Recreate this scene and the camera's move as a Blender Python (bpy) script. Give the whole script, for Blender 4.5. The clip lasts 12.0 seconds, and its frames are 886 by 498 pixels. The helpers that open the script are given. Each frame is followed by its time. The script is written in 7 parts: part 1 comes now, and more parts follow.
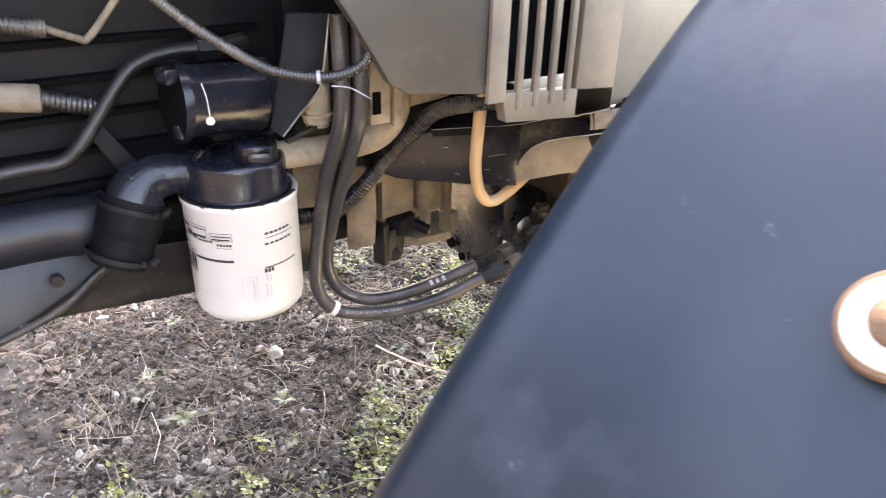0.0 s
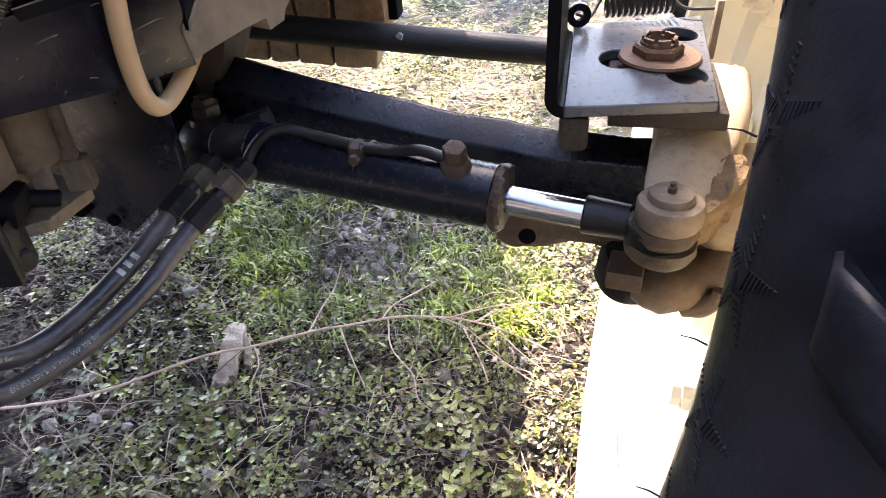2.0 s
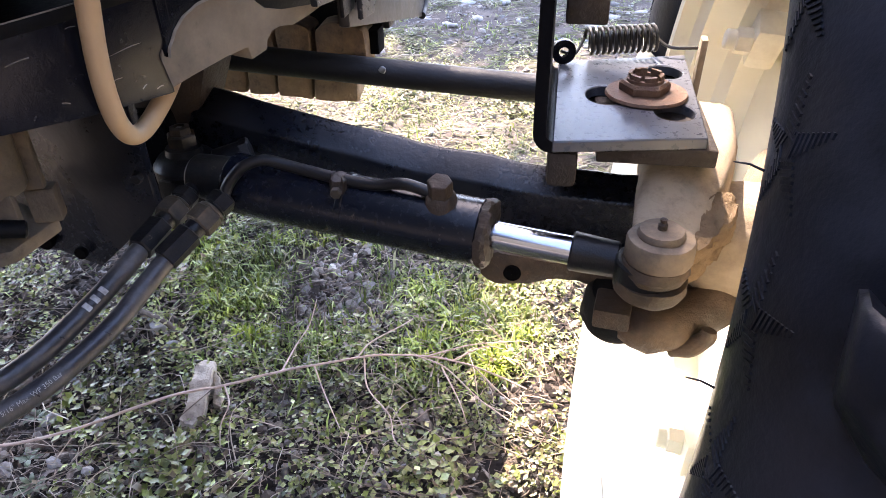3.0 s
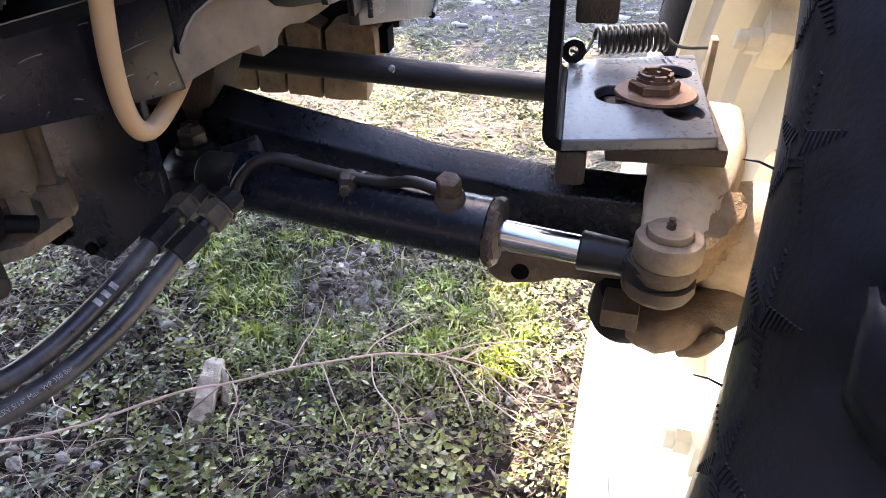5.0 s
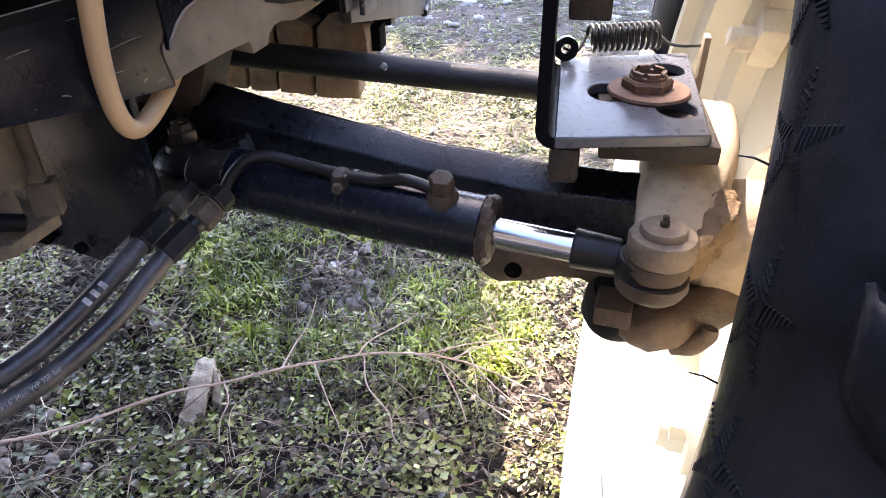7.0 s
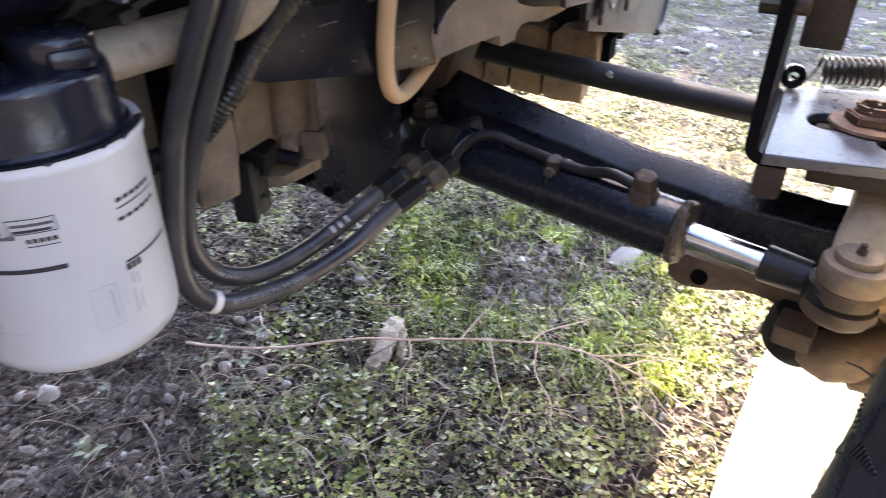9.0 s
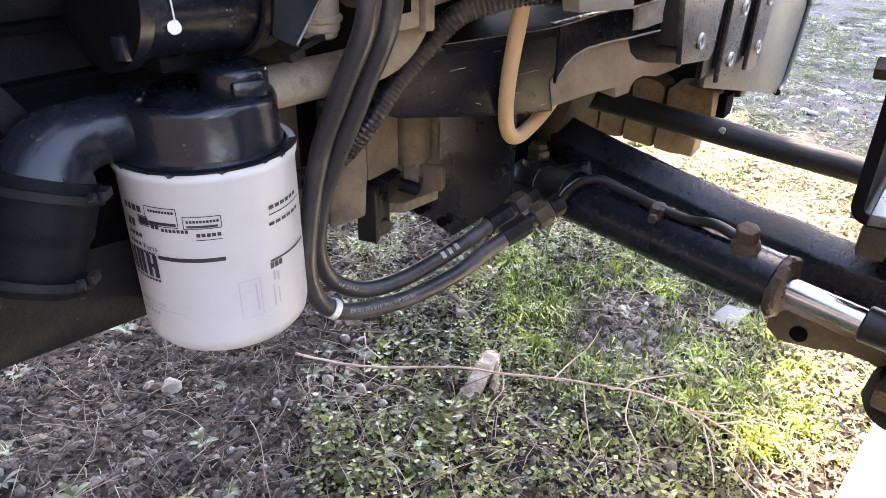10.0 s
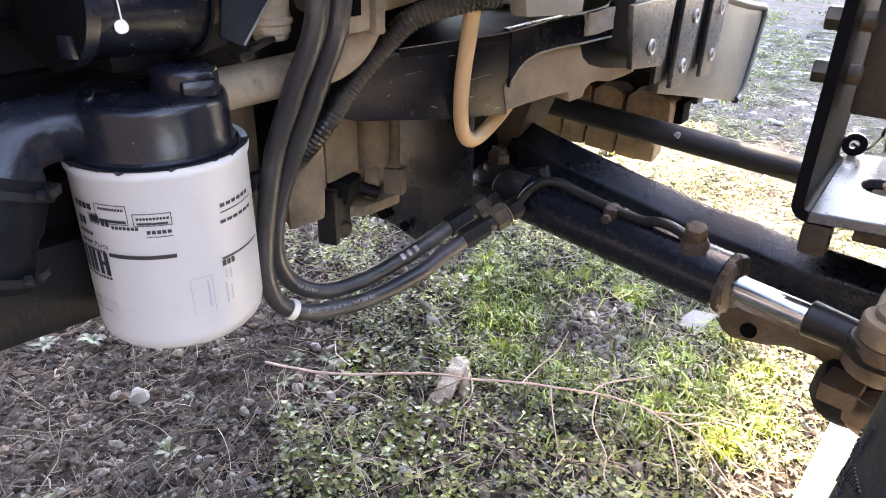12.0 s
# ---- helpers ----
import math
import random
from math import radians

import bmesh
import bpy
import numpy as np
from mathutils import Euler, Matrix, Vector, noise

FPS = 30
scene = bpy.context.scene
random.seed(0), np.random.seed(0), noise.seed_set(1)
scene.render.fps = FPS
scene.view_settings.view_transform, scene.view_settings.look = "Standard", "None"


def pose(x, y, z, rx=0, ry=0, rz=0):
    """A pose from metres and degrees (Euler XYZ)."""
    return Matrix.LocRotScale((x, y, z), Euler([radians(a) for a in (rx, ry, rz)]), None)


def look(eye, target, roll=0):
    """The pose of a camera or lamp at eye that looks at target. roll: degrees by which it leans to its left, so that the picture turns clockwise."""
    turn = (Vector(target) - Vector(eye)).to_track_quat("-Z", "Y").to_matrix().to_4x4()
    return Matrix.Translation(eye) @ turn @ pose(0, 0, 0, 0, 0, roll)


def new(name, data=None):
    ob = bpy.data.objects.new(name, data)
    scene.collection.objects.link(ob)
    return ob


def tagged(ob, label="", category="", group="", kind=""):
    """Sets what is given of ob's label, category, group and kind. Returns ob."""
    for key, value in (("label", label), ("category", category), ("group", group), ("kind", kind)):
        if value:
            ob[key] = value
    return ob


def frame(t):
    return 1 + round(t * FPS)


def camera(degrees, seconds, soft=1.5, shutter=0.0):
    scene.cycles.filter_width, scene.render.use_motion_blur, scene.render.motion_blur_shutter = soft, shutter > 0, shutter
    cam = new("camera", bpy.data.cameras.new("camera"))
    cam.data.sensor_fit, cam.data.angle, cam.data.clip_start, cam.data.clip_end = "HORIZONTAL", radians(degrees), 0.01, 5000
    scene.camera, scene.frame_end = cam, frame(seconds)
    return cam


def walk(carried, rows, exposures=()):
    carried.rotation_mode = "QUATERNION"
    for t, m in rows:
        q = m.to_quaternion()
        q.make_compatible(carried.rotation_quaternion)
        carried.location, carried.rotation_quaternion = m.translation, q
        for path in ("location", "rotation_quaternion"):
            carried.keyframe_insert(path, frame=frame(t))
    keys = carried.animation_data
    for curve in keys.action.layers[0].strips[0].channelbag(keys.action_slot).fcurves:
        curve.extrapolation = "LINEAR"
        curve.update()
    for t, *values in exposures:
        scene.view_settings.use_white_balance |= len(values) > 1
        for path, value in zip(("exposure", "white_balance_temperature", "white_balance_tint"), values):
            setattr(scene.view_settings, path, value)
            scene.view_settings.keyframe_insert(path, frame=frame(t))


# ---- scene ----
cam = camera(64.7, 12.0, soft=0.8, shutter=0.3)
PATH = [
    (0, (0.06, -0.01, 0.902), (-1.378, 1.034, -0.014), 1.6),
    (0.2, (0.022, -0.021, 0.892), (-1.411, 1.021, -0.026), -0.3),
    (0.5, (-0.034, -0.035, 0.873), (-1.387, 1.081, -0.089), -0.8),
    (1, (-0.104, -0.031, 0.843), (-1.224, 1.287, -0.162), -1.3),
    (1.5, (-0.171, -0.002, 0.796), (-0.925, 1.489, -0.303), -1.5),
    (2, (-0.228, 0.061, 0.778), (-0.584, 1.641, -0.394), -3.2),
    (2.5, (-0.241, 0.071, 0.768), (-0.517, 1.707, -0.349), -0.8),
    (3, (-0.24, 0.072, 0.768), (-0.526, 1.727, -0.319), -1.1),
    (5, (-0.24, 0.07, 0.767), (-0.548, 1.721, -0.318), -1.1),
    (5.5, (-0.241, 0.071, 0.766), (-0.536, 1.719, -0.328), -1.1),
    (6, (-0.241, 0.071, 0.765), (-0.533, 1.717, -0.332), -1.0),
    (6.5, (-0.241, 0.072, 0.765), (-0.525, 1.727, -0.321), -0.8),
    (8.3, (-0.241, 0.068, 0.763), (-0.601, 1.69, -0.35), -0.8),
    (8.5, (-0.238, 0.057, 0.765), (-0.664, 1.646, -0.372), -0.2),
    (9, (-0.228, -0.004, 0.774), (-1.015, 1.505, -0.277), 0.5),
    (9.5, (-0.218, -0.031, 0.781), (-1.202, 1.386, -0.232), 0.5),
    (10, (-0.206, -0.044, 0.786), (-1.272, 1.359, -0.161), 0.8),
    (10.5, (-0.197, -0.046, 0.783), (-1.274, 1.364, -0.14), 1.8),
    (11, (-0.192, -0.041, 0.787), (-1.259, 1.387, -0.121), 1.4),
    (11.5, (-0.188, -0.037, 0.791), (-1.254, 1.4, -0.102), 0.8),
    (12, (-0.181, -0.043, 0.781), (-1.213, 1.407, -0.131), 1.2),
]
# the clip's own exposure, in stops
EXPOSURES = [(0.0, 4.6, 9300, 20), (0.5, 4.8, 9900, 13), (1.0, 4.75, 9700, 14), (1.5, 4.05, 8400, 18), (2.2, 3.38, 7100, 23), (2.6, 3.42, 6950, 24), (8.3, 3.42, 6950, 24), (8.8, 3.5, 7100, 23), (9.4, 3.87, 7600, 22), (12.0, 4.0, 7850, 21)]
walk(cam, [(t, look(eye, target, roll)) for t, eye, target, roll in PATH], EXPOSURES)

# ---- daylight ----
SUN_HEADING, SUN_HEIGHT = -24.0, 56.0  # degrees right of +y, degrees above the horizon
world = bpy.data.worlds.new("world")
scene.world = world
world.use_nodes = True
wn = world.node_tree.nodes
sky = wn.new("ShaderNodeTexSky")
sky.sky_type, sky.sun_disc = "NISHITA", False
sky.sun_elevation, sky.sun_rotation = radians(SUN_HEIGHT), radians(SUN_HEADING)
world.node_tree.links.new(sky.outputs[0], wn["Background"].inputs[0])
wn["Background"].inputs[1].default_value = 0.15
sun_data = bpy.data.lights.new("sun", "SUN")
sun_data.energy, sun_data.angle, sun_data.color = 2.75, radians(0.55), (1.0, 0.92, 0.79)
sun = new("sun", sun_data)
h, e = radians(SUN_HEADING), radians(SUN_HEIGHT)
TO_SUN = Vector((math.sin(h) * math.cos(e), math.cos(h) * math.cos(e), math.sin(e)))
sun.matrix_world = look(TO_SUN * 20, (0, 0, 0))

# ---- shapes ----
RNG = np.random.default_rng(7)


def finish(bm, sharp=38):
    bm.normal_update()
    lim = radians(sharp)
    for f in bm.faces:
        f.smooth = True
    for ed in bm.edges:
        if len(ed.link_faces) == 2 and ed.calc_face_angle(0) > lim:
            ed.smooth = False
    return bm


def link_mesh(name, bm, material, sharp=38):
    finish(bm, sharp)
    me = bpy.data.meshes.new(name)
    bm.to_mesh(me)
    bm.free()
    me.materials.append(material)
    return new(name, me)


def thing(name, base, label, category, group=""):
    ob = new(name)
    ob.empty_display_size = 0.02
    ob.location = base
    return tagged(ob, label, category, group)


def part(name, bm, material, parent, label="", sharp=38):
    ob = link_mesh(name, bm, material, sharp)
    ob.parent = parent
    if parent.type == "EMPTY":
        ob.matrix_parent_inverse = Matrix.Translation(parent.location).inverted()
    if label:
        ob["label"] = label
    return ob


def solo(name, bm, material, label, category, group="", kind="", sharp=38):
    return tagged(link_mesh(name, bm, material, sharp), label, category, group, kind)


def bevel(bm, w, seg=2, angle=25):
    if w > 0:
        bm.normal_update()
        ed = [x for x in bm.edges if len(x.link_faces) == 2 and x.calc_face_angle(0) > radians(angle)]
        bmesh.ops.bevel(bm, geom=ed, offset=w, segments=seg, affect="EDGES", profile=0.6, clamp_overlap=True)
    return bm


def join(*bms):
    out = bms[0]
    for b in bms[1:]:
        me = bpy.data.meshes.new("tmp")
        b.to_mesh(me)
        b.free()
        out.from_mesh(me)
        bpy.data.meshes.remove(me)
    return out


def moved(bm, m):
    bmesh.ops.transform(bm, matrix=m, verts=bm.verts)
    return bm


def box(c, s, bev=0.002, rot=(0, 0, 0)):
    bm = bmesh.new()
    bmesh.ops.create_cube(bm, size=1)
    moved(bm, Matrix.Diagonal((*s, 1)))
    bevel(bm, bev)
    return moved(bm, pose(*c, *rot))


def along(a, b):
    a, b = Vector(a), Vector(b)
    d = b - a
    return Matrix.Translation(a) @ d.to_track_quat("Z", "Y").to_matrix().to_4x4(), d.length


def lathe(profile, m=Matrix(), seg=32, close=False):
    """profile: (r, z) pairs, turned round z."""
    bm = bmesh.new()
    rings = []
    for r, z in profile:
        if r < 1e-5:
            rings.append([bm.verts.new((0, 0, z))])
        else:
            rings.append([bm.verts.new((r * math.cos(2 * math.pi * i / seg), r * math.sin(2 * math.pi * i / seg), z)) for i in range(seg)])
    pairs = list(zip(rings, rings[1:])) + ([(rings[-1], rings[0])] if close else [])
    for p, q in pairs:
        for i in range(seg):
            j = (i + 1) % seg
            vs = [p[i], p[j], q[j], q[i]] if len(p) > 1 and len(q) > 1 else ([p[0], q[j], q[i]] if len(p) == 1 else [p[i], p[j], q[0]])
            if len(set(vs)) > 2:
                bm.faces.new(vs)
    bmesh.ops.recalc_face_normals(bm, faces=bm.faces)
    return moved(bm, m)


def cyl(a, b, r, r2=None, seg=24, bev=0.0015):
    m, n = along(a, b)
    r2 = r if r2 is None else r2
    return lathe([(0, 0), (r - bev, 0), (r, bev), (r2, n - bev), (r2 - bev, n), (0, n)], m, seg)


def hexa(a, b, across, hole=0.0):
    m, n = along(a, b)
    r = across / 2 / math.cos(math.pi / 6)
    c = across * 0.06
    prof = [(0, 0), (r - c, 0), (r, c), (r, n - c), (r - c, n)]
    prof += [(hole, n), (hole, n * 0.3), (0, n * 0.3)] if hole else [(0, n)]
    return lathe(prof, m, 6)


def spline(pts, sub=8):
    P = [Vector(p) for p in pts]
    P = [P[0] * 2 - P[1]] + P + [P[-1] * 2 - P[-2]]
    out = []
    for i in range(1, len(P) - 2):
        p0, p1, p2, p3 = P[i - 1:i + 3]
        for k in range(sub):
            t = k / sub
            out.append(0.5 * (2 * p1 + (p2 - p0) * t + (2 * p0 - 5 * p1 + 4 * p2 - p3) * t * t + (3 * p1 - p0 - 3 * p2 + p3) * t ** 3))
    return out + [P[-2]]


def sweep(path, radius, seg=14, cap=True):
    """A tube along path; radius: a number, or one for each point."""
    bm = bmesh.new()
    n = len(path)
    rad = [radius] * n if isinstance(radius, (int, float)) else radius
    up = Vector((0.3, 0.2, 1)).normalized()
    rings = []
    for i, p in enumerate(path):
        d = (path[min(i + 1, n - 1)] - path[max(i - 1, 0)]).normalized()
        up = (up - d * up.dot(d)).normalized()
        side = d.cross(up)
        rings.append([bm.verts.new(p + (up * math.cos(a) + side * math.sin(a)) * rad[i]) for a in (2 * math.pi * k / seg for k in range(seg))])
    for p, q in zip(rings, rings[1:]):
        for k in range(seg):
            j = (k + 1) % seg
            bm.faces.new([p[k], p[j], q[j], q[k]])
    if cap:
        bm.faces.new(rings[0])
        bm.faces.new(rings[-1])
    bmesh.ops.recalc_face_normals(bm, faces=bm.faces)
    return bm


def tube(pts, r, seg=14, sub=8):
    return sweep(spline(pts, sub), r, seg)


def prism(poly, a, b, bev=0.002):
    """A polygon of 3D points, pushed from offset vector a to offset vector b."""
    bm = bmesh.new()
    lo = [bm.verts.new(Vector(p) + Vector(a)) for p in poly]
    hi = [bm.verts.new(Vector(p) + Vector(b)) for p in poly]
    n = len(poly)
    bm.faces.new(lo)
    bm.faces.new(hi)
    for i in range(n):
        j = (i + 1) % n
        bm.faces.new([lo[i], lo[j], hi[j], hi[i]])
    bmesh.ops.recalc_face_normals(bm, faces=bm.faces)
    return bevel(bm, bev)


def loft(sections, bev=0.0, cap=True):
    """Skins matching rings of 3D points."""
    bm = bmesh.new()
    rings = [[bm.verts.new(p) for p in s] for s in sections]
    for p, q in zip(rings, rings[1:]):
        n = len(p)
        for k in range(n):
            j = (k + 1) % n
            bm.faces.new([p[k], p[j], q[j], q[k]])
    if cap:
        bm.faces.new(rings[0])
        bm.faces.new(rings[-1])
    bmesh.ops.recalc_face_normals(bm, faces=bm.faces)
    return bevel(bm, bev)


def rough_up(bm, amount, scale, cuts=0):
    """Small uneven dents for castings."""
    for v in bm.verts:
        v.co += noise.noise_vector(v.co * scale) * amount
    return bm


# ---- materials ----
def surface(name, color, color2=None, rough=0.5, metal=0.0, dust=None, dust_amount=0.0, up=0.0, scale=14.0, bump=0.15, fine=160.0,
            coat=0.0, spec=0.5, speck=None, speck_size=60.0, speck_amount=0.35, edge_noise=6.0):
    m = bpy.data.materials.new(name)
    m.use_nodes = True
    nt = m.node_tree
    N, L = nt.nodes, nt.links
    bsdf = N["Principled BSDF"]
    tc = N.new("ShaderNodeTexCoord")

    def noise_tex(sc, detail, rough_=0.6):
        t = N.new("ShaderNodeTexNoise")
        t.inputs["Scale"].default_value, t.inputs["Detail"].default_value, t.inputs["Roughness"].default_value = sc, detail, rough_
        L.new(tc.outputs["Object"], t.inputs["Vector"])
        return t.outputs["Fac"]

    def ramp(src, lo, hi):
        r = N.new("ShaderNodeMapRange")
        r.inputs["From Min"].default_value, r.inputs["From Max"].default_value = lo, hi
        L.new(src, r.inputs["Value"])
        return r.outputs["Result"]

    def mix(fac, a, b):
        x = N.new("ShaderNodeMix")
        x.data_type = "RGBA"
        for sock, val in ((x.inputs[0], fac), (x.inputs[6], a), (x.inputs[7], b)):
            if hasattr(val, "links"):
                L.new(val, sock)
            else:
                sock.default_value = val if isinstance(val, float) else (*val, 1)
        return x.outputs[2]

    def math_node(op, a, b):
        x = N.new("ShaderNodeMath")
        x.operation = op
        for sock, val in zip(x.inputs, (a, b)):
            if hasattr(val, "links"):
                L.new(val, sock)
            else:
                sock.default_value = val
        return x.outputs[0]

    color2 = color2 or tuple(c * 0.72 for c in color)
    big, fine_n = noise_tex(scale, 6), noise_tex(fine, 4, 0.7)
    col = mix(ramp(big, 0.35, 0.65), color, color2)
    r_out = math_node("ADD", math_node("MULTIPLY", math_node("SUBTRACT", fine_n, 0.5), 0.3), rough)
    if speck:
        col = mix(math_node("MULTIPLY", ramp(noise_tex(speck_size, 8, 0.75), 0.66 - speck_amount * 0.3, 0.72 - speck_amount * 0.25), 0.9), col, speck)
    if dust:
        mask = ramp(noise_tex(edge_noise, 9, 0.68), 0.62 - dust_amount * 0.5, 0.85 - dust_amount * 0.5)
        if up:
            geo = N.new("ShaderNodeNewGeometry")
            sep = N.new("ShaderNodeSeparateXYZ")
            L.new(geo.outputs["Normal"], sep.inputs[0])
            lift = math_node("MULTIPLY", ramp(sep.outputs["Z"], 0.2, 0.95), up)
            mask = math_node("MINIMUM", math_node("ADD", mask, math_node("MULTIPLY", lift, ramp(fine_n, 0.2, 0.6))), 1.0)
        mask = math_node("MULTIPLY", mask, 0.9)
        col = mix(mask, col, dust)
        r_out = math_node("ADD", r_out, math_node("MULTIPLY", mask, 0.4))
        if metal:
            L.new(math_node("MULTIPLY", math_node("SUBTRACT", 1.0, mask), metal), bsdf.inputs["Metallic"])
    L.new(col, bsdf.inputs["Base Color"])
    L.new(r_out, bsdf.inputs["Roughness"])
    if not dust:
        bsdf.inputs["Metallic"].default_value = metal
    bsdf.inputs["Specular IOR Level"].default_value = spec
    bsdf.inputs["Coat Weight"].default_value = coat
    bsdf.inputs["Coat Roughness"].default_value = 0.15
    if bump:
        b = N.new("ShaderNodeBump")
        b.inputs["Strength"].default_value, b.inputs["Distance"].default_value = bump, 0.002
        L.new(math_node("ADD", math_node("MULTIPLY", big, 0.6), fine_n), b.inputs["Height"])
        L.new(b.outputs[0], bsdf.inputs["Normal"])
    return m


def varied(name, ramp_colors, rough=0.7, spec=0.3, translucent=0.0, objects=False):
    """A colour for each loose piece, out of a ramp."""
    m = bpy.data.materials.new(name)
    m.use_nodes = True
    N, L = m.node_tree.nodes, m.node_tree.links
    bsdf = N["Principled BSDF"]
    geo = N.new("ShaderNodeObjectInfo" if objects else "ShaderNodeNewGeometry")
    cr = N.new("ShaderNodeValToRGB")
    while len(cr.color_ramp.elements) < len(ramp_colors):
        cr.color_ramp.elements.new(0.5)
    for i, c in enumerate(ramp_colors):
        cr.color_ramp.elements[i].position = i / (len(ramp_colors) - 1)
        cr.color_ramp.elements[i].color = (*c, 1)
    L.new(geo.outputs["Random" if objects else "Random Per Island"], cr.inputs[0])
    tc, nz, mx = N.new("ShaderNodeTexCoord"), N.new("ShaderNodeTexNoise"), N.new("ShaderNodeMix")
    nz.inputs["Scale"].default_value, nz.inputs["Detail"].default_value = 260, 4
    L.new(tc.outputs["Object"], nz.inputs["Vector"])
    mx.data_type, mx.blend_type = "RGBA", "MULTIPLY"
    mx.inputs[0].default_value = 0.6
    L.new(cr.outputs[0], mx.inputs[6])
    gr = N.new("ShaderNodeMapRange")
    gr.inputs["From Min"].default_value, gr.inputs["From Max"].default_value = 0.25, 0.7
    gr.inputs["To Min"].default_value, gr.inputs["To Max"].default_value = 0.45, 1.25
    L.new(nz.outputs["Fac"], gr.inputs["Value"])
    L.new(gr.outputs[0], mx.inputs[7])
    wide, patch = N.new("ShaderNodeTexNoise"), N.new("ShaderNodeMapRange")
    wide.inputs["Scale"].default_value, wide.inputs["Detail"].default_value = 7.0, 5
    L.new(tc.outputs["Object"], wide.inputs["Vector"])
    patch.inputs["From Min"].default_value, patch.inputs["From Max"].default_value = 0.36, 0.64
    patch.inputs["To Min"].default_value, patch.inputs["To Max"].default_value = 0.5, 1.45
    L.new(wide.outputs["Fac"], patch.inputs["Value"])
    tone = N.new("ShaderNodeMix")
    tone.data_type, tone.blend_type = "RGBA", "MULTIPLY"
    tone.inputs[0].default_value = 1.0
    L.new(mx.outputs[2], tone.inputs[6])
    L.new(patch.outputs[0], tone.inputs[7])
    L.new(tone.outputs[2], bsdf.inputs["Base Color"])
    bsdf.inputs["Roughness"].default_value, bsdf.inputs["Specular IOR Level"].default_value = rough, spec
    if translucent:
        tr, sh = N.new("ShaderNodeBsdfTranslucent"), N.new("ShaderNodeMixShader")
        sh.inputs[0].default_value = translucent
        L.new(tone.outputs[2], tr.inputs[0])
        L.new(bsdf.outputs[0], sh.inputs[1])
        L.new(tr.outputs[0], sh.inputs[2])
        L.new(sh.outputs[0], N["Material Output"].inputs[0])
    return m


TAN = (0.30, 0.23, 0.155)
M_WHITE = surface("white_filter_paint", (0.43, 0.43, 0.43), (0.395, 0.393, 0.39), rough=0.34, bump=0.04, dust=(0.36, 0.32, 0.27), dust_amount=0.05, speck=(0.40, 0.38, 0.35), speck_amount=0.05)
M_INK = surface("dark_print", (0.014, 0.014, 0.018), rough=0.5, bump=0.0)
M_HOSE_PRINT = surface("faded_hose_print", (0.34, 0.33, 0.31), (0.16, 0.155, 0.15), rough=0.6, bump=0.0, scale=300)
M_HOSE_MARK = surface("rubbed_paint_mark", (0.42, 0.40, 0.37), (0.20, 0.185, 0.17), rough=0.6, bump=0.1, scale=200)
M_INK_PALE = surface("grey_print", (0.36, 0.36, 0.37), rough=0.5, bump=0.0)
M_BLACK = surface("black_semi_gloss_paint", (0.005, 0.006, 0.010), (0.007, 0.008, 0.013), rough=0.23, dust=(0.04, 0.036, 0.032), dust_amount=0.06, up=0.03, bump=0.12, spec=0.34, speck=(0.14, 0.13, 0.12), speck_size=90, speck_amount=0.04)
M_BLACK_DUSTY = surface("dusty_black_paint", (0.005, 0.005, 0.0065), (0.008, 0.008, 0.009), rough=0.36, dust=(0.075, 0.06, 0.044), dust_amount=0.10, up=0.08, bump=0.3, spec=0.3, speck=(0.20, 0.16, 0.12), speck_size=80, speck_amount=0.06)
M_AXLE = surface("black_axle_paint", (0.004, 0.0055, 0.010), (0.007, 0.009, 0.014), rough=0.24, dust=(0.018, 0.017, 0.017), dust_amount=0.14, up=0.03, bump=0.18, spec=0.30, speck=(0.14, 0.11, 0.085), speck_size=70, speck_amount=0.05)
M_BRACKET = surface("dusty_grey_bracket_paint", (0.028, 0.027, 0.027), (0.014, 0.014, 0.014), rough=0.3, dust=(0.26, 0.215, 0.155), dust_amount=0.13, bump=0.2, edge_noise=8, speck=(0.45, 0.40, 0.33), speck_size=70, speck_amount=0.1)
M_BEAM = surface("worn_black_beam_paint", (0.0035, 0.005, 0.009), (0.007, 0.009, 0.014), rough=0.27, dust=(0.026, 0.025, 0.026), dust_amount=0.18, up=0.05, bump=0.25, spec=0.36, speck=(0.16, 0.13, 0.10), speck_size=60, speck_amount=0.06)
M_FLANGE = surface("dusty_worn_flange", (0.05, 0.046, 0.043), (0.10, 0.088, 0.075), rough=0.42, dust=(0.50, 0.44, 0.36), dust_amount=0.42, up=0.5, bump=0.3)
M_CAST_PALE = surface("tan_dusty_casting", (0.175, 0.142, 0.102), (0.08, 0.065, 0.049), rough=0.52, dust=(0.36, 0.29, 0.205), dust_amount=0.46, up=0.3, bump=0.7, edge_noise=11, speck=(0.035, 0.03, 0.025), speck_size=42, speck_amount=0.34)
M_CAST = surface("dusty_cast_iron", (0.115, 0.092, 0.068), (0.05, 0.041, 0.032), rough=0.58, dust=(0.23, 0.182, 0.128), dust_amount=0.42, up=0.3, bump=0.7, edge_noise=11, speck=(0.035, 0.03, 0.025), speck_size=42, speck_amount=0.36)
M_ENGINE = surface("oily_engine_iron", (0.004, 0.005, 0.007), (0.007, 0.007, 0.008), rough=0.52, dust=(0.018, 0.016, 0.014), dust_amount=0.2, up=0.05, bump=0.3, spec=0.11)
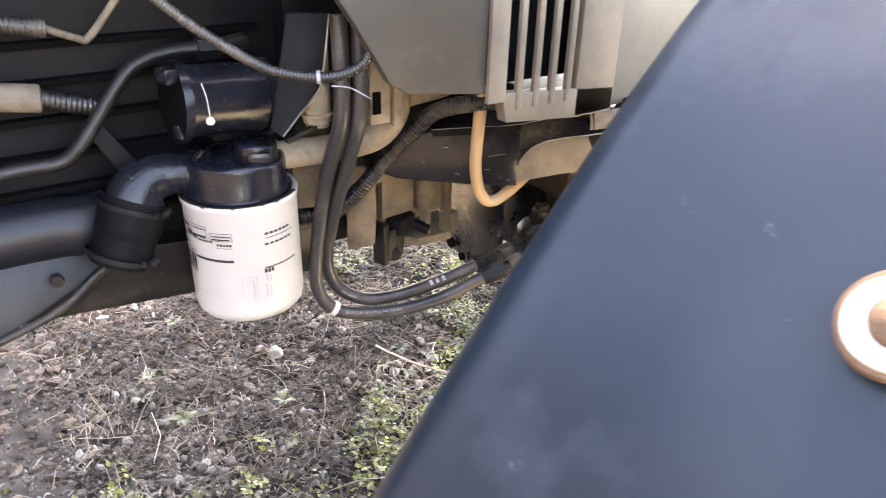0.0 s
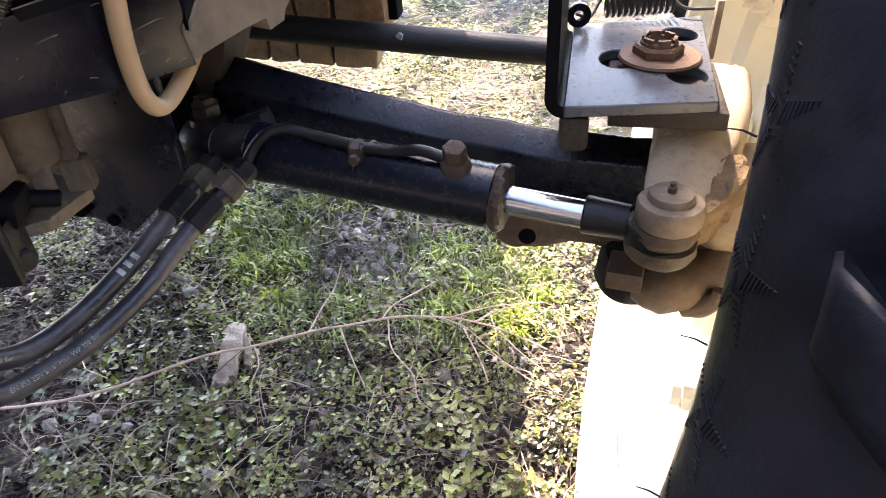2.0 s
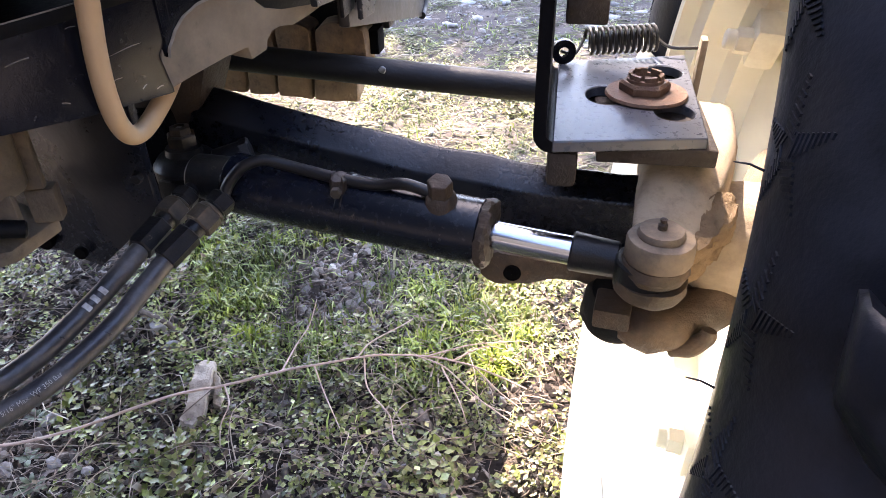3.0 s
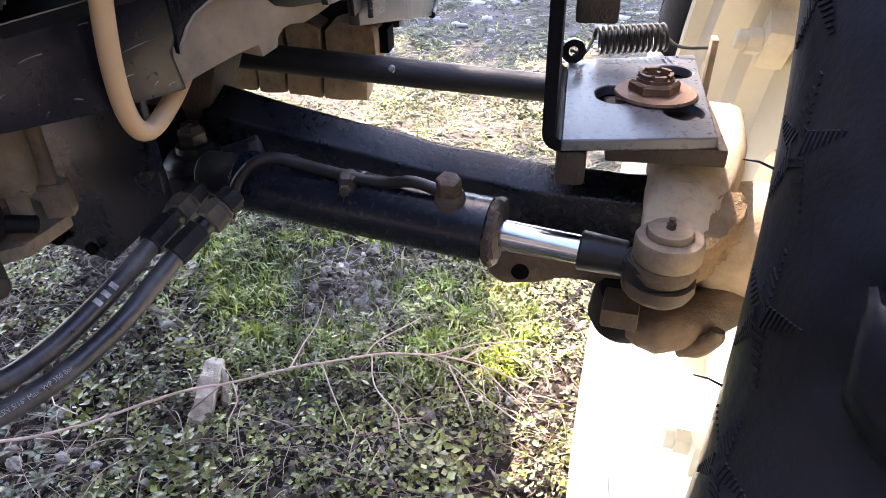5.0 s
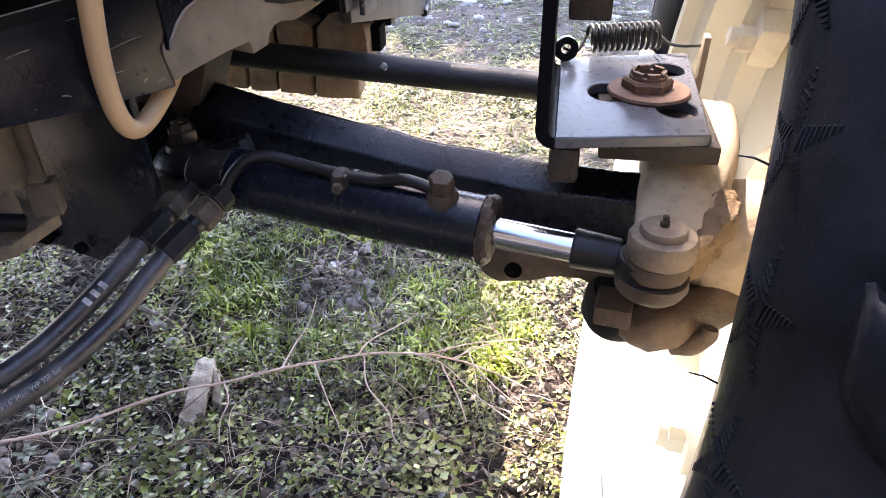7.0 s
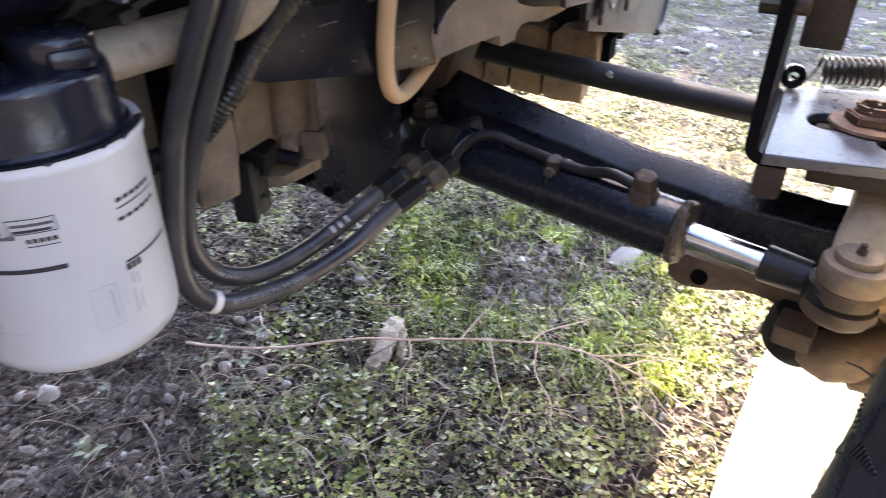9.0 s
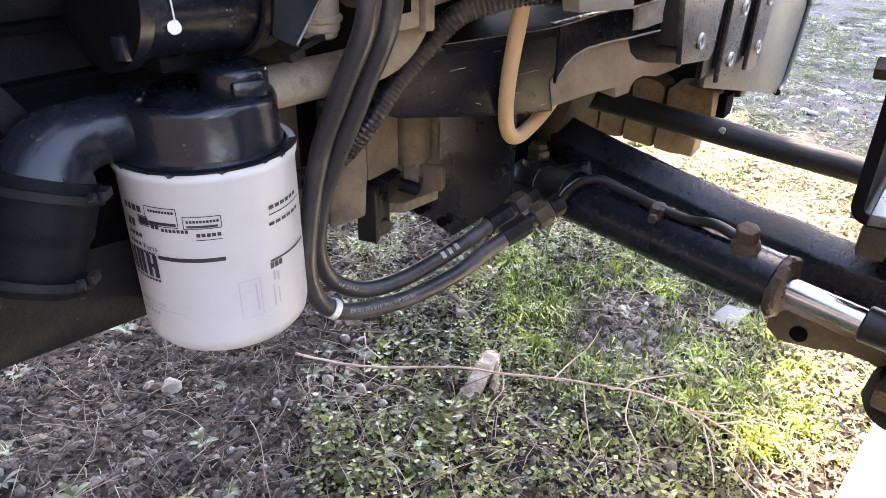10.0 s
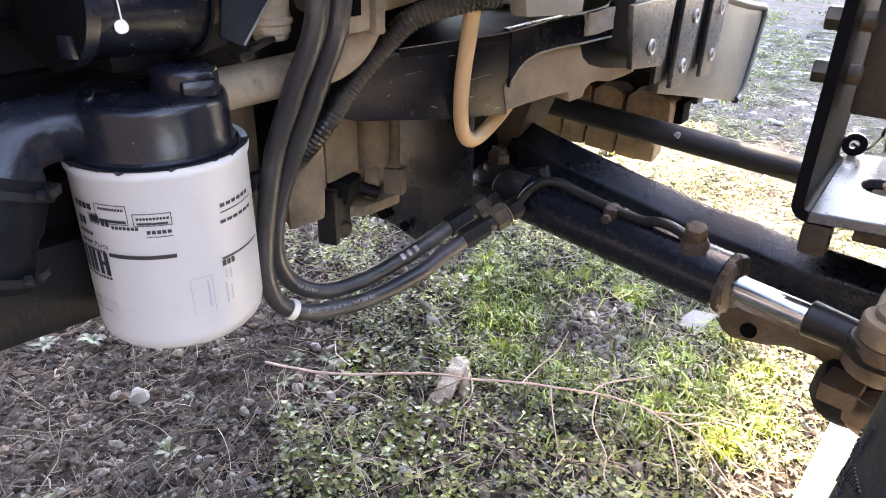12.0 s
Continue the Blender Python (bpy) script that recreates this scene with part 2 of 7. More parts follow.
M_RAIL_TAN = surface("dust_coated_frame_paint", (0.15, 0.117, 0.08), (0.075, 0.06, 0.044), rough=0.46, dust=(0.38, 0.295, 0.20), dust_amount=0.44, bump=0.3, edge_noise=5, speck=(0.025, 0.022, 0.02), speck_size=22, speck_amount=0.22)
M_HOSE = surface("black_hose_rubber", (0.022, 0.023, 0.028), (0.036, 0.034, 0.034), rough=0.32, dust=(0.115, 0.102, 0.094), dust_amount=0.22, bump=0.25, edge_noise=14)
M_CORR = surface("black_conduit_plastic", (0.014, 0.014, 0.015), rough=0.30, dust=(0.13, 0.11, 0.09), dust_amount=0.32, bump=0.05)
M_BEIGE = surface("beige_hose_rubber", (0.50, 0.34, 0.19), (0.42, 0.28, 0.15), rough=0.5, dust=(0.40, 0.30, 0.2), dust_amount=0.2, bump=0.1)
M_TYRE = surface("tyre_rubber", (0.0045, 0.0055, 0.0085), (0.015, 0.019, 0.030), rough=0.38, dust=(0.024, 0.031, 0.047), dust_amount=0.24, bump=0.22, scale=11, spec=0.21, edge_noise=9)
M_FENDER = surface("black_fender_plastic", (0.006, 0.012, 0.020), (0.009, 0.016, 0.025), rough=0.36, dust=(0.035, 0.05, 0.065), dust_amount=0.08, bump=0.05, spec=0.30, speck=(0.09, 0.105, 0.13), speck_size=35, speck_amount=0.05)
M_RIM = surface("cream_rim_paint", (0.88, 0.82, 0.66), (0.84, 0.78, 0.61), rough=0.4, dust=(0.5, 0.42, 0.3), dust_amount=0.12, bump=0.08)
# near-white colour that stands for sunlight on the tyre's sidewall
M_SIDEWALL_GLARE = surface("pale_sunlit_sidewall", (0.74, 0.71, 0.64), (0.66, 0.63, 0.56), rough=0.8, bump=0.3, scale=30)
M_CHROME = surface("polished_chrome", (0.58, 0.60, 0.65), rough=0.20, metal=1.0, bump=0.03)
M_STEEL = surface("grey_painted_steel", (0.060, 0.066, 0.082), (0.085, 0.091, 0.108), rough=0.30, dust=(0.24, 0.20, 0.15), dust_amount=0.16, bump=0.06, speck=(0.16, 0.08, 0.04), speck_amount=0.03)
M_RUST = surface("rusty_iron", (0.17, 0.088, 0.05), (0.085, 0.047, 0.031), rough=0.62, dust=(0.30, 0.18, 0.10), dust_amount=0.34, bump=0.7, scale=40, fine=260)
M_WEIGHT = surface("weathered_ochre_iron", (0.17, 0.118, 0.066), (0.075, 0.052, 0.034), rough=0.7, dust=(0.25, 0.180, 0.105), dust_amount=0.4, bump=0.9, scale=40, speck=(0.03, 0.02, 0.014), speck_size=40, speck_amount=0.3)
M_WEIGHT_RUST = surface("orange_rust_iron", (0.19, 0.115, 0.056), (0.085, 0.052, 0.030), rough=0.75, dust=(0.26, 0.185, 0.105), dust_amount=0.3, bump=0.9, scale=45, speck=(0.035, 0.022, 0.015), speck_size=45, speck_amount=0.3)
M_RUST_DARK = surface("dark_rusty_iron", (0.018, 0.012, 0.009), (0.034, 0.022, 0.015), rough=0.58, dust=(0.095, 0.060, 0.036), dust_amount=0.28, bump=0.9, scale=40, speck=(0.006, 0.005, 0.005), speck_size=80, speck_amount=0.25)
M_ZINC = surface("dull_zinc", (0.34, 0.33, 0.31), (0.24, 0.23, 0.21), rough=0.42, metal=0.8, dust=(0.22, 0.18, 0.13), dust_amount=0.3, bump=0.15)
M_NUT = surface("worn_dark_nut", (0.03, 0.026, 0.022), (0.10, 0.075, 0.05), rough=0.45, metal=0.3, bump=0.3, scale=60)
M_SPRING = surface("blackened_spring_wire", (0.06, 0.058, 0.055), rough=0.35, metal=0.6, bump=0.05)
M_KNUCKLE = surface("sandy_cast_knuckle", (0.20, 0.155, 0.108), (0.11, 0.083, 0.06), rough=0.75, dust=(0.42, 0.33, 0.23), dust_amount=0.5, up=0.5, bump=0.6, edge_noise=12)
M_KNUCKLE_TOP = surface("dusty_brown_eye_casting", (0.13, 0.10, 0.075), (0.075, 0.057, 0.043), rough=0.6, dust=(0.25, 0.195, 0.14), dust_amount=0.4, up=0.35, bump=0.4, edge_noise=20, speck=(0.03, 0.024, 0.02), speck_size=60, speck_amount=0.2)
M_KNUCKLE_LOW = surface("oily_brown_casting", (0.065, 0.040, 0.024), (0.024, 0.016, 0.011), rough=0.42, dust=(0.16, 0.108, 0.066), dust_amount=0.36, up=0.2, bump=0.7, edge_noise=16)
M_MUD = surface("dried_mud", (0.20, 0.135, 0.08), (0.11, 0.072, 0.045), rough=0.95, dust=(0.29, 0.21, 0.13), dust_amount=0.35, bump=1.0, scale=60, fine=240, spec=0.1, speck=(0.05, 0.035, 0.025), speck_size=90, speck_amount=0.3)
M_KNUCKLE_DARK = surface("oily_cast_knuckle", (0.034, 0.023, 0.015), (0.016, 0.012, 0.010), rough=0.55, dust=(0.105, 0.068, 0.041), dust_amount=0.38, up=0.2, bump=0.9, edge_noise=14, speck=(0.22, 0.15, 0.09), speck_size=120, speck_amount=0.12)
M_MATT = surface("dull_black_cover", (0.004, 0.0048, 0.008), (0.007, 0.008, 0.012), rough=0.38, dust=(0.014, 0.013, 0.014), dust_amount=0.18, up=0.03, bump=0.2, spec=0.28)
M_SLEEVE = surface("matt_sleeve_rubber", (0.0025, 0.0028, 0.004), (0.004, 0.0043, 0.006), rough=0.5, dust=(0.010, 0.009, 0.008), dust_amount=0.16, bump=0.25, spec=0.06)
M_ROD = surface("dusty_black_rod_paint", (0.012, 0.012, 0.013), (0.022, 0.020, 0.019), rough=0.46, dust=(0.07, 0.055, 0.042), dust_amount=0.28, up=0.1, bump=0.3, spec=0.35)
M_TIE = surface("white_nylon", (0.72, 0.70, 0.64), rough=0.5, bump=0.05)
M_TIE_GREY = surface("grey_nylon", (0.26, 0.28, 0.31), rough=0.5, bump=0.05)
M_HOOD = surface("dark_bronze_hood_panel", (0.050, 0.045, 0.039), (0.038, 0.035, 0.031), rough=0.36, dust=(0.13, 0.108, 0.08), dust_amount=0.26, bump=0.06, speck=(0.02, 0.018, 0.016), speck_size=18, speck_amount=0.12)
M_GRILLE = surface("dusty_grille_plastic", (0.15, 0.13, 0.105), (0.12, 0.105, 0.085), rough=0.5, dust=(0.26, 0.215, 0.16), dust_amount=0.4, bump=0.1)
# near-black for iron parts, also painted as the shade in gaps and holes
M_DARK = surface("near_black_iron_and_shade", (0.003, 0.003, 0.0035), rough=0.85, bump=0.3, spec=0.04)
M_TWIG = surface("dry_twig_bark", (0.64, 0.49, 0.42), (0.50, 0.36, 0.30), rough=0.75, bump=0.3, scale=60)
M_WOOD = surface("weathered_grey_wood", (0.52, 0.44, 0.35), (0.29, 0.23, 0.18), rough=0.85, bump=1.0, scale=45, fine=220, speck=(0.05, 0.04, 0.034), speck_size=60, speck_amount=0.22)
M_STONE = surface("grey_stone", (0.40, 0.375, 0.35), (0.28, 0.26, 0.24), rough=0.85, bump=0.5, scale=40, speck=(0.14, 0.12, 0.11), speck_size=120, speck_amount=0.2)
M_WALL = surface("dull_dark_wall", (0.085, 0.078, 0.068), (0.06, 0.056, 0.05), rough=0.9, bump=0.5, scale=2.0, fine=40)
M_BARK = surface("dark_dead_bark", (0.12, 0.09, 0.07), (0.06, 0.045, 0.036), rough=0.85, bump=0.8, scale=60)
M_SHEET = surface("pale_dirty_plastic", (0.34, 0.335, 0.33), (0.26, 0.255, 0.25), rough=0.5, bump=0.2)

# ground
M_GROUND = surface("stony_soil", (0.110, 0.090, 0.074), (0.040, 0.031, 0.026), rough=0.92, bump=1.0, scale=9, fine=130,
                   speck=(0.36, 0.33, 0.30), speck_size=70, speck_amount=0.30, dust=(0.16, 0.128, 0.105), dust_amount=0.25, edge_noise=3.2)
M_PEBBLE = varied("pebble_stone", [(0.10, 0.084, 0.072), (0.22, 0.188, 0.166), (0.33, 0.30, 0.28), (0.14, 0.117, 0.10), (0.25, 0.215, 0.19), (0.46, 0.43, 0.40)], rough=0.85)
M_LEAF = varied("small_weed_leaf", [(0.022, 0.027, 0.010), (0.16, 0.20, 0.045), (0.31, 0.36, 0.09), (0.05, 0.06, 0.020), (0.54, 0.55, 0.24), (0.20, 0.245, 0.05), (0.024, 0.028, 0.012), (0.30, 0.21, 0.14), (0.41, 0.44, 0.15), (0.17, 0.115, 0.08)], rough=0.34, spec=0.6, translucent=0.22)
M_GRASS = varied("grass_blade", [(0.03, 0.05, 0.012), (0.14, 0.20, 0.035), (0.32, 0.40, 0.08), (0.055, 0.08, 0.02), (0.19, 0.26, 0.05), (0.36, 0.46, 0.13), (0.50, 0.45, 0.26)], rough=0.45, spec=0.5, translucent=0.35)
M_TUFT = varied("fresh_tuft_blade", [(0.03, 0.05, 0.008), (0.20, 0.275, 0.03), (0.38, 0.46, 0.05), (0.09, 0.135, 0.015), (0.28, 0.36, 0.04), (0.48, 0.54, 0.09), (0.42, 0.36, 0.17)], rough=0.4, spec=0.5, translucent=0.3)
M_LITTER = varied("plant_litter", [(0.02, 0.015, 0.012), (0.13, 0.096, 0.080), (0.26, 0.205, 0.175), (0.04, 0.029, 0.025), (0.40, 0.34, 0.30), (0.16, 0.118, 0.10), (0.025, 0.019, 0.017)], rough=0.85)
M_CLOD = varied("dry_soil_clod", [(0.14, 0.102, 0.080), (0.27, 0.21, 0.17), (0.055, 0.039, 0.031), (0.20, 0.152, 0.123), (0.03, 0.022, 0.018)], rough=0.95)
# near-black tones paint the shade in the gaps between weeds
M_GAP_SHADE = varied("weed_gap_shade", [(0.010, 0.008, 0.007), (0.022, 0.016, 0.013), (0.014, 0.010, 0.009), (0.04, 0.030, 0.024)], rough=0.9)
M_STRAW = varied("dry_straw", [(0.20, 0.145, 0.112), (0.46, 0.375, 0.29), (0.13, 0.092, 0.072), (0.33, 0.25, 0.20), (0.08, 0.055, 0.045), (0.58, 0.49, 0.39)], rough=0.75)

M_STEM = varied("pale_dead_stalk", [(0.42, 0.335, 0.26), (0.60, 0.50, 0.40), (0.30, 0.225, 0.175), (0.50, 0.40, 0.32)], rough=0.7)
M_YARD = varied("yard_straw_blade", [(0.07, 0.075, 0.040), (0.28, 0.255, 0.18), (0.15, 0.175, 0.07), (0.40, 0.365, 0.28), (0.10, 0.09, 0.065), (0.21, 0.245, 0.09)], rough=0.7, translucent=0.2)
M_PALE_STONE = varied("pale_field_stone", [(0.22, 0.215, 0.21), (0.34, 0.335, 0.33), (0.28, 0.27, 0.265), (0.44, 0.43, 0.42)], rough=0.8)
M_WEED = varied("broad_weed_leaf", [(0.08, 0.09, 0.04), (0.20, 0.215, 0.105), (0.33, 0.34, 0.19), (0.13, 0.14, 0.07), (0.26, 0.25, 0.15)], rough=0.42, spec=0.5, translucent=0.15, objects=True)
M_WEED_PALE = varied("pale_weed_leaf", [(0.08, 0.10, 0.055), (0.18, 0.21, 0.13), (0.27, 0.30, 0.20), (0.12, 0.145, 0.085)], rough=0.45, spec=0.5, translucent=0.15, objects=True)

# ---- ground ----
def axis(lo, hi, step, far, grow=1.35):
    mid = list(np.arange(lo, hi + 1e-6, step))
    left, right, s = [], [], step
    while (left[-1] if left else lo) > -far:
        s *= grow
        left.append((left[-1] if left else lo) - s)
    s = step
    while (right[-1] if right else hi) < far:
        s *= grow
        right.append((right[-1] if right else hi) + s)
    return np.array(left[::-1] + mid + right)


def height(x, y):
    v = Vector((x, y, 0))
    z = noise.noise(v * 1.7) * 0.012 + noise.noise(v * 7) * 0.010 + abs(noise.noise(v * 19)) * 0.012 + noise.noise(v * 45) * 0.004
    return z * min(1.0, 6 / max(1.0, abs(x) + abs(y)))


def ground():
    xs, ys = axis(-1.8, 0.3, 0.010, 900), axis(-0.1, 2.2, 0.010, 900)
    verts = [(x, y, height(x, y)) for y in ys for x in xs]
    n = len(xs)
    faces = [(j * n + i, j * n + i + 1, (j + 1) * n + i + 1, (j + 1) * n + i) for j in range(len(ys) - 1) for i in range(n - 1)]
    me = bpy.data.meshes.new("ground")
    me.from_pydata(verts, [], faces)
    me.polygons.foreach_set("use_smooth", [True] * len(faces))
    me.materials.append(M_GROUND)
    return tagged(new("ground", me), "stony brown soil with moss, weeds and gravel", "ground", kind="structure")


ground()


def reflection_wall():
    """An unseen plain wall, added behind the camera to darken reflections."""
    solo("dark_reflection_wall", box((0, -6.1, 2.15), (26, 0.3, 4.7), 0.02), M_WALL, "unseen dark wall added behind the camera for reflections", "wall", kind="structure")


reflection_wall()

# ---- frame, hood and engine of the machine ----
def frame_rail():
    t = thing("frame_rail", (-0.50, 0.5, 0.6), "black painted steel frame rail with dusty tan recess", "frame rail")
    out = Vector((0.12, -0.105, 0)).normalized()
    face = [(-0.612, 0.361, 0.612), (-0.586, 0.391, 0.601), (-0.534, 0.450, 0.599), (-0.495, 0.495, 0.601), (-0.498, 0.491, 0.628), (-0.490, 0.500, 0.646),
            (-0.490, 0.500, 0.674), (-0.555, 0.426, 0.660), (-0.612, 0.361, 0.655)]
    part("web", prism(face, out * -0.03, out * 0.0, 0.003), M_BLACK, t)
    arc = [(0.490, 0.603), (0.491, 0.614), (0.493, 0.626), (0.497, 0.636), (0.506, 0.646), (0.519, 0.6525), (0.540, 0.6560), (0.575, 0.6585), (0.610, 0.662), (0.645, 0.667)]
    rim = [v for v in spline([(0, y, z) for y, z in arc], 3)]
    low = [(0.645, 0.622), (0.632, 0.619), (0.614, 0.616), (0.600, 0.6185), (0.591, 0.6175), (0.585, 0.612), (0.583, 0.605), (0.567, 0.602), (0.565, 0.612), (0.545, 0.611), (0.514, 0.607)]
    on_side = lambda y, z, lift=0.0: (-0.691 + 0.39 * y + lift, y, z)
    part("side_plate", prism([on_side(v.y, v.z) for v in rim] + [on_side(y, z) for y, z in low], (-0.05, 0.02, 0), (0.0, 0, 0), 0.0012), M_RAIL_TAN, t, "tan dust-coated side plate")
    band_top = [(0.6255, 0.6928), (0.5962, 0.6876), (0.5683, 0.6837), (0.5281, 0.6802), (0.4922, 0.6758)]
    part("upper_band", prism([on_side(v.y, v.z, 0.005) for v in rim[6:]] + [on_side(y, z, 0.005) for y, z in [(0.645, 0.696)] + band_top], (-0.012, 0.005, 0), (0, 0, 0), 0.0012), M_AXLE, t)
    # the recess is only a flat black patch laid on the side plate
    part("recess", prism([on_side(y, z, 0.0012) for y, z in ((0.572, 0.6575), (0.578, 0.643), (0.586, 0.636), (0.602, 0.631), (0.640, 0.6265), (0.648, 0.66), (0.648, 0.666), (0.600, 0.661))], (-0.002, 0, 0), (0, 0, 0), 0.0005), M_BLACK_DUSTY, t, "flat black patch drawn for the recess")
    part("band_edge", rough_up(tube([on_side(v.y, v.z, 0.0055) for v in rim[6::2]], 0.0009, 6, 3), 0.0007, 150), M_FLANGE, t, "pale worn edge")
    part("scratch", tube([(-0.519, 0.4675, 0.634), (-0.510, 0.4775, 0.6375), (-0.505, 0.4835, 0.6385)], 0.0004, 5), M_FLANGE, t, "pale scratch")
    for u, z, ln, tilt in ((0.22, 0.648, 0.010, 0.1), (0.38, 0.622, 0.004, 0.5), (0.47, 0.640, 0.014, 0.2), (0.60, 0.612, 0.005, -0.3), (0.68, 0.655, 0.006, 0.1), (0.78, 0.618, 0.007, 0.2), (0.88, 0.609, 0.004, 0.8), (0.93, 0.607, 0.005, 0.3)):
        p = Vector((-0.612, 0.361, z)).lerp(Vector((-0.495, 0.495, z)), u) + out * 0.0001
        along_web = Vector((0.66, 0.75, tilt)).normalized() * ln
        part("paint_chip", tube([p, p + along_web * 0.5 + Vector((0, 0, 0.0004)), p + along_web], 0.00035, 5), M_FLANGE, t, "pale paint chip")
    flange = [(-0.560, 0.420, 0.662), (-0.494, 0.494, 0.675), (-0.4665, 0.565, 0.6825), (-0.444, 0.624, 0.690), (-0.50, 0.66, 0.690), (-0.60, 0.86, 0.690), (-0.62, 0.45, 0.668)]
    part("top_flange", prism(flange, (0, 0, -0.009), (0, 0, 0.000), 0.002), M_ENGINE, t)
    lip = [on_side(y, z, 0.0062) for y, z in ((0.5752, 0.664), (0.6003, 0.668), (0.6268, 0.6725), (0.6285, 0.691), (0.6255, 0.6925), (0.5962, 0.6872), (0.572, 0.6838))]
    plate = prism(lip, (-0.002, 0, 0), (0, 0, 0), 0.0008)
    bmesh.ops.subdivide_edges(plate, edges=[e for e in plate.edges if e.calc_length() > 0.008], cuts=3, use_grid_fill=True)
    part("lip", rough_up(plate, 0.0012, 90), M_FLANGE, t, "worn pale flange lip")
    bead = [on_side(0.571, 0.664, 0.0062), on_side(0.5705, 0.674, 0.0064), on_side(0.5675, 0.6845, 0.0062)]
    part("weld_bead", rough_up(tube(bead, 0.0016, 8, 4), 0.0012, 200), M_FLANGE, t, "pale weld mark")
    part("worn_edge", tube([(-0.560, 0.4195, 0.6625), (-0.526, 0.4585, 0.6685), (-0.4945, 0.4920, 0.6750), (-0.4670, 0.560, 0.687)], 0.0005, 6), M_FLANGE, t, "pale worn edge")
    part("inner_rail", box((-0.60, 0.80, 0.640), (0.16, 0.46, 0.09), 0.004), M_BLACK_DUSTY, t)
    # bolted brackets towards the front
    plates = (([(0.598, 0.634), (0.680, 0.624), (0.688, 0.632), (0.696, 0.694), (0.582, 0.694)], [(0.640, 0.649)]),
              ([(0.722, 0.592), (0.765, 0.588), (0.773, 0.596), (0.793, 0.697), (0.726, 0.697)], [(0.748, 0.613), (0.766, 0.664)]),
              ([(0.825, 0.586), (0.866, 0.581), (0.874, 0.589), (0.894, 0.699), (0.828, 0.699)], [(0.852, 0.609), (0.860, 0.663)]))
    for outline, holes in plates:
        b = part("bracket", prism([(-0.424, y, z) for y, z in outline], (-0.006, 0, 0), (0.0, 0, 0), 0.002), M_BRACKET, t)
        y0, z0 = outline[0]
        part("bracket_web", box((-0.446, y0 + 0.034, (z0 + 0.014 + 0.70) / 2), (0.030, 0.058, 0.70 - z0 - 0.014), 0.002), M_BLACK_DUSTY, b)
        for y, z in holes:
            part("bolt", lathe([(0.0001, 0.0), (0.0040, 0.0), (0.0045, 0.0022), (0.0075, 0.0026), (0.0082, 0.0), (0.0001, -0.004)], pose(-0.4238, y, z, 0, 90, 0), 20), M_ZINC, b, "dull zinc bolt")
    # black panels that fill the gaps between the brackets
    for y0, y1, z0 in ((0.690, 0.728, 0.602), (0.786, 0.830, 0.596)):
        part("bracket_fill", box((-0.4345, (y0 + y1) / 2, (z0 + 0.70) / 2), (0.004, y1 - y0, 0.70 - z0), 0.001), M_BLACK_DUSTY, t)
    return t


frame_rail()


def front_support():
    t = thing("front_weight_carrier", (-0.6, 1.1, 0.47), "dark steel weight carrier box at the nose", "carrier")
    side = [(-0.437, 0.72, 0.585), (-0.447, 1.126, 0.490), (-0.450, 1.165, 0.505), (-0.450, 1.205, 0.600), (-0.450, 1.207, 0.616), (-0.450, 1.196, 0.628), (-0.448, 1.10, 0.640), (-0.446, 0.95, 0.664), (-0.437, 0.72, 0.70)]
    part("side_cheek", prism(side, (-0.012, 0, 0), (0, 0, 0), 0.003), M_HOOD, t)
    part("edge_roll", tube([(-0.4475, 1.126, 0.492), (-0.4495, 1.163, 0.507), (-0.4495, 1.203, 0.600), (-0.4495, 1.204, 0.615), (-0.4495, 1.194, 0.626), (-0.448, 1.10, 0.639), (-0.446, 0.95, 0.663)], 0.006, 10), M_BLACK_DUSTY, t)
    part("body", box((-0.86, 1.06, 0.60), (0.78, 0.22, 0.07), 0.01), M_BLACK_DUSTY, t)
    return t


front_support()


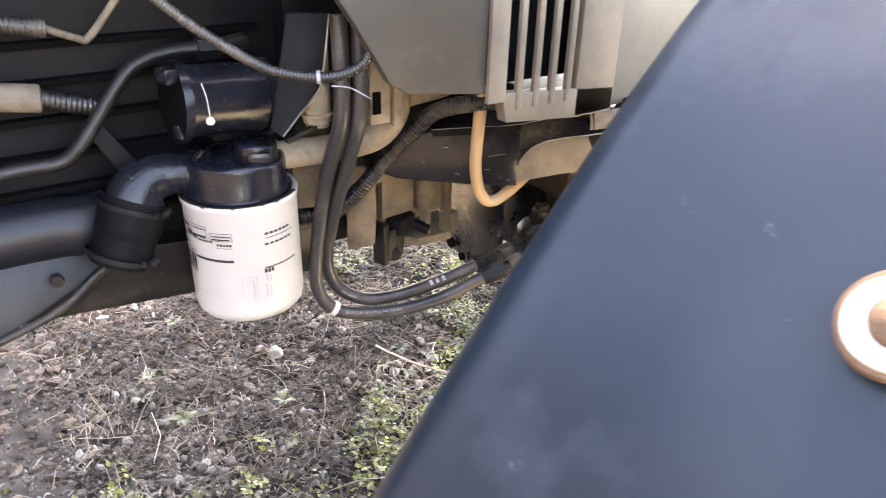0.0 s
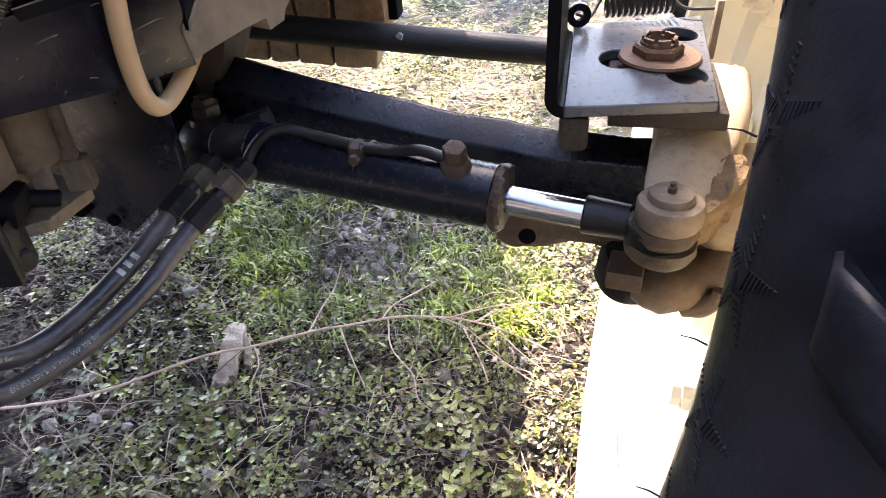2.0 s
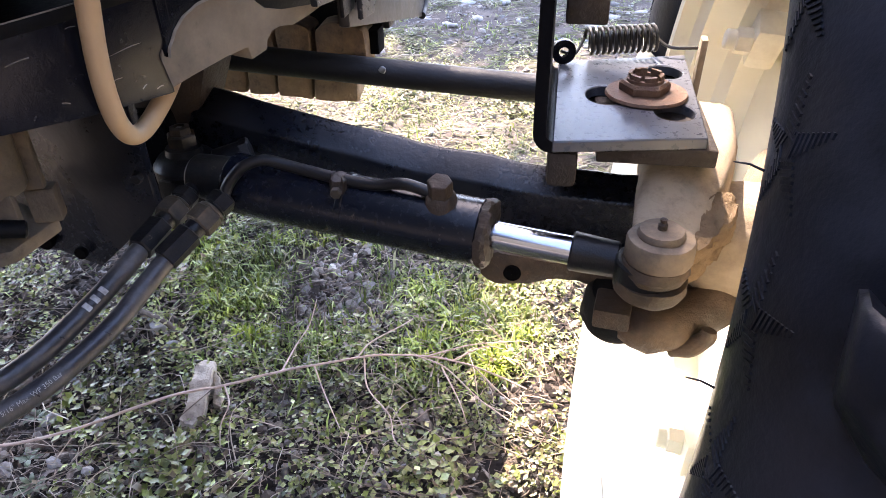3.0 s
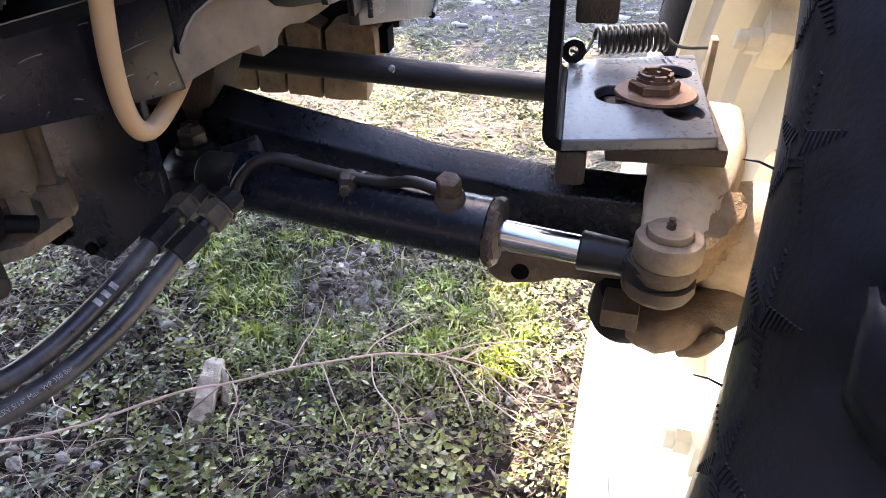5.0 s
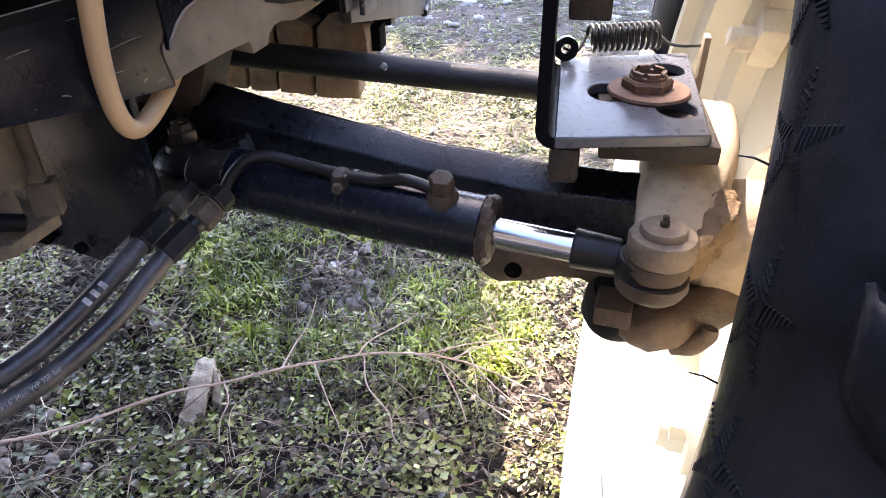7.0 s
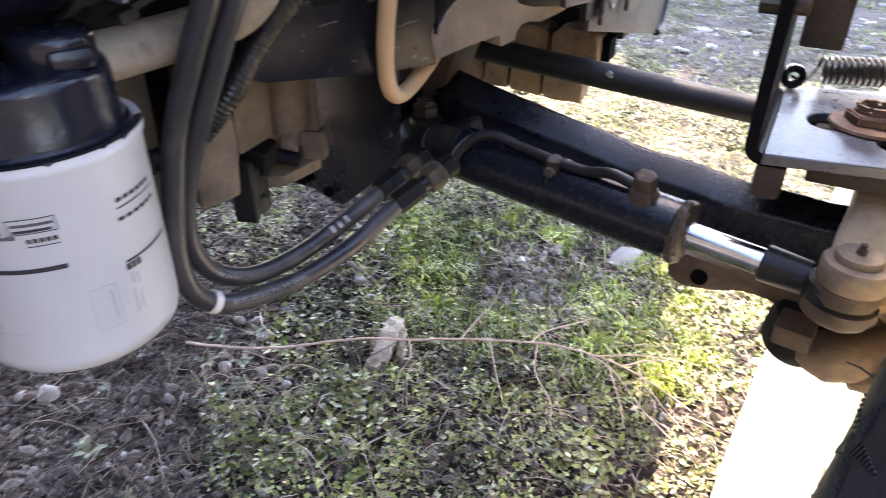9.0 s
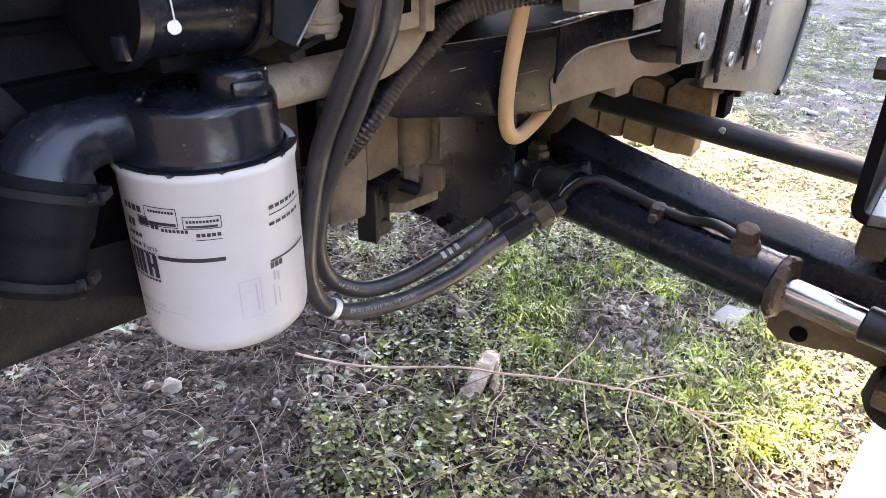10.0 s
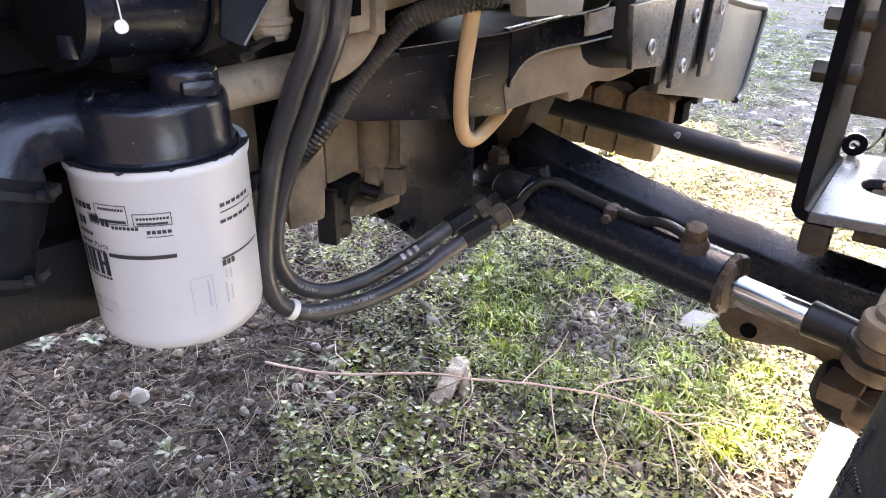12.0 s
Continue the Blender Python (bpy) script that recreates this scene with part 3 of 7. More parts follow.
def hood():
    t = thing("hood", (-0.85, 0.6, 0.70), "dark bronze hood side with slotted grille panel", "hood")
    rear = [(-0.450, 0.20, 0.90), (-0.450, 0.270, 0.80), (-0.450, 0.300, 0.752), (-0.450, 0.318, 0.741), (-0.450, 0.405, 0.729), (-0.450, 0.405, 1.17), (-0.450, 0.20, 1.17)]
    part("rear_panel", prism(rear, (-0.012, 0, 0), (0, 0, 0), 0.003), M_HOOD, t)
    # slotted panel: frame pieces and bars
    lower = [(-0.446, 0.405, 0.729), (-0.446, 0.424, 0.722), (-0.446, 0.430, 0.699), (-0.446, 0.527, 0.690), (-0.446, 0.580, 0.693), (-0.446, 0.580, 0.716), (-0.446, 0.405, 0.730)]
    g = part("grille_panel", join(prism(lower, (-0.014, 0, 0), (0, 0, 0), 0.002),
                                  box((-0.4485, 0.416, 0.97), (0.006, 0.022, 0.50), 0.002),
                                  box((-0.453, 0.551, 0.955), (0.014, 0.058, 0.53), 0.002)), M_GRILLE, t, "dusty slotted grille panel")
    for i in range(4):
        part("grille_bar", box((-0.4475, 0.4435 + i * 0.022, 0.96), (0.006, 0.0075, 0.50), 0.002), M_GRILLE, g)
    # near-black sheet stands in for the darkness inside the grille slots
    part("slot_shade_sheet", box((-0.478, 0.475, 0.98), (0.006, 0.13, 0.50), 0.0), M_DARK, t)
    # ahead of the grille the unseen nose narrows, shaped to set the ground shadow's edge
    lowline = ((0.586, -0.450, 0.694), (0.90, -0.450, 0.700), (1.10, -0.475, 0.715), (1.30, -0.545, 0.745), (1.55, -0.625, 0.80), (2.10, -0.70, 0.93))
    nose = [[(x, y, z), (x - 0.05 * (1.18 - z), y, 1.10), (x - 0.07, y, 1.17), (x - 0.09, y, 1.165), (x - 0.015 - 0.05 * (1.18 - z), y, 1.095), (x - 0.012, y, z)] for y, x, z in lowline]
    part("front_panel", loft(nose), M_HOOD, t)
    # unseen cover, made wider than a hood to keep sun off the ground
    cover = [(-0.50, -0.8), (-0.50, 0.95), (-0.57, 1.25), (-0.72, 1.55), (-0.78, 2.12), (-1.60, 2.12), (-1.84, 1.7), (-1.84, -0.8)]
    part("shade_cover", prism([(x, y, 1.17) for x, y in cover], (0, 0, 0), (0, 0, 0.05), 0.02), M_HOOD, t)
    # unseen panels, added to close the hood against the sun
    part("rear_cheek", prism([(-0.450, -0.8, 0.98), (-0.450, 0.20, 0.98), (-0.450, 0.20, 1.18), (-0.450, -0.8, 1.18)], (-0.012, 0, 0), (0, 0, 0), 0.003), M_HOOD, t)
    part("nose", prism([(-0.70, 2.11, 0.92), (-1.60, 2.11, 0.92), (-1.60, 2.12, 1.17), (-0.77, 2.12, 1.17)], (0, 0, 0), (0, 0.03, 0), 0.01), M_HOOD, t)
    part("far_side", box((-1.83, 0.45, 1.05), (0.012, 2.5, 0.26), 0.003), M_HOOD, t)
    return t


hood()


def engine():
    t = thing("engine_block", (-0.85, 0.1, 0.45), "oily black engine block with dusty tan front casting", "engine")
    part("crankcase", box((-0.88, -0.05, 0.80), (0.42, 1.0, 0.62), 0.02), M_ENGINE, t)
    part("sump", prism([(-0.640, -0.9, 0.66), (-0.640, 0.33, 0.545), (-0.645, 0.33, 0.474), (-0.645, -0.9, 0.600)], (-0.45, 0, 0), (0, 0, 0), 0.006), M_BLACK_DUSTY, t)
    # ribs in near-black, to sink into the dark of the engine bay
    for i in range(6):
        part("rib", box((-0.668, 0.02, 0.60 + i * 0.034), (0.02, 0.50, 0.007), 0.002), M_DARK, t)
    # dark box added to block the bright gap above the coolant pipe
    part("gap_filler", box((-0.76, 0.45, 0.745), (0.22, 0.32, 0.26), 0.02), M_ENGINE, t)
    # front casting: plate, recess, round boss and curved guard
    out = Vector((0.85, -0.5, 0)).normalized()
    face = [(-0.629, 0.345, 0.500), (-0.612, 0.374, 0.508), (-0.610, 0.376, 0.552), (-0.6105, 0.375, 0.587), (-0.603, 0.389, 0.595), (-0.596, 0.402, 0.602), (-0.596, 0.402, 0.612), (-0.629, 0.345, 0.612)]
    part("casting_plate", rough_up(prism(face, out * -0.03, out * 0.0, 0.004), 0.0006, 60), M_CAST, t)
    part("casting_recess", prism([(-0.668, 0.375, 0.506), (-0.664, 0.495, 0.500), (-0.664, 0.495, 0.606), (-0.668, 0.375, 0.606)], (-0.06, 0, 0), (0, 0, 0), 0.004), M_CAST, t)
    part("casting_boss", rough_up(lathe([(0, 0), (0.017, 0), (0.0195, 0.004), (0.0205, 0.030), (0.0195, 0.082), (0, 0.084)], pose(-0.642, 0.472, 0.526), 28), 0.0009, 60), M_CAST, t)
    part("casting_block", rough_up(box((-0.650, 0.418, 0.572), (0.040, 0.052, 0.084), 0.006, (0, 0, 6)), 0.001, 60), M_CAST, t)
    part("boss_web", box((-0.632, 0.492, 0.566), (0.020, 0.008, 0.092), 0.002, (0, 0, 15)), M_CAST, t)
    part("boss_tab", box((-0.632, 0.462, 0.512), (0.014, 0.007, 0.036), 0.001, (0, 0, 15)), M_CAST, t)
    part("boss_flange", box((-0.634, 0.502, 0.502), (0.022, 0.016, 0.030), 0.003, (0, 0, 20)), M_CAST, t)
    part("casting_bolt", join(box((-0.640, 0.428, 0.516), (0.026, 0.034, 0.026), 0.006, (0, 12, 20)), cyl((-0.640, 0.446, 0.510), (-0.622, 0.462, 0.502), 0.007)), M_ENGINE, t)
    part("casting_side", rough_up(box((-0.668, 0.318, 0.590), (0.02, 0.050, 0.085), 0.004), 0.001, 60), M_CAST, t)
    # dark block added behind the guard to stop light leaking through
    part("leak_block", box((-0.625, 0.640, 0.480), (0.07, 0.04, 0.10), 0.006), M_AXLE, t)
    part("casting_foot", join(box((-0.626, 0.391, 0.500), (0.020, 0.010, 0.056), 0.002, (0, 0, 18)), box((-0.634, 0.414, 0.492), (0.012, 0.030, 0.044), 0.003, (0, 0, 18)), cyl((-0.624, 0.411, 0.478), (-0.640, 0.416, 0.478), 0.009)), M_BLACK_DUSTY, t)
    part("casting_floor", prism([(-0.668, 0.40, 0.497), (-0.635, 0.455, 0.486), (-0.63, 0.505, 0.486), (-0.70, 0.53, 0.49)], (0, 0, -0.012), (0, 0, 0), 0.003), M_CAST, t)
    guard = [[(-0.74, 0.572, 0.405), (-0.74, 0.565, 0.60)], [(-0.69, 0.560, 0.413), (-0.69, 0.553, 0.60)], [(-0.640, 0.545, 0.410), (-0.640, 0.540, 0.60)], [(-0.600, 0.532, 0.445), (-0.600, 0.527, 0.60)], [(-0.562, 0.523, 0.480), (-0.562, 0.520, 0.60)], [(-0.552, 0.521, 0.492), (-0.552, 0.519, 0.598)]]
    part("guard_plate", loft([[p, q, (q[0], q[1] + 0.01, q[2]), (p[0], p[1] + 0.01, p[2])] for p, q in guard], 0.002), M_AXLE, t)
    # near-black discs laid on as the dark of the guard's holes
    part("guard_hole_dark", cyl((-0.700, 0.560, 0.425), (-0.700, 0.554, 0.425), 0.008, seg=16, bev=0.0005), M_DARK, t)
    part("guard_hole_dark", cyl((-0.655, 0.546, 0.425), (-0.655, 0.541, 0.425), 0.006, seg=16, bev=0.0005), M_DARK, t)
    part("guard_bolt", hexa((-0.560, 0.523, 0.520), (-0.560, 0.515, 0.520), 0.008), M_BLACK_DUSTY, t)
    return t


engine()


def bracket_pipes():
    t = thing("coolant_pipe", (-0.57, 0.3, 0.66), "thick dusty metal coolant pipe behind the hoses", "pipe")
    part("pipe", tube([(-0.640, 0.17, 0.640), (-0.605, 0.225, 0.650), (-0.580, 0.275, 0.657), (-0.564, 0.325, 0.662), (-0.556, 0.352, 0.672), (-0.550, 0.366, 0.695), (-0.550, 0.368, 0.73)], 0.0148, 20), M_CAST_PALE, t)
    part("pipe_bead", lathe([(0.0146, -0.003), (0.0170, -0.001), (0.0170, 0.001), (0.0146, 0.003)], along((-0.592, 0.250, 0.654), (-0.580, 0.275, 0.657))[0], 28, True), M_CAST_PALE, t)
    t = thing("pump_housing", (-0.55, 0.36, 0.69), "dusty cast pump housing with bolted flanges", "pump")
    part("housing", rough_up(rough_up(box((-0.585, 0.396, 0.740), (0.075, 0.086, 0.092), 0.014, (5, 0, -6)), 0.003, 35), 0.001, 120), M_CAST_PALE, t)
    f = part("flange", rough_up(box((-0.532, 0.3335, 0.728), (0.016, 0.024, 0.074), 0.003), 0.0008, 60), M_CAST_PALE, t)
    part("counter_flange", rough_up(box((-0.530, 0.3525, 0.726), (0.018, 0.010, 0.076), 0.002), 0.0008, 60), M_CAST_PALE, t)
    # near-black block put on as the shade of the flange's opening
    part("flange_recess_dark", box((-0.5232, 0.3285, 0.714), (0.003, 0.009, 0.022), 0.001), M_DARK, f)
    part("bolt", hexa((-0.526, 0.346, 0.748), (-0.517, 0.346, 0.748), 0.010), M_ZINC, t)
    part("bolt", hexa((-0.547, 0.392, 0.716), (-0.540, 0.392, 0.716), 0.011), M_ZINC, t)
    part("inlet_stub", join(cyl((-0.556, 0.280, 0.694), (-0.554, 0.279, 0.79), 0.0135), cyl((-0.556, 0.280, 0.700), (-0.556, 0.280, 0.705), 0.0155), cyl((-0.556, 0.280, 0.690), (-0.556, 0.280, 0.696), 0.0118)), M_CAST_PALE, t)
    part("clip", join(box((-0.548, 0.262, 0.690), (0.006, 0.026, 0.004), 0.001, (12, 0, 0)), box((-0.546, 0.247, 0.686), (0.010, 0.012, 0.006), 0.001, (12, 0, 0))), M_BLACK_DUSTY, t)
    t = thing("pump_bracket", (-0.51, 0.23, 0.72), "black triangular steel bracket beside the canister", "bracket")
    part("plate", prism([(-0.520, 0.228, 0.697), (-0.530, 0.272, 0.735), (-0.530, 0.285, 0.80), (-0.548, 0.252, 0.80), (-0.533, 0.222, 0.702)], (-0.006, 0.003, 0), (0, 0, 0), 0.0015), M_ENGINE, t)
    part("worn_edge", tube([(-0.520, 0.2285, 0.698), (-0.525, 0.2505, 0.7165), (-0.530, 0.2725, 0.7355), (-0.530, 0.2855, 0.80)], 0.0008, 6), M_FLANGE, t)



bracket_pipes()


def canister():
    t = thing("intake_canister", (-0.60, 0.2, 0.69), "black ribbed cylindrical canister above the filter", "canister")
    a, b = Vector((-0.588, 0.152, 0.724)), Vector((-0.592, 0.256, 0.716))
    m, n = along(a, b)
    part("body", lathe([(0, 0), (0.032, 0), (0.034, 0.002), (0.034, 0.014), (0.0328, 0.016), (0.0328, n - 0.014), (0.0345, n - 0.012), (0.0345, n), (0, n)], m, 56), M_BLACK, t)
    part("end_ring", lathe([(0.0325, 0.000), (0.0375, 0.001), (0.0375, 0.009), (0.0325, 0.010)], m, 56, True), M_BLACK, t)
    part("end_cover", lathe([(0, -0.004), (0.024, -0.003), (0.033, -0.001), (0.0372, 0.0008), (0.0372, 0.004), (0, 0.004)], m, 40), M_DARK, t)
    part("end_lug", box((-0.567, 0.151, 0.703), (0.010, 0.010, 0.014), 0.003, (0, 0, 15)), M_BLACK, t)
    part("end_lug", box((-0.572, 0.148, 0.752), (0.018, 0.014, 0.014), 0.003, (0, 0, 15)), M_BLACK, t)
    part("drip", join(rough_up(lathe([(0, -0.0015), (0.0036, -0.0006), (0.004, 0.0008), (0, 0.0020)], pose(-0.5575, 0.176, 0.711, 0, 90, -8), 12), 0.0006, 300),
                      tube([(-0.5630, 0.174, 0.744), (-0.5565, 0.175, 0.732), (-0.5548, 0.1755, 0.714)], 0.0005, 6)), M_TIE, t, "run of white paint")
    part("strap", lathe([(0.0346, n * 0.80), (0.037, n * 0.805), (0.037, n * 0.87), (0.0346, n * 0.875)], m, 48, True), M_BLACK_DUSTY, t)
    part("foot", box((-0.616, 0.215, 0.690), (0.03, 0.05, 0.03), 0.004), M_ENGINE, t)


canister()

# ---- fuel filter ----
FC = Vector((-0.5919, 0.2063, 0))
FR, FZ0, FZ1 = 0.0564, 0.4985, 0.6302


def can_patch(a0, a1, v0, v1, lift=0.0004):
    """A thin patch on the can between two angles (degrees round its axis) and two heights."""
    bm = bmesh.new()
    n = max(2, int(abs(a1 - a0) / 3))
    r = FR + lift
    rows = [[bm.verts.new(FC + Vector((r * math.cos(a), r * math.sin(a), v))) for a in (radians(a0 + (a1 - a0) * i / n) for i in range(n + 1))] for v in (v0, v1)]
    for i in range(n):
        bm.faces.new([rows[0][i], rows[0][i + 1], rows[1][i + 1], rows[1][i]])
    return bm


def dashes(a0, a1, v0, v1, n, gap=0.35):
    """A row of small bars, for a line of type too small to read."""
    out = None
    w = (a1 - a0) / n
    for k in range(n):
        b = can_patch(a0 + w * k, a0 + w * (k + 1 - gap), v0, v1)
        out = join(out, b) if out else b
    return out


def can_text(words, a0, a1, v0, tall):
    """Lettering laid round the can from one angle to another."""
    cu = bpy.data.curves.new("lettering", "FONT")
    cu.body, cu.size, cu.resolution_u = words, 1.0, 2
    ob = bpy.data.objects.new("lettering", cu)
    scene.collection.objects.link(ob)
    me = bpy.data.meshes.new_from_object(ob.evaluated_get(bpy.context.evaluated_depsgraph_get()))
    bpy.data.objects.remove(ob)
    bm = bmesh.new()
    bm.from_mesh(me)
    bpy.data.meshes.remove(me)
    wide = max(v.co.x for v in bm.verts)
    high = max(v.co.y for v in bm.verts)
    for v in bm.verts:
        a = radians(a0 + (a1 - a0) * v.co.x / wide)
        v.co = FC + Vector(((FR + 0.0005) * math.cos(a), (FR + 0.0005) * math.sin(a), v0 + tall * v.co.y / high))
    return bm


def fuel_filter():
    t = thing("fuel_filter", (FC.x, FC.y, FZ0), "white spin-on fuel filter with dark printing and black head", "filter")
    z0, z1 = FZ0, FZ1
    can = part("can", lathe([(0, z0 + 0.002), (0.030, z0 + 0.002), (0.040, z0), (FR - 0.012, z0), (FR - 0.005, z0 + 0.002), (FR - 0.0015, z0 + 0.006), (FR, z0 + 0.013), (FR, z1 - 0.009), (FR + 0.0014, z1 - 0.007),
                             (FR + 0.0020, z1 - 0.003), (FR + 0.001, z1), (FR - 0.003, z1 - 0.001), (FR - 0.004, z1 - 0.006), (0, z1 - 0.006)], Matrix.Translation(FC), 96), M_WHITE, t)
    # printing: brand marks and small type as plain bars
    for a0, a1, v0, v1, n in ((-100, -81, 0.6015, 0.6070, 4), (-76, -58, 0.6040, 0.6062, 9), (-77, -58, 0.5962, 0.5982, 1), (-51.5, -31.5, 0.5984, 0.6006, 10), (-51.5, -33, 0.5955, 0.5970, 1), (-99, -90, 0.5905, 0.5960, 2), (-85.5, -78, 0.5945, 0.5995, 1),
                              (-76, -69.5, 0.5930, 0.5968, 2), (-68.5, -50.5, 0.5916, 0.5945, 7), (-46.5, -31, 0.5888, 0.5920, 5), (-47, -31.2, 0.5869, 0.5874, 1), (-101, -85, 0.5835, 0.5872, 4), (-102, -88, 0.5772, 0.5802, 4), (-101, -77, 0.5732, 0.5752, 9),
                              (-75, -31.2, 0.5716, 0.5744, 1), (-107, -98, 0.5570, 0.5735, 2), (-97, -87.5, 0.5570, 0.5735, 2), (-86.2, -82.6, 0.5570, 0.5735, 1), (-80.5, -76.8, 0.5570, 0.5735, 1), (-86, -77, 0.5640, 0.5668, 1), (-105, -76, 0.5538, 0.5560, 10),
                              (1, 32, 0.5972, 0.6005, 6), (0.6, 36, 0.5938, 0.5946, 1), (0, 34, 0.5862, 0.5892, 6), (-2, 38, 0.5612, 0.5628, 1), (-2.7, 8.2, 0.5565, 0.5607, 3)):
        part("print_mark", dashes(a0, a1, v0 + (v1 - v0) * (0.12 if n > 3 else 0), v1 - (v1 - v0) * (0.12 if n > 3 else 0), n, 0.24 if n > 3 else 0.2 if n > 1 else 0.0), M_INK, can, "dark printed mark")
    for a0, a1, v0, v1, n in ((-26.3, -11.5, 0.5535, 0.5539, 1), (-26.3, -11.5, 0.5262, 0.5266, 1), (-26.3, -25.8, 0.5262, 0.5539, 1), (-11.9, -11.4, 0.5262, 0.5539, 1), (-15.4, -14.2, 0.530, 0.550, 1), (-1.4, 0.2, 0.5474, 0.5545, 1), (2.1, 3.7, 0.5459, 0.5530, 1),
                              (-2.6, -1.2, 0.5282, 0.5439, 1), (1.5, 2.8, 0.5290, 0.5408, 1), (-103, -92, 0.5345, 0.5375, 4), (-101, -62, 0.5322, 0.5326, 1), (-104, -83, 0.5270, 0.5300, 6)):
        part("print_mark", dashes(a0, a1, v0, v1, n, 0.3 if n > 1 else 0.0), M_INK_PALE, can, "grey printed mark")
    for a0, a1, v0, v1 in ((-79, -56.5, 0.5952, 0.6082), (-53.5, -30.5, 0.5946, 0.6030), (-86.4, -77.4, 0.5935, 0.6005)):
        edge, thin = can_patch(a0, a1, v0, v0 + 0.0005, 0.0005), 0.45
        for b in (can_patch(a0, a1, v1 - 0.0005, v1, 0.0005), can_patch(a0, a0 + thin, v0, v1, 0.0005), can_patch(a1 - thin, a1, v0, v1, 0.0005)):
            edge = join(edge, b)
        part("print_frame", edge, M_INK, can, "dark printed outline")
    part("lettering", can_text("Parts", -86.5, -74.5, 0.5768, 0.0036), M_INK, can, "dark printed word")
    part("lettering", can_text("FILTER", -90.5, -76, 0.5345, 0.0032), M_INK_PALE, can, "grey printed word")
    base = Matrix.Translation(FC)
    part("seal_ring", lathe([(0.044, z1 - 0.006), (0.0518, z1 - 0.006), (0.0522, z1 + 0.001), (0.049, z1 + 0.004), (0.044, z1 + 0.004)], base, 72, True), M_BLACK, t)
    rim = bmesh.new()
    prev = None
    for k in range(121):
        a = radians(-130 + 1.5 * k)
        u = Vector((math.cos(a), math.sin(a), 0))
        drop = max(0.0, 0.15 + noise.noise(Vector((k * 0.21, 3, 1))) + 0.6 * noise.noise(Vector((k * 0.8, 7, 1))) - 0.35)
        row = [rim.verts.new(FC + u * r + Vector((0, 0, z))) for r, z in ((FR - 0.003, z1 - 0.0006), (FR + 0.0012, z1 + 0.0003), (FR + 0.0024, z1 - 0.003 * min(1.0, drop * 1.6)))]
        if prev:
            for q in (0, 1):
                rim.faces.new([prev[q], prev[q + 1], row[q + 1], row[q]])
        prev = row
    part("chipped_rim", rim, M_BLACK_DUSTY, can, "rim with chipped paint")
    part("head", rough_up(lathe([(0, z1), (0.0500, z1), (0.0506, z1 + 0.003), (0.0488, z1 + 0.007), (0.0484, z1 + 0.029), (0.0475, z1 + 0.0325), (0.0455, z1 + 0.0345), (0.0425, z1 + 0.0350), (0.0405, z1 + 0.0335), (0.030, z1 + 0.0345), (0, z1 + 0.037)], base, 72), 0.0016, 45), M_BLACK, t, "glossy black filter head")
    kx, ky = FC.x + 0.020, FC.y + 0.014
    part("head_knob", bevel(prism([(kx + 0.0225 * math.cos(q) * (1.0 if abs(math.cos(q)) < 0.8 else 0.96), ky + 0.0205 * math.sin(q), z1 + 0.030) for q in (2 * math.pi * k / 18 for k in range(18))], (0, 0, 0), (0, 0, 0.0215), 0.0), 0.0050, 3, 40), M_BLACK, t)
    part("knob_grip", rough_up(box((kx + 0.018, ky - 0.004, z1 + 0.040), (0.012, 0.022, 0.011), 0.004, (0, 0, -20)), 0.0008, 90), M_BLACK, t)
    part("head_shoulder", loft([[(FC.x - 0.034, FC.y - 0.010, z1 + 0.006), (FC.x - 0.004, FC.y - 0.034, z1 + 0.006), (FC.x - 0.004, FC.y - 0.034, z1 + 0.037), (FC.x - 0.034, FC.y - 0.010, z1 + 0.039)],
                                [(FC.x - 0.036, FC.y - 0.034, z1 + 0.006), (FC.x + 0.002, FC.y - 0.046, z1 + 0.008), (FC.x + 0.002, FC.y - 0.046, z1 + 0.037), (FC.x - 0.036, FC.y - 0.034, z1 + 0.041)]], 0.008), M_BLACK, t)
    return t


fuel_filter()


def elbow():
    t = thing("intake_elbow", (-0.60, 0.10, 0.56), "black moulded elbow pipe with clamped rubber sleeve", "pipe")
    part("elbow", sweep(spline([(-0.605, 0.186, 0.645), (-0.608, 0.168, 0.646), (-0.610, 0.145, 0.649), (-0.611, 0.127, 0.646), (-0.610, 0.116, 0.638), (-0.608, 0.107, 0.622)], 8), [0.0205] * 18 + [0.0205 + 0.0085 * k / 22 for k in range(23)], 30), M_BLACK, t)
    part("sleeve", sweep(spline([(-0.609, 0.1115, 0.632), (-0.606, 0.099, 0.604), (-0.603, 0.085, 0.572)], 8), [0.0300] * 9 + [0.0280] * 8, 30), M_SLEEVE, t, "matt rubber sleeve")
    for f in (0.10, 0.85):
        p = Vector((-0.609, 0.1115, 0.632)).lerp(Vector((-0.603, 0.085, 0.572)), f)
        m = along(p, p + Vector((0.0006, -0.0024, -0.0055)))[0]
        part("hose_clamp", lathe([(0.0312, 0), (0.0330, 0), (0.0330, 0.005), (0.0312, 0.005)], m, 40, True), M_ENGINE, t)
        part("clamp_ear", join(box((p.x + 0.026, p.y + 0.022, p.z - 0.004), (0.005, 0.010, 0.006), 0.0012, (0, 0, 40)), box((p.x + 0.031, p.y + 0.012, p.z - 0.003), (0.005, 0.007, 0.004), 0.0012, (20, 0, 60))), M_BLACK_DUSTY, t)


elbow()


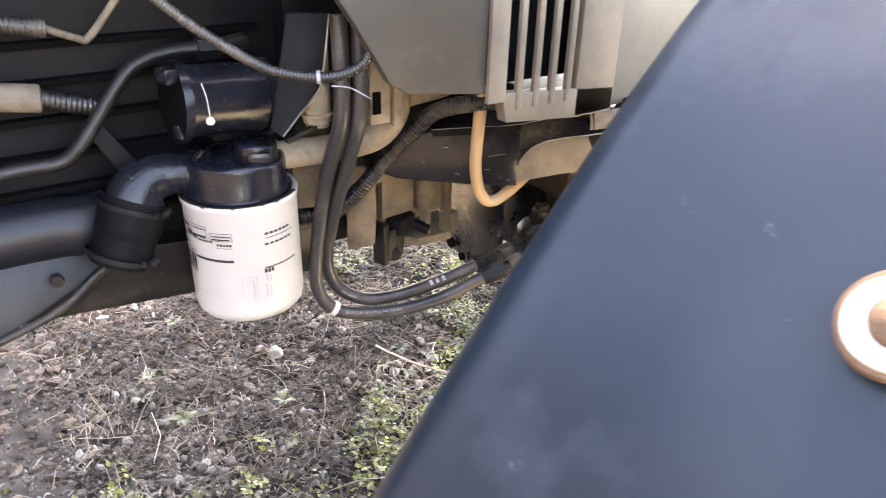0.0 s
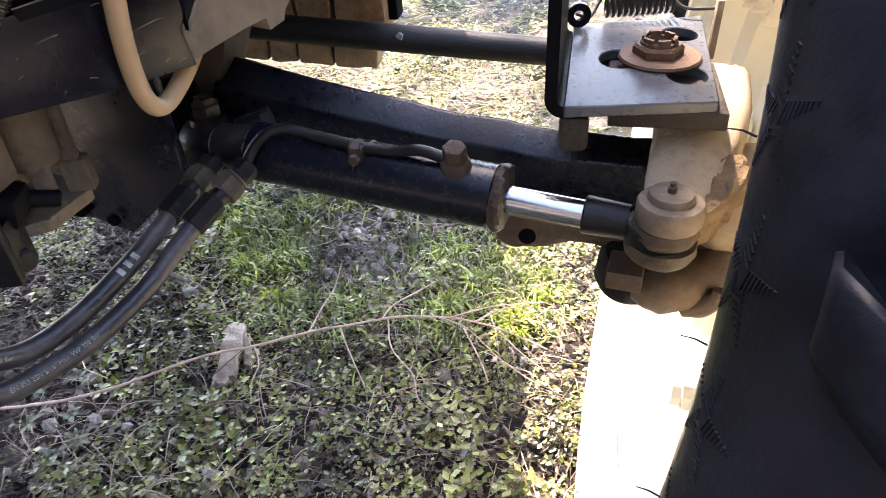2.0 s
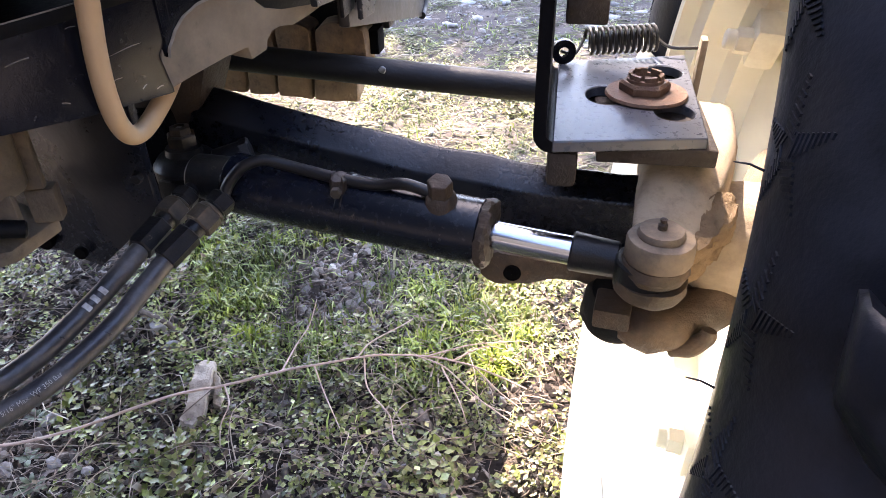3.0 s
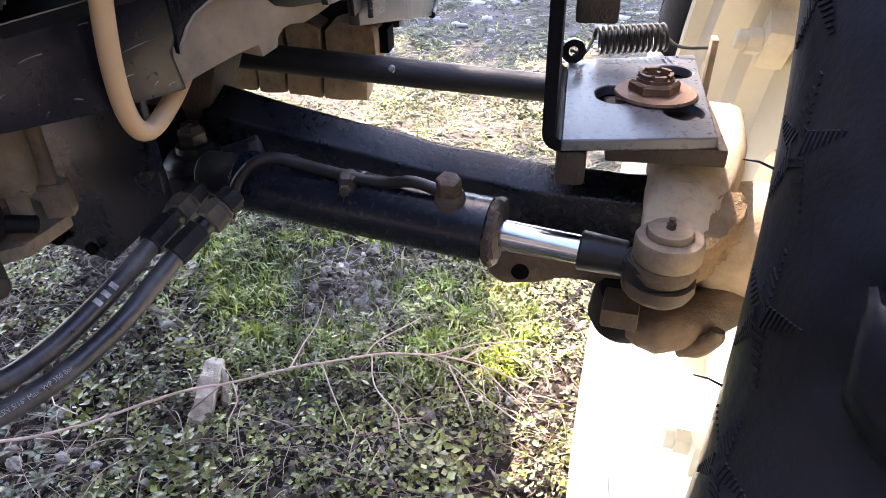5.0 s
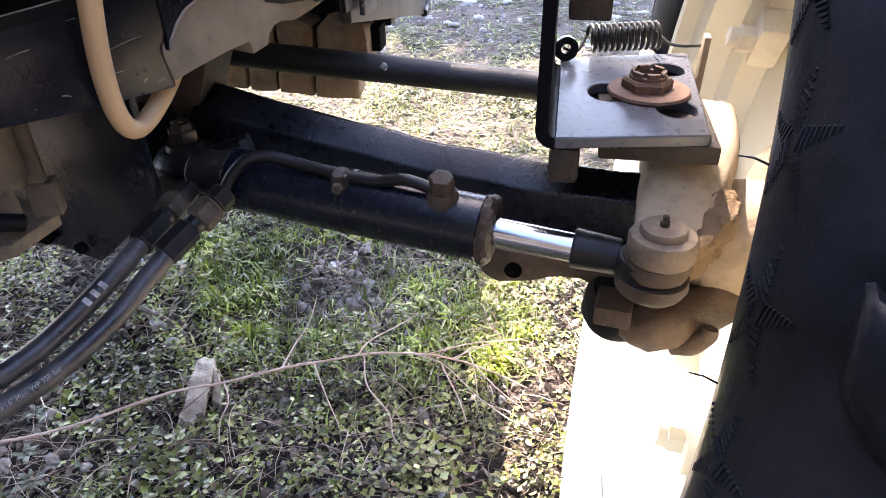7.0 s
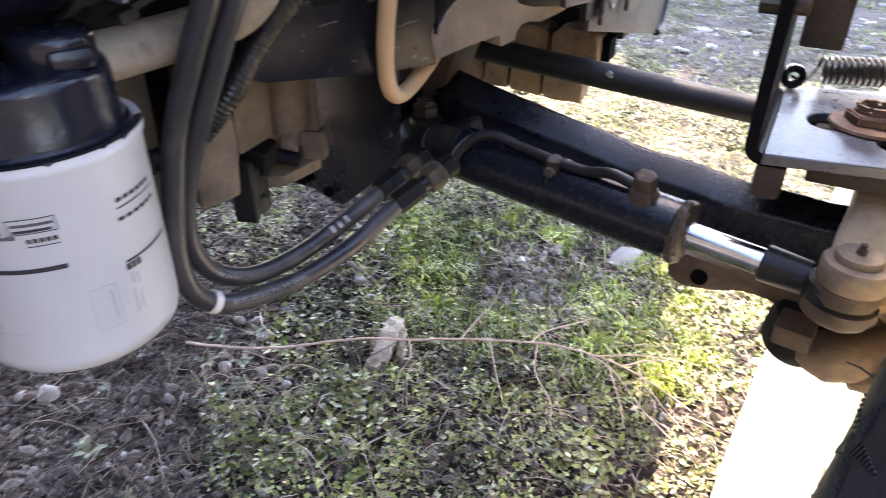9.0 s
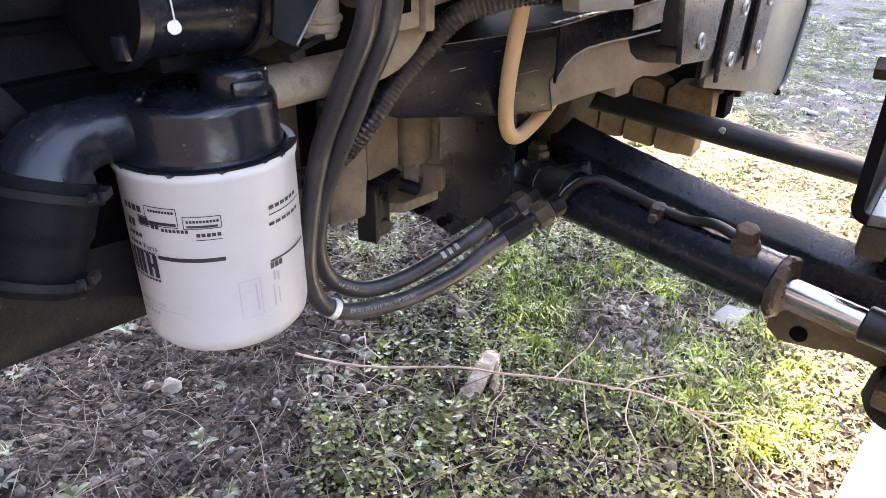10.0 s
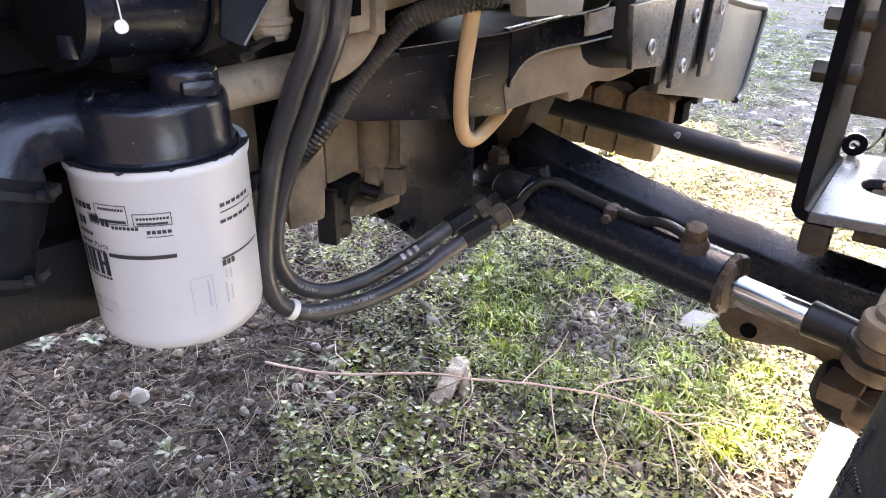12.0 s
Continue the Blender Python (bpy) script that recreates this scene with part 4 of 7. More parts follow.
def left_pipes():
    t = thing("steel_fuel_pipe", (-0.6, 0.1, 0.70), "thin black bent steel pipe along the engine", "pipe")
    part("pipe", tube([(-0.63, -0.10, 0.655), (-0.628, 0.010, 0.670), (-0.626, 0.056, 0.672), (-0.624, 0.074, 0.684), (-0.626, 0.092, 0.704), (-0.628, 0.120, 0.738), (-0.630, 0.140, 0.753), (-0.630, 0.170, 0.760), (-0.628, 0.205, 0.760)], 0.0068, 12), M_BLACK_DUSTY, t)
    part("union_nut", hexa((-0.629, 0.193, 0.760), (-0.628, 0.212, 0.760), 0.019), M_BLACK_DUSTY, t)
    part("end", cyl((-0.628, 0.210, 0.760), (-0.640, 0.245, 0.762), 0.008), M_BLACK_DUSTY, t)
    t = thing("brace_strap", (-0.63, 0.1, 0.66), "dark flat steel brace running to the engine", "brace")
    part("strap", prism([(-0.632, 0.080, 0.702), (-0.632, 0.094, 0.708), (-0.630, 0.128, 0.650), (-0.630, 0.112, 0.640)], (-0.006, 0, 0), (0, 0, 0), 0.001), M_ENGINE, t)
    part("bolt", hexa((-0.632, 0.090, 0.701), (-0.626, 0.090, 0.701), 0.010), M_ZINC, t)
    t = thing("cable_sleeve", (-0.65, 0.03, 0.72), "grey ribbed sleeve on a cable end", "cable")
    part("sleeve", corrugated([(-0.646, 0.052, 0.728), (-0.644, 0.078, 0.720), (-0.644, 0.100, 0.714)], 0.009), M_CORR, t)
    part("ferrule", cyl((-0.650, -0.02, 0.738), (-0.646, 0.056, 0.727), 0.0125), M_CAST, t)
    t = thing("upper_cable", (-0.64, 0.06, 0.77), "ribbed cable with bent steel end above the engine", "cable")
    part("cable", corrugated([(-0.65, -0.02, 0.800), (-0.642, 0.039, 0.792), (-0.640, 0.071, 0.787)], 0.008), M_CORR, t)
    part("end", tube([(-0.641, 0.068, 0.788), (-0.640, 0.094, 0.777), (-0.640, 0.104, 0.777), (-0.640, 0.132, 0.808)], 0.0035, 10), M_CAST, t)
    t = thing("lower_pan", (-0.6, 0.0, 0.50), "shiny black lower cover beside the sump", "cover")
    part("cover", prism([(-0.60, -0.35, 0.475), (-0.612, -0.022, 0.518), (-0.622, 0.075, 0.560), (-0.645, 0.075, 0.60), (-0.645, -0.35, 0.60)], (-0.05, 0, 0), (0, 0, 0), 0.006), M_MATT, t)
    part("lower_lip", tube([(-0.598, -0.35, 0.476), (-0.610, -0.022, 0.519), (-0.620, 0.073, 0.561)], 0.004, 10), M_BLACK_DUSTY, t)
    for y, z in ((-0.06, 0.535), (0.03, 0.563)):
        part("cover_bolt", hexa((-0.621, y, z), (-0.611, y, z), 0.011), M_BLACK_DUSTY, t)
    t = thing("side_casting", (-0.65, 0.02, 0.60), "long black rounded casting low on the engine", "casting")
    part("body", tube([(-0.66, -0.35, 0.598), (-0.652, 0.000, 0.602), (-0.650, 0.070, 0.598), (-0.665, 0.12, 0.596)], 0.030, 20), M_MATT, t)
    part("joint_flange", lathe([(0.0295, 0), (0.0345, 0.001), (0.0345, 0.008), (0.0295, 0.009)], along((-0.653, -0.03, 0.602), (-0.652, 0.0, 0.602))[0], 32, True), M_MATT, t)
    for z in (0.628, 0.578):
        part("flange_bolt", hexa((-0.630, -0.034, z), (-0.630, -0.018, z), 0.009), M_BLACK_DUSTY, t)


def corrugated(pts, r, pitch=0.0042):
    path = spline(pts, 40)
    length = [0.0]
    for p, q in zip(path, path[1:]):
        length.append(length[-1] + (q - p).length)
    n = int(length[-1] / pitch * 4)
    out, rad, k = [], [], 0
    for i in range(n + 1):
        s = length[-1] * i / n
        while k < len(path) - 2 and length[k + 1] < s:
            k += 1
        f = (s - length[k]) / max(1e-9, length[k + 1] - length[k])
        out.append(path[k].lerp(path[k + 1], min(1, f)))
        rad.append(r * (1.0 if i % 4 < 2 else 0.91))
    return sweep(out, rad, 14)


left_pipes()


def conduit():
    t = thing("corrugated_conduit", (-0.6, 0.4, 0.6), "black corrugated cable conduit looping behind the hoses", "conduit")
    part("conduit", corrugated([(-0.640, 0.275, 0.558), (-0.617, 0.300, 0.566), (-0.606, 0.325, 0.572), (-0.582, 0.346, 0.606), (-0.570, 0.371, 0.640), (-0.553, 0.396, 0.671), (-0.536, 0.409, 0.691), (-0.508, 0.430, 0.703), (-0.485, 0.455, 0.708)], 0.0094, 0.0040), M_CORR, t)
    t = thing("wiring_conduit", (-0.5, 0.25, 0.75), "thin corrugated wiring conduit tied to the hoses", "conduit")
    part("conduit", corrugated([(-0.545, 0.14, 0.82), (-0.527, 0.170, 0.793), (-0.505, 0.207, 0.767), (-0.493, 0.227, 0.760), (-0.476, 0.254, 0.758), (-0.463, 0.276, 0.766), (-0.459, 0.288, 0.782), (-0.462, 0.30, 0.81)], 0.0048, 0.0030), M_CORR, t)
    part("cable_tie", lathe([(0.0050, -0.0015), (0.0058, -0.0015), (0.0058, 0.0015), (0.0050, 0.0015)], along((-0.480, 0.248, 0.758), (-0.474, 0.258, 0.7585))[0], 16, True), M_TIE_GREY, t, "grey cable tie")
    part("tie_tail", tube([(-0.474, 0.256, 0.751), (-0.470, 0.272, 0.748), (-0.462, 0.288, 0.738)], 0.0007, 6), M_TIE_GREY, t)


conduit()

HOSE_A = [(-0.520, 0.310, 0.80), (-0.515, 0.305, 0.714), (-0.542, 0.306, 0.655), (-0.582, 0.306, 0.581), (-0.599, 0.303, 0.529), (-0.603, 0.306, 0.494), (-0.600, 0.321, 0.466), (-0.591, 0.348, 0.450), (-0.578, 0.382, 0.450), (-0.567, 0.421, 0.457), (-0.557, 0.460, 0.467), (-0.550, 0.499, 0.4775)]
HOSE_B = [(-0.522, 0.290, 0.80), (-0.518, 0.288, 0.715), (-0.546, 0.288, 0.657), (-0.576, 0.290, 0.601), (-0.592, 0.287, 0.536), (-0.594, 0.284, 0.496), (-0.591, 0.290, 0.468), (-0.585, 0.307, 0.450), (-0.576, 0.339, 0.440), (-0.563, 0.380, 0.438), (-0.548, 0.428, 0.446), (-0.537, 0.465, 0.460), (-0.525, 0.494, 0.474)]


def wrapped_text(words, path, start, size, r, toward):
    """Lettering laid on a hose along its path, from start metres on."""
    cu = bpy.data.curves.new("lettering", "FONT")
    cu.body, cu.size, cu.resolution_u = words, size, 2
    ob = bpy.data.objects.new("lettering", cu)
    scene.collection.objects.link(ob)
    me = bpy.data.meshes.new_from_object(ob.evaluated_get(bpy.context.evaluated_depsgraph_get()))
    bpy.data.objects.remove(ob)
    length = [0.0]
    for p, q in zip(path, path[1:]):
        length.append(length[-1] + (q - p).length)
    toward = Vector(toward)
    bm = bmesh.new()
    bm.from_mesh(me)
    bpy.data.meshes.remove(me)
    bmesh.ops.subdivide_edges(bm, edges=[x for x in bm.edges if x.calc_length() > 0.004], cuts=2)
    for v in bm.verts:
        s = start + v.co.x
        k = max(0, min(len(path) - 2, int(np.searchsorted(length, s)) - 1))
        p = path[k].lerp(path[k + 1], (s - length[k]) / (length[k + 1] - length[k]))
        d = (path[k + 1] - path[k]).normalized()
        out = toward - p
        out = (out - d * out.dot(d)).normalized()
        side = out.cross(d)
        a = (v.co.y - size * 0.35) / r
        v.co = p + (out * math.cos(a) + side * math.sin(a)) * (r + 0.0003)
    return bm


def hydraulic_hose(pts, coupling_end, label, words, bands):
    t = thing("hydraulic_hose", pts[0], label, "hose", "hydraulic hoses")
    path = spline(pts, 10)
    total = sum((q - p).length for p, q in zip(path, path[1:]))
    r = 0.0078
    h = part("hose", sweep(path, r, 20), M_HOSE, t)
    toward = (-0.26, 0.0, 0.80)
    if words:
        part("lettering", wrapped_text(words, path, total - 0.198, 0.0048, r, toward), M_HOSE_PRINT, h, "pale printed lettering")
    for s0, s1 in bands:
        k = [p for p, s in zip(path, np.cumsum([0] + [(q - p).length for p, q in zip(path, path[1:])])) if total - s0 <= s <= total - s1]
        bm = bmesh.new()
        prev = None
        for i, p in enumerate(k):
            d = (k[min(i + 1, len(k) - 1)] - k[max(i - 1, 0)]).normalized()
            out = Vector(toward) - p
            out = (out - d * out.dot(d)).normalized()
            side = out.cross(d)
            row = [bm.verts.new(p + (out * math.cos(a) + side * math.sin(a)) * (r + 0.0004)) for a in (-0.35, 0.1, 0.5)]
            if prev:
                for q in range(2):
                    bm.faces.new([prev[q], prev[q + 1], row[q + 1], row[q]])
            prev = row
        if len(k) > 1:
            part("paint_mark", bm, M_HOSE_MARK, h, "pale paint mark")
    end = Vector(pts[-1])
    d = (Vector(coupling_end) - end).normalized()
    part("crimp_sleeve", join(hexa(end - d * 0.014, end + d * 0.016, 0.0188), cyl(end + d * 0.014, end + d * 0.026, 0.0085, seg=16)), M_BLACK_DUSTY, t, "crimped steel sleeve")
    part("swivel_nut", join(hexa(end + d * 0.023, end + d * 0.039, 0.0220), cyl(end + d * 0.038, end + d * 0.042, 0.0115)), M_NUT, t, "worn dark hexagon nut")
    part("union", join(hexa(end + d * 0.044, end + d * 0.056, 0.0195), cyl(end + d * 0.042, end + d * 0.058, 0.0095)), M_BLACK_DUSTY, t)
    part("stem", cyl(end + d * 0.05, coupling_end, 0.0075), M_BLACK_DUSTY, t)
    return t, path


ta, pa = hydraulic_hose(HOSE_A, (-0.538, 0.575, 0.492), "black hydraulic hose with three pale marks", "WP 350 Bar", [(0.082, 0.074), (0.072, 0.064), (0.062, 0.054)])
tb, pb = hydraulic_hose(HOSE_B, (-0.502, 0.540, 0.494), "black hydraulic hose with printed rating and white tie", "EN 853 2SN 5/16\" Max. WP 350 Bar", [])
part("tie_band", lathe([(0.0079, -0.003), (0.0093, -0.003), (0.0093, 0.003), (0.0079, 0.003)], along((-0.5865, 0.302, 0.4545), (-0.583, 0.311, 0.4475))[0], 20, True), M_TIE, tb, "white tie band")


def beige_hose():
    t = thing("beige_drain_hose", (-0.53, 0.47, 0.57), "beige rubber hose hanging in a loop", "hose")
    part("hose", tube([(-0.497, 0.437, 0.80), (-0.497, 0.440, 0.745), (-0.501, 0.441, 0.700), (-0.513, 0.447, 0.640), (-0.521, 0.458, 0.602), (-0.525, 0.472, 0.580), (-0.524, 0.486, 0.5745), (-0.518, 0.501, 0.584), (-0.512, 0.518, 0.600), (-0.51, 0.54, 0.62)], 0.0068, 18), M_BEIGE, t)


beige_hose()

# ---- front axle ----
def axle():
    t = thing("front_axle", (-0.5, 0.66, 0.45), "black cast front axle beam under the frame", "axle")
    secs = []
    for x, y, zt, hgt, dep in ((-0.95, 0.66, 0.590, 0.12, 0.10), (-0.62, 0.645, 0.566, 0.105, 0.09), (-0.54, 0.636, 0.546, 0.095, 0.085), (-0.45, 0.636, 0.524, 0.09, 0.085), (-0.36, 0.632, 0.508, 0.09, 0.085), (-0.27, 0.616, 0.502, 0.095, 0.085), (-0.18, 0.61, 0.498, 0.10, 0.085), (-0.138, 0.607, 0.500, 0.105, 0.085)):
        secs.append([(x, y, zt - 0.026), (x, y + 0.002, zt - hgt), (x, y + dep, zt - hgt), (x, y + dep, zt - 0.045), (x, y + 0.050, zt - 0.020), (x, y + 0.026, zt - 0.008)])
    beam = loft(secs, 0.003)
    bmesh.ops.subdivide_edges(beam, edges=[e for e in beam.edges if e.calc_length() > 0.03], cuts=3, use_grid_fill=True)
    part("beam", rough_up(rough_up(beam, 0.0022, 18), 0.0006, 90), M_BEAM, t)
    part("pivot_bracket", loft([[(-0.66, 0.64, 0.48), (-0.58, 0.645, 0.49), (-0.58, 0.70, 0.49), (-0.66, 0.70, 0.48)], [(-0.64, 0.62, 0.60), (-0.535, 0.63, 0.598), (-0.535, 0.70, 0.598), (-0.64, 0.70, 0.60)]], 0.006), M_RUST_DARK, t)
    part("lower_arm", rough_up(loft([[(-0.296, 0.575, 0.434), (-0.296, 0.575, 0.412), (-0.296, 0.60, 0.412), (-0.296, 0.60, 0.434)], [(-0.280, 0.572, 0.440), (-0.280, 0.572, 0.404), (-0.280, 0.62, 0.404), (-0.280, 0.62, 0.440)], [(-0.250, 0.572, 0.437), (-0.250, 0.572, 0.407), (-0.250, 0.63, 0.406), (-0.250, 0.63, 0.437)],
                                     [(-0.232, 0.575, 0.432), (-0.232, 0.575, 0.413), (-0.232, 0.64, 0.412), (-0.232, 0.64, 0.436)], [(-0.205, 0.582, 0.430), (-0.205, 0.580, 0.408), (-0.205, 0.65, 0.405), (-0.205, 0.65, 0.432)],
                                     [(-0.175, 0.585, 0.430), (-0.175, 0.582, 0.385), (-0.175, 0.66, 0.375), (-0.175, 0.66, 0.43)], [(-0.10, 0.58, 0.435), (-0.10, 0.58, 0.36), (-0.10, 0.68, 0.35), (-0.10, 0.68, 0.43)]], 0.008), 0.0012, 45), M_KNUCKLE_DARK, t, "rusty lower axle arm")
    # flat near-black disc painted for the dark inside the arm's hole
    part("arm_hole_dark", lathe([(0.0001, 0), (0.0075, 0), (0.0078, 0.002), (0.0001, 0.003)], pose(-0.266, 0.5725, 0.4205, 90, 0, 0), 18), M_DARK, t)
    part("lower_pin", join(cyl((-0.158, 0.575, 0.362), (-0.150, 0.60, 0.390), 0.016), box((-0.180, 0.550, 0.4065), (0.030, 0.034, 0.0185), 0.003, (0, 0, -8))), M_RUST_DARK, t)
    return t


axle()


def tie_rod():
    t = thing("tie_rod", (-0.42, 0.77, 0.53), "long black steel tie rod in front of the axle", "rod")
    part("rod", cyl((-0.75, 0.770, 0.547), (-0.20, 0.772, 0.510), 0.0145), M_ROD, t)
    part("paint_chip", rough_up(lathe([(0, 0), (0.004, 0.0002), (0.003, 0.0012), (0, 0.0016)], pose(-0.418, 0.7567, 0.5325, 75, 0, 0), 10), 0.001, 300), M_ZINC, t, "bare metal chip")


tie_rod()


def steering_cylinder():
    t = thing("steering_cylinder", (-0.42, 0.55, 0.45), "black hydraulic steering cylinder with chrome rod", "cylinder")
    a, b = Vector((-0.552, 0.580, 0.494)), Vector((-0.287, 0.541, 0.478))
    d = (b - a).normalized()
    part("barrel", cyl(a.lerp(b, 0.16), b, 0.0265, seg=40, bev=0.004), M_AXLE, t)
    part("barrel_end", cyl(a.lerp(b, 0.02), a.lerp(b, 0.18), 0.019, 0.022, seg=30, bev=0.003), M_BLACK_DUSTY, t)
    gland = join(lathe([(0.012, 0.0), (0.0268, -0.001), (0.0280, 0.002), (0.0284, 0.005), (0.0268, 0.0075), (0.020, 0.009), (0.012, 0.0085)], along(b - d * 0.002, b + d * 0.01)[0], 64, True))
    part("gland", rough_up(rough_up(gland, 0.0018, 160), 0.0012, 330), M_RUST_DARK, t, "muddy rust-flaked end gland")
    rod_end = b + d * 0.072
    part("rod", cyl(b, rod_end, 0.0115, seg=28, bev=0.0005), M_CHROME, t, "polished chrome rod")
    part("rod_eye", join(cyl(rod_end - d * 0.004, rod_end + d * 0.032, 0.0155, 0.014), cyl((-0.165, 0.508, 0.462), (-0.165, 0.508, 0.486), 0.0235)), M_BLACK_DUSTY, t)
    up = Vector((0, -0.25, 0.97)).normalized()
    # port bosses with banjo bolts and the steel line between them
    p2 = a.lerp(b, 0.87)
    part("port", rough_up(join(cyl(p2 + up * 0.020, p2 + up * 0.034, 0.0135, 0.0115, seg=28, bev=0.002), bevel(hexa(p2 + up * 0.032, p2 + up * 0.047, 0.0175), 0.0022)), 0.0007, 160), M_RUST_DARK, t, "dusty brown banjo port")
    b1, b2 = Vector((-0.534, 0.596, 0.497)), Vector((-0.510, 0.606, 0.503))
    part("banjo", join(cyl(b1, b2, 0.0125, seg=20), hexa(b2 - (b2 - b1) * 0.1, b2 + (b2 - b1) * 0.25, 0.024), cyl((-0.538, 0.572, 0.490), (-0.536, 0.596, 0.497), 0.0105)), M_BLACK_DUSTY, t, "black banjo fitting")
    line = [Vector((-0.503, 0.538, 0.493)), Vector((-0.496, 0.543, 0.508)), Vector((-0.483, 0.548, 0.521)), Vector((-0.466, 0.553, 0.5245)), Vector((-0.440, 0.553, 0.519)), Vector((-0.405, 0.549, 0.514)), Vector((-0.375, 0.546, 0.512)), Vector((-0.350, 0.543, 0.516)), p2 + up * 0.030]
    part("feed_line", tube(line, 0.0048, 12), M_BLACK_DUSTY, t)
    m = along(a.lerp(b, 0.56), a.lerp(b, 0.56) + d * 0.006)[0]
    clip = part("line_clip", rough_up(rough_up(box((-0.405, 0.5455, 0.511), (0.013, 0.014, 0.016), 0.004, (10, 0, 8)), 0.0030, 140), 0.0018, 300), M_RUST_DARK, t, "crusty bent line clip")
    part("clip_band", lathe([(0.0266, -0.001), (0.0274, 0), (0.0274, 0.004), (0.0266, 0.005)], m, 40, True), M_AXLE, clip)
    part("clip_screw", hexa((-0.4045, 0.5375, 0.509), (-0.4040, 0.5325, 0.5085), 0.008), M_NUT, clip, "worn dark screw")
    joint = part("ball_joint", lathe([(0, 0), (0.029, 0), (0.030, 0.014), (0.024, 0.022), (0.017, 0.024), (0.016, 0.030), (0, 0.031)], pose(-0.572, 0.612, 0.474), 24), M_BLACK_DUSTY, t, "greasy ball joint")
    part("castle_nut", join(hexa((-0.574, 0.616, 0.502), (-0.574, 0.616, 0.515), 0.024, 0.006), lathe([(0.0055, 0), (0.0105, 0), (0.0098, 0.007), (0.0055, 0.008)], pose(-0.574, 0.616, 0.514), 6, True)), M_NUT, joint, "castle nut")
    part("pin", cyl((-0.574, 0.616, 0.510), (-0.574, 0.616, 0.521), 0.004, seg=12), M_ZINC, joint)
    part("mount_lug", box((-0.560, 0.594, 0.472), (0.05, 0.036, 0.024), 0.006, (0, 0, -10)), M_BLACK_DUSTY, t)
    return t


steering_cylinder()


def knuckle():
    t = thing("steering_knuckle", (-0.14, 0.58, 0.36), "sandy cast steering knuckle with pivot pin", "knuckle")

    def ring(y, x0, x1, z0, z1, tilt=0.0, n=20, sq=0.55):
        """A rounded cross-section in the x-z plane."""
        out = []
        for k in range(n):
            a = 2 * math.pi * k / n
            c, q = math.cos(a), math.sin(a)
            out.append(((x0 + x1) / 2 + (x1 - x0) / 2 * math.copysign(abs(c) ** sq, c), y, (z0 + z1) / 2 + (z1 - z0) / 2 * math.copysign(abs(q) ** sq, q) + tilt * c))
        return out

    arm = loft([ring(0.498, -0.1795, -0.1445, 0.489, 0.500), ring(0.512, -0.1800, -0.1360, 0.488, 0.5035), ring(0.530, -0.1775, -0.1270, 0.484, 0.508), ring(0.552, -0.1740, -0.1150, 0.474, 0.5195),
                ring(0.575, -0.1710, -0.1040, 0.462, 0.530), ring(0.600, -0.1685, -0.0950, 0.452, 0.537), ring(0.640, -0.1640, -0.0860, 0.445, 0.542), ring(0.690, -0.1600, -0.0800, 0.445, 0.540)])
    bmesh.ops.subdivide_edges(arm, edges=arm.edges[:], cuts=1, use_grid_fill=True)
    part("upper_arm", rough_up(rough_up(arm, 0.0022, 30), 0.0007, 130), M_KNUCKLE, t)
    part("upper_eye", rough_up(lathe([(0, 0), (0.0225, 0), (0.0240, 0.003), (0.0240, 0.0165), (0.0228, 0.0185), (0.0165, 0.0192), (0, 0.0192)], pose(-0.1595, 0.505, 0.4885), 40), 0.0004, 90), M_KNUCKLE_TOP, t)
    part("boot", rough_up(lathe([(0, 0), (0.0225, 0), (0.0252, 0.006), (0.0235, 0.013), (0, 0.014)], pose(-0.1610, 0.506, 0.4755), 36), 0.0010, 70), M_KNUCKLE_DARK, t)
    part("lower_eye", rough_up(lathe([(0, 0), (0.0235, 0), (0.0262, 0.004), (0.0258, 0.013), (0, 0.015)], pose(-0.1620, 0.507, 0.4590), 36), 0.0008, 90), M_KNUCKLE_DARK, t)
    pin = part("pin_cap", lathe([(0, 0), (0.0162, 0), (0.0166, 0.003), (0.0152, 0.0058), (0, 0.0062)], pose(-0.1600, 0.506, 0.5070), 36), M_KNUCKLE_TOP, t)
    part("grease_nipple", lathe([(0, 0), (0.0034, 0), (0.0034, 0.004), (0.0019, 0.005), (0.0026, 0.008), (0, 0.009)], pose(-0.1600, 0.506, 0.5130), 12), M_RUST_DARK, pin)
    hm, hn = along((-0.128, 0.612, 0.446), (-0.02, 0.606, 0.442))
    part("housing", rough_up(rough_up(lathe([(0, 0), (0.030, 0), (0.038, 0.006), (0.046, 0.02), (0.050, 0.045), (0.052, 0.08), (0.05, hn), (0, hn)], hm, 36), 0.005, 30), 0.0015, 120), M_KNUCKLE, t)
    crumb = loft([[(-0.140, 0.500, 0.499), (-0.142, 0.508, 0.462), (-0.140, 0.55, 0.455), (-0.140, 0.55, 0.506)], [(-0.124, 0.512, 0.505), (-0.126, 0.518, 0.468), (-0.122, 0.56, 0.455), (-0.120, 0.56, 0.516)], [(-0.106, 0.530, 0.510), (-0.104, 0.538, 0.482), (-0.100, 0.57, 0.462), (-0.100, 0.57, 0.518)]], 0.006)
    bmesh.ops.subdivide_edges(crumb, edges=crumb.edges[:], cuts=3, use_grid_fill=True)
    part("mud_crust", rough_up(rough_up(crumb, 0.007, 45), 0.0035, 160), M_MUD, t, "crumbly dried mud")
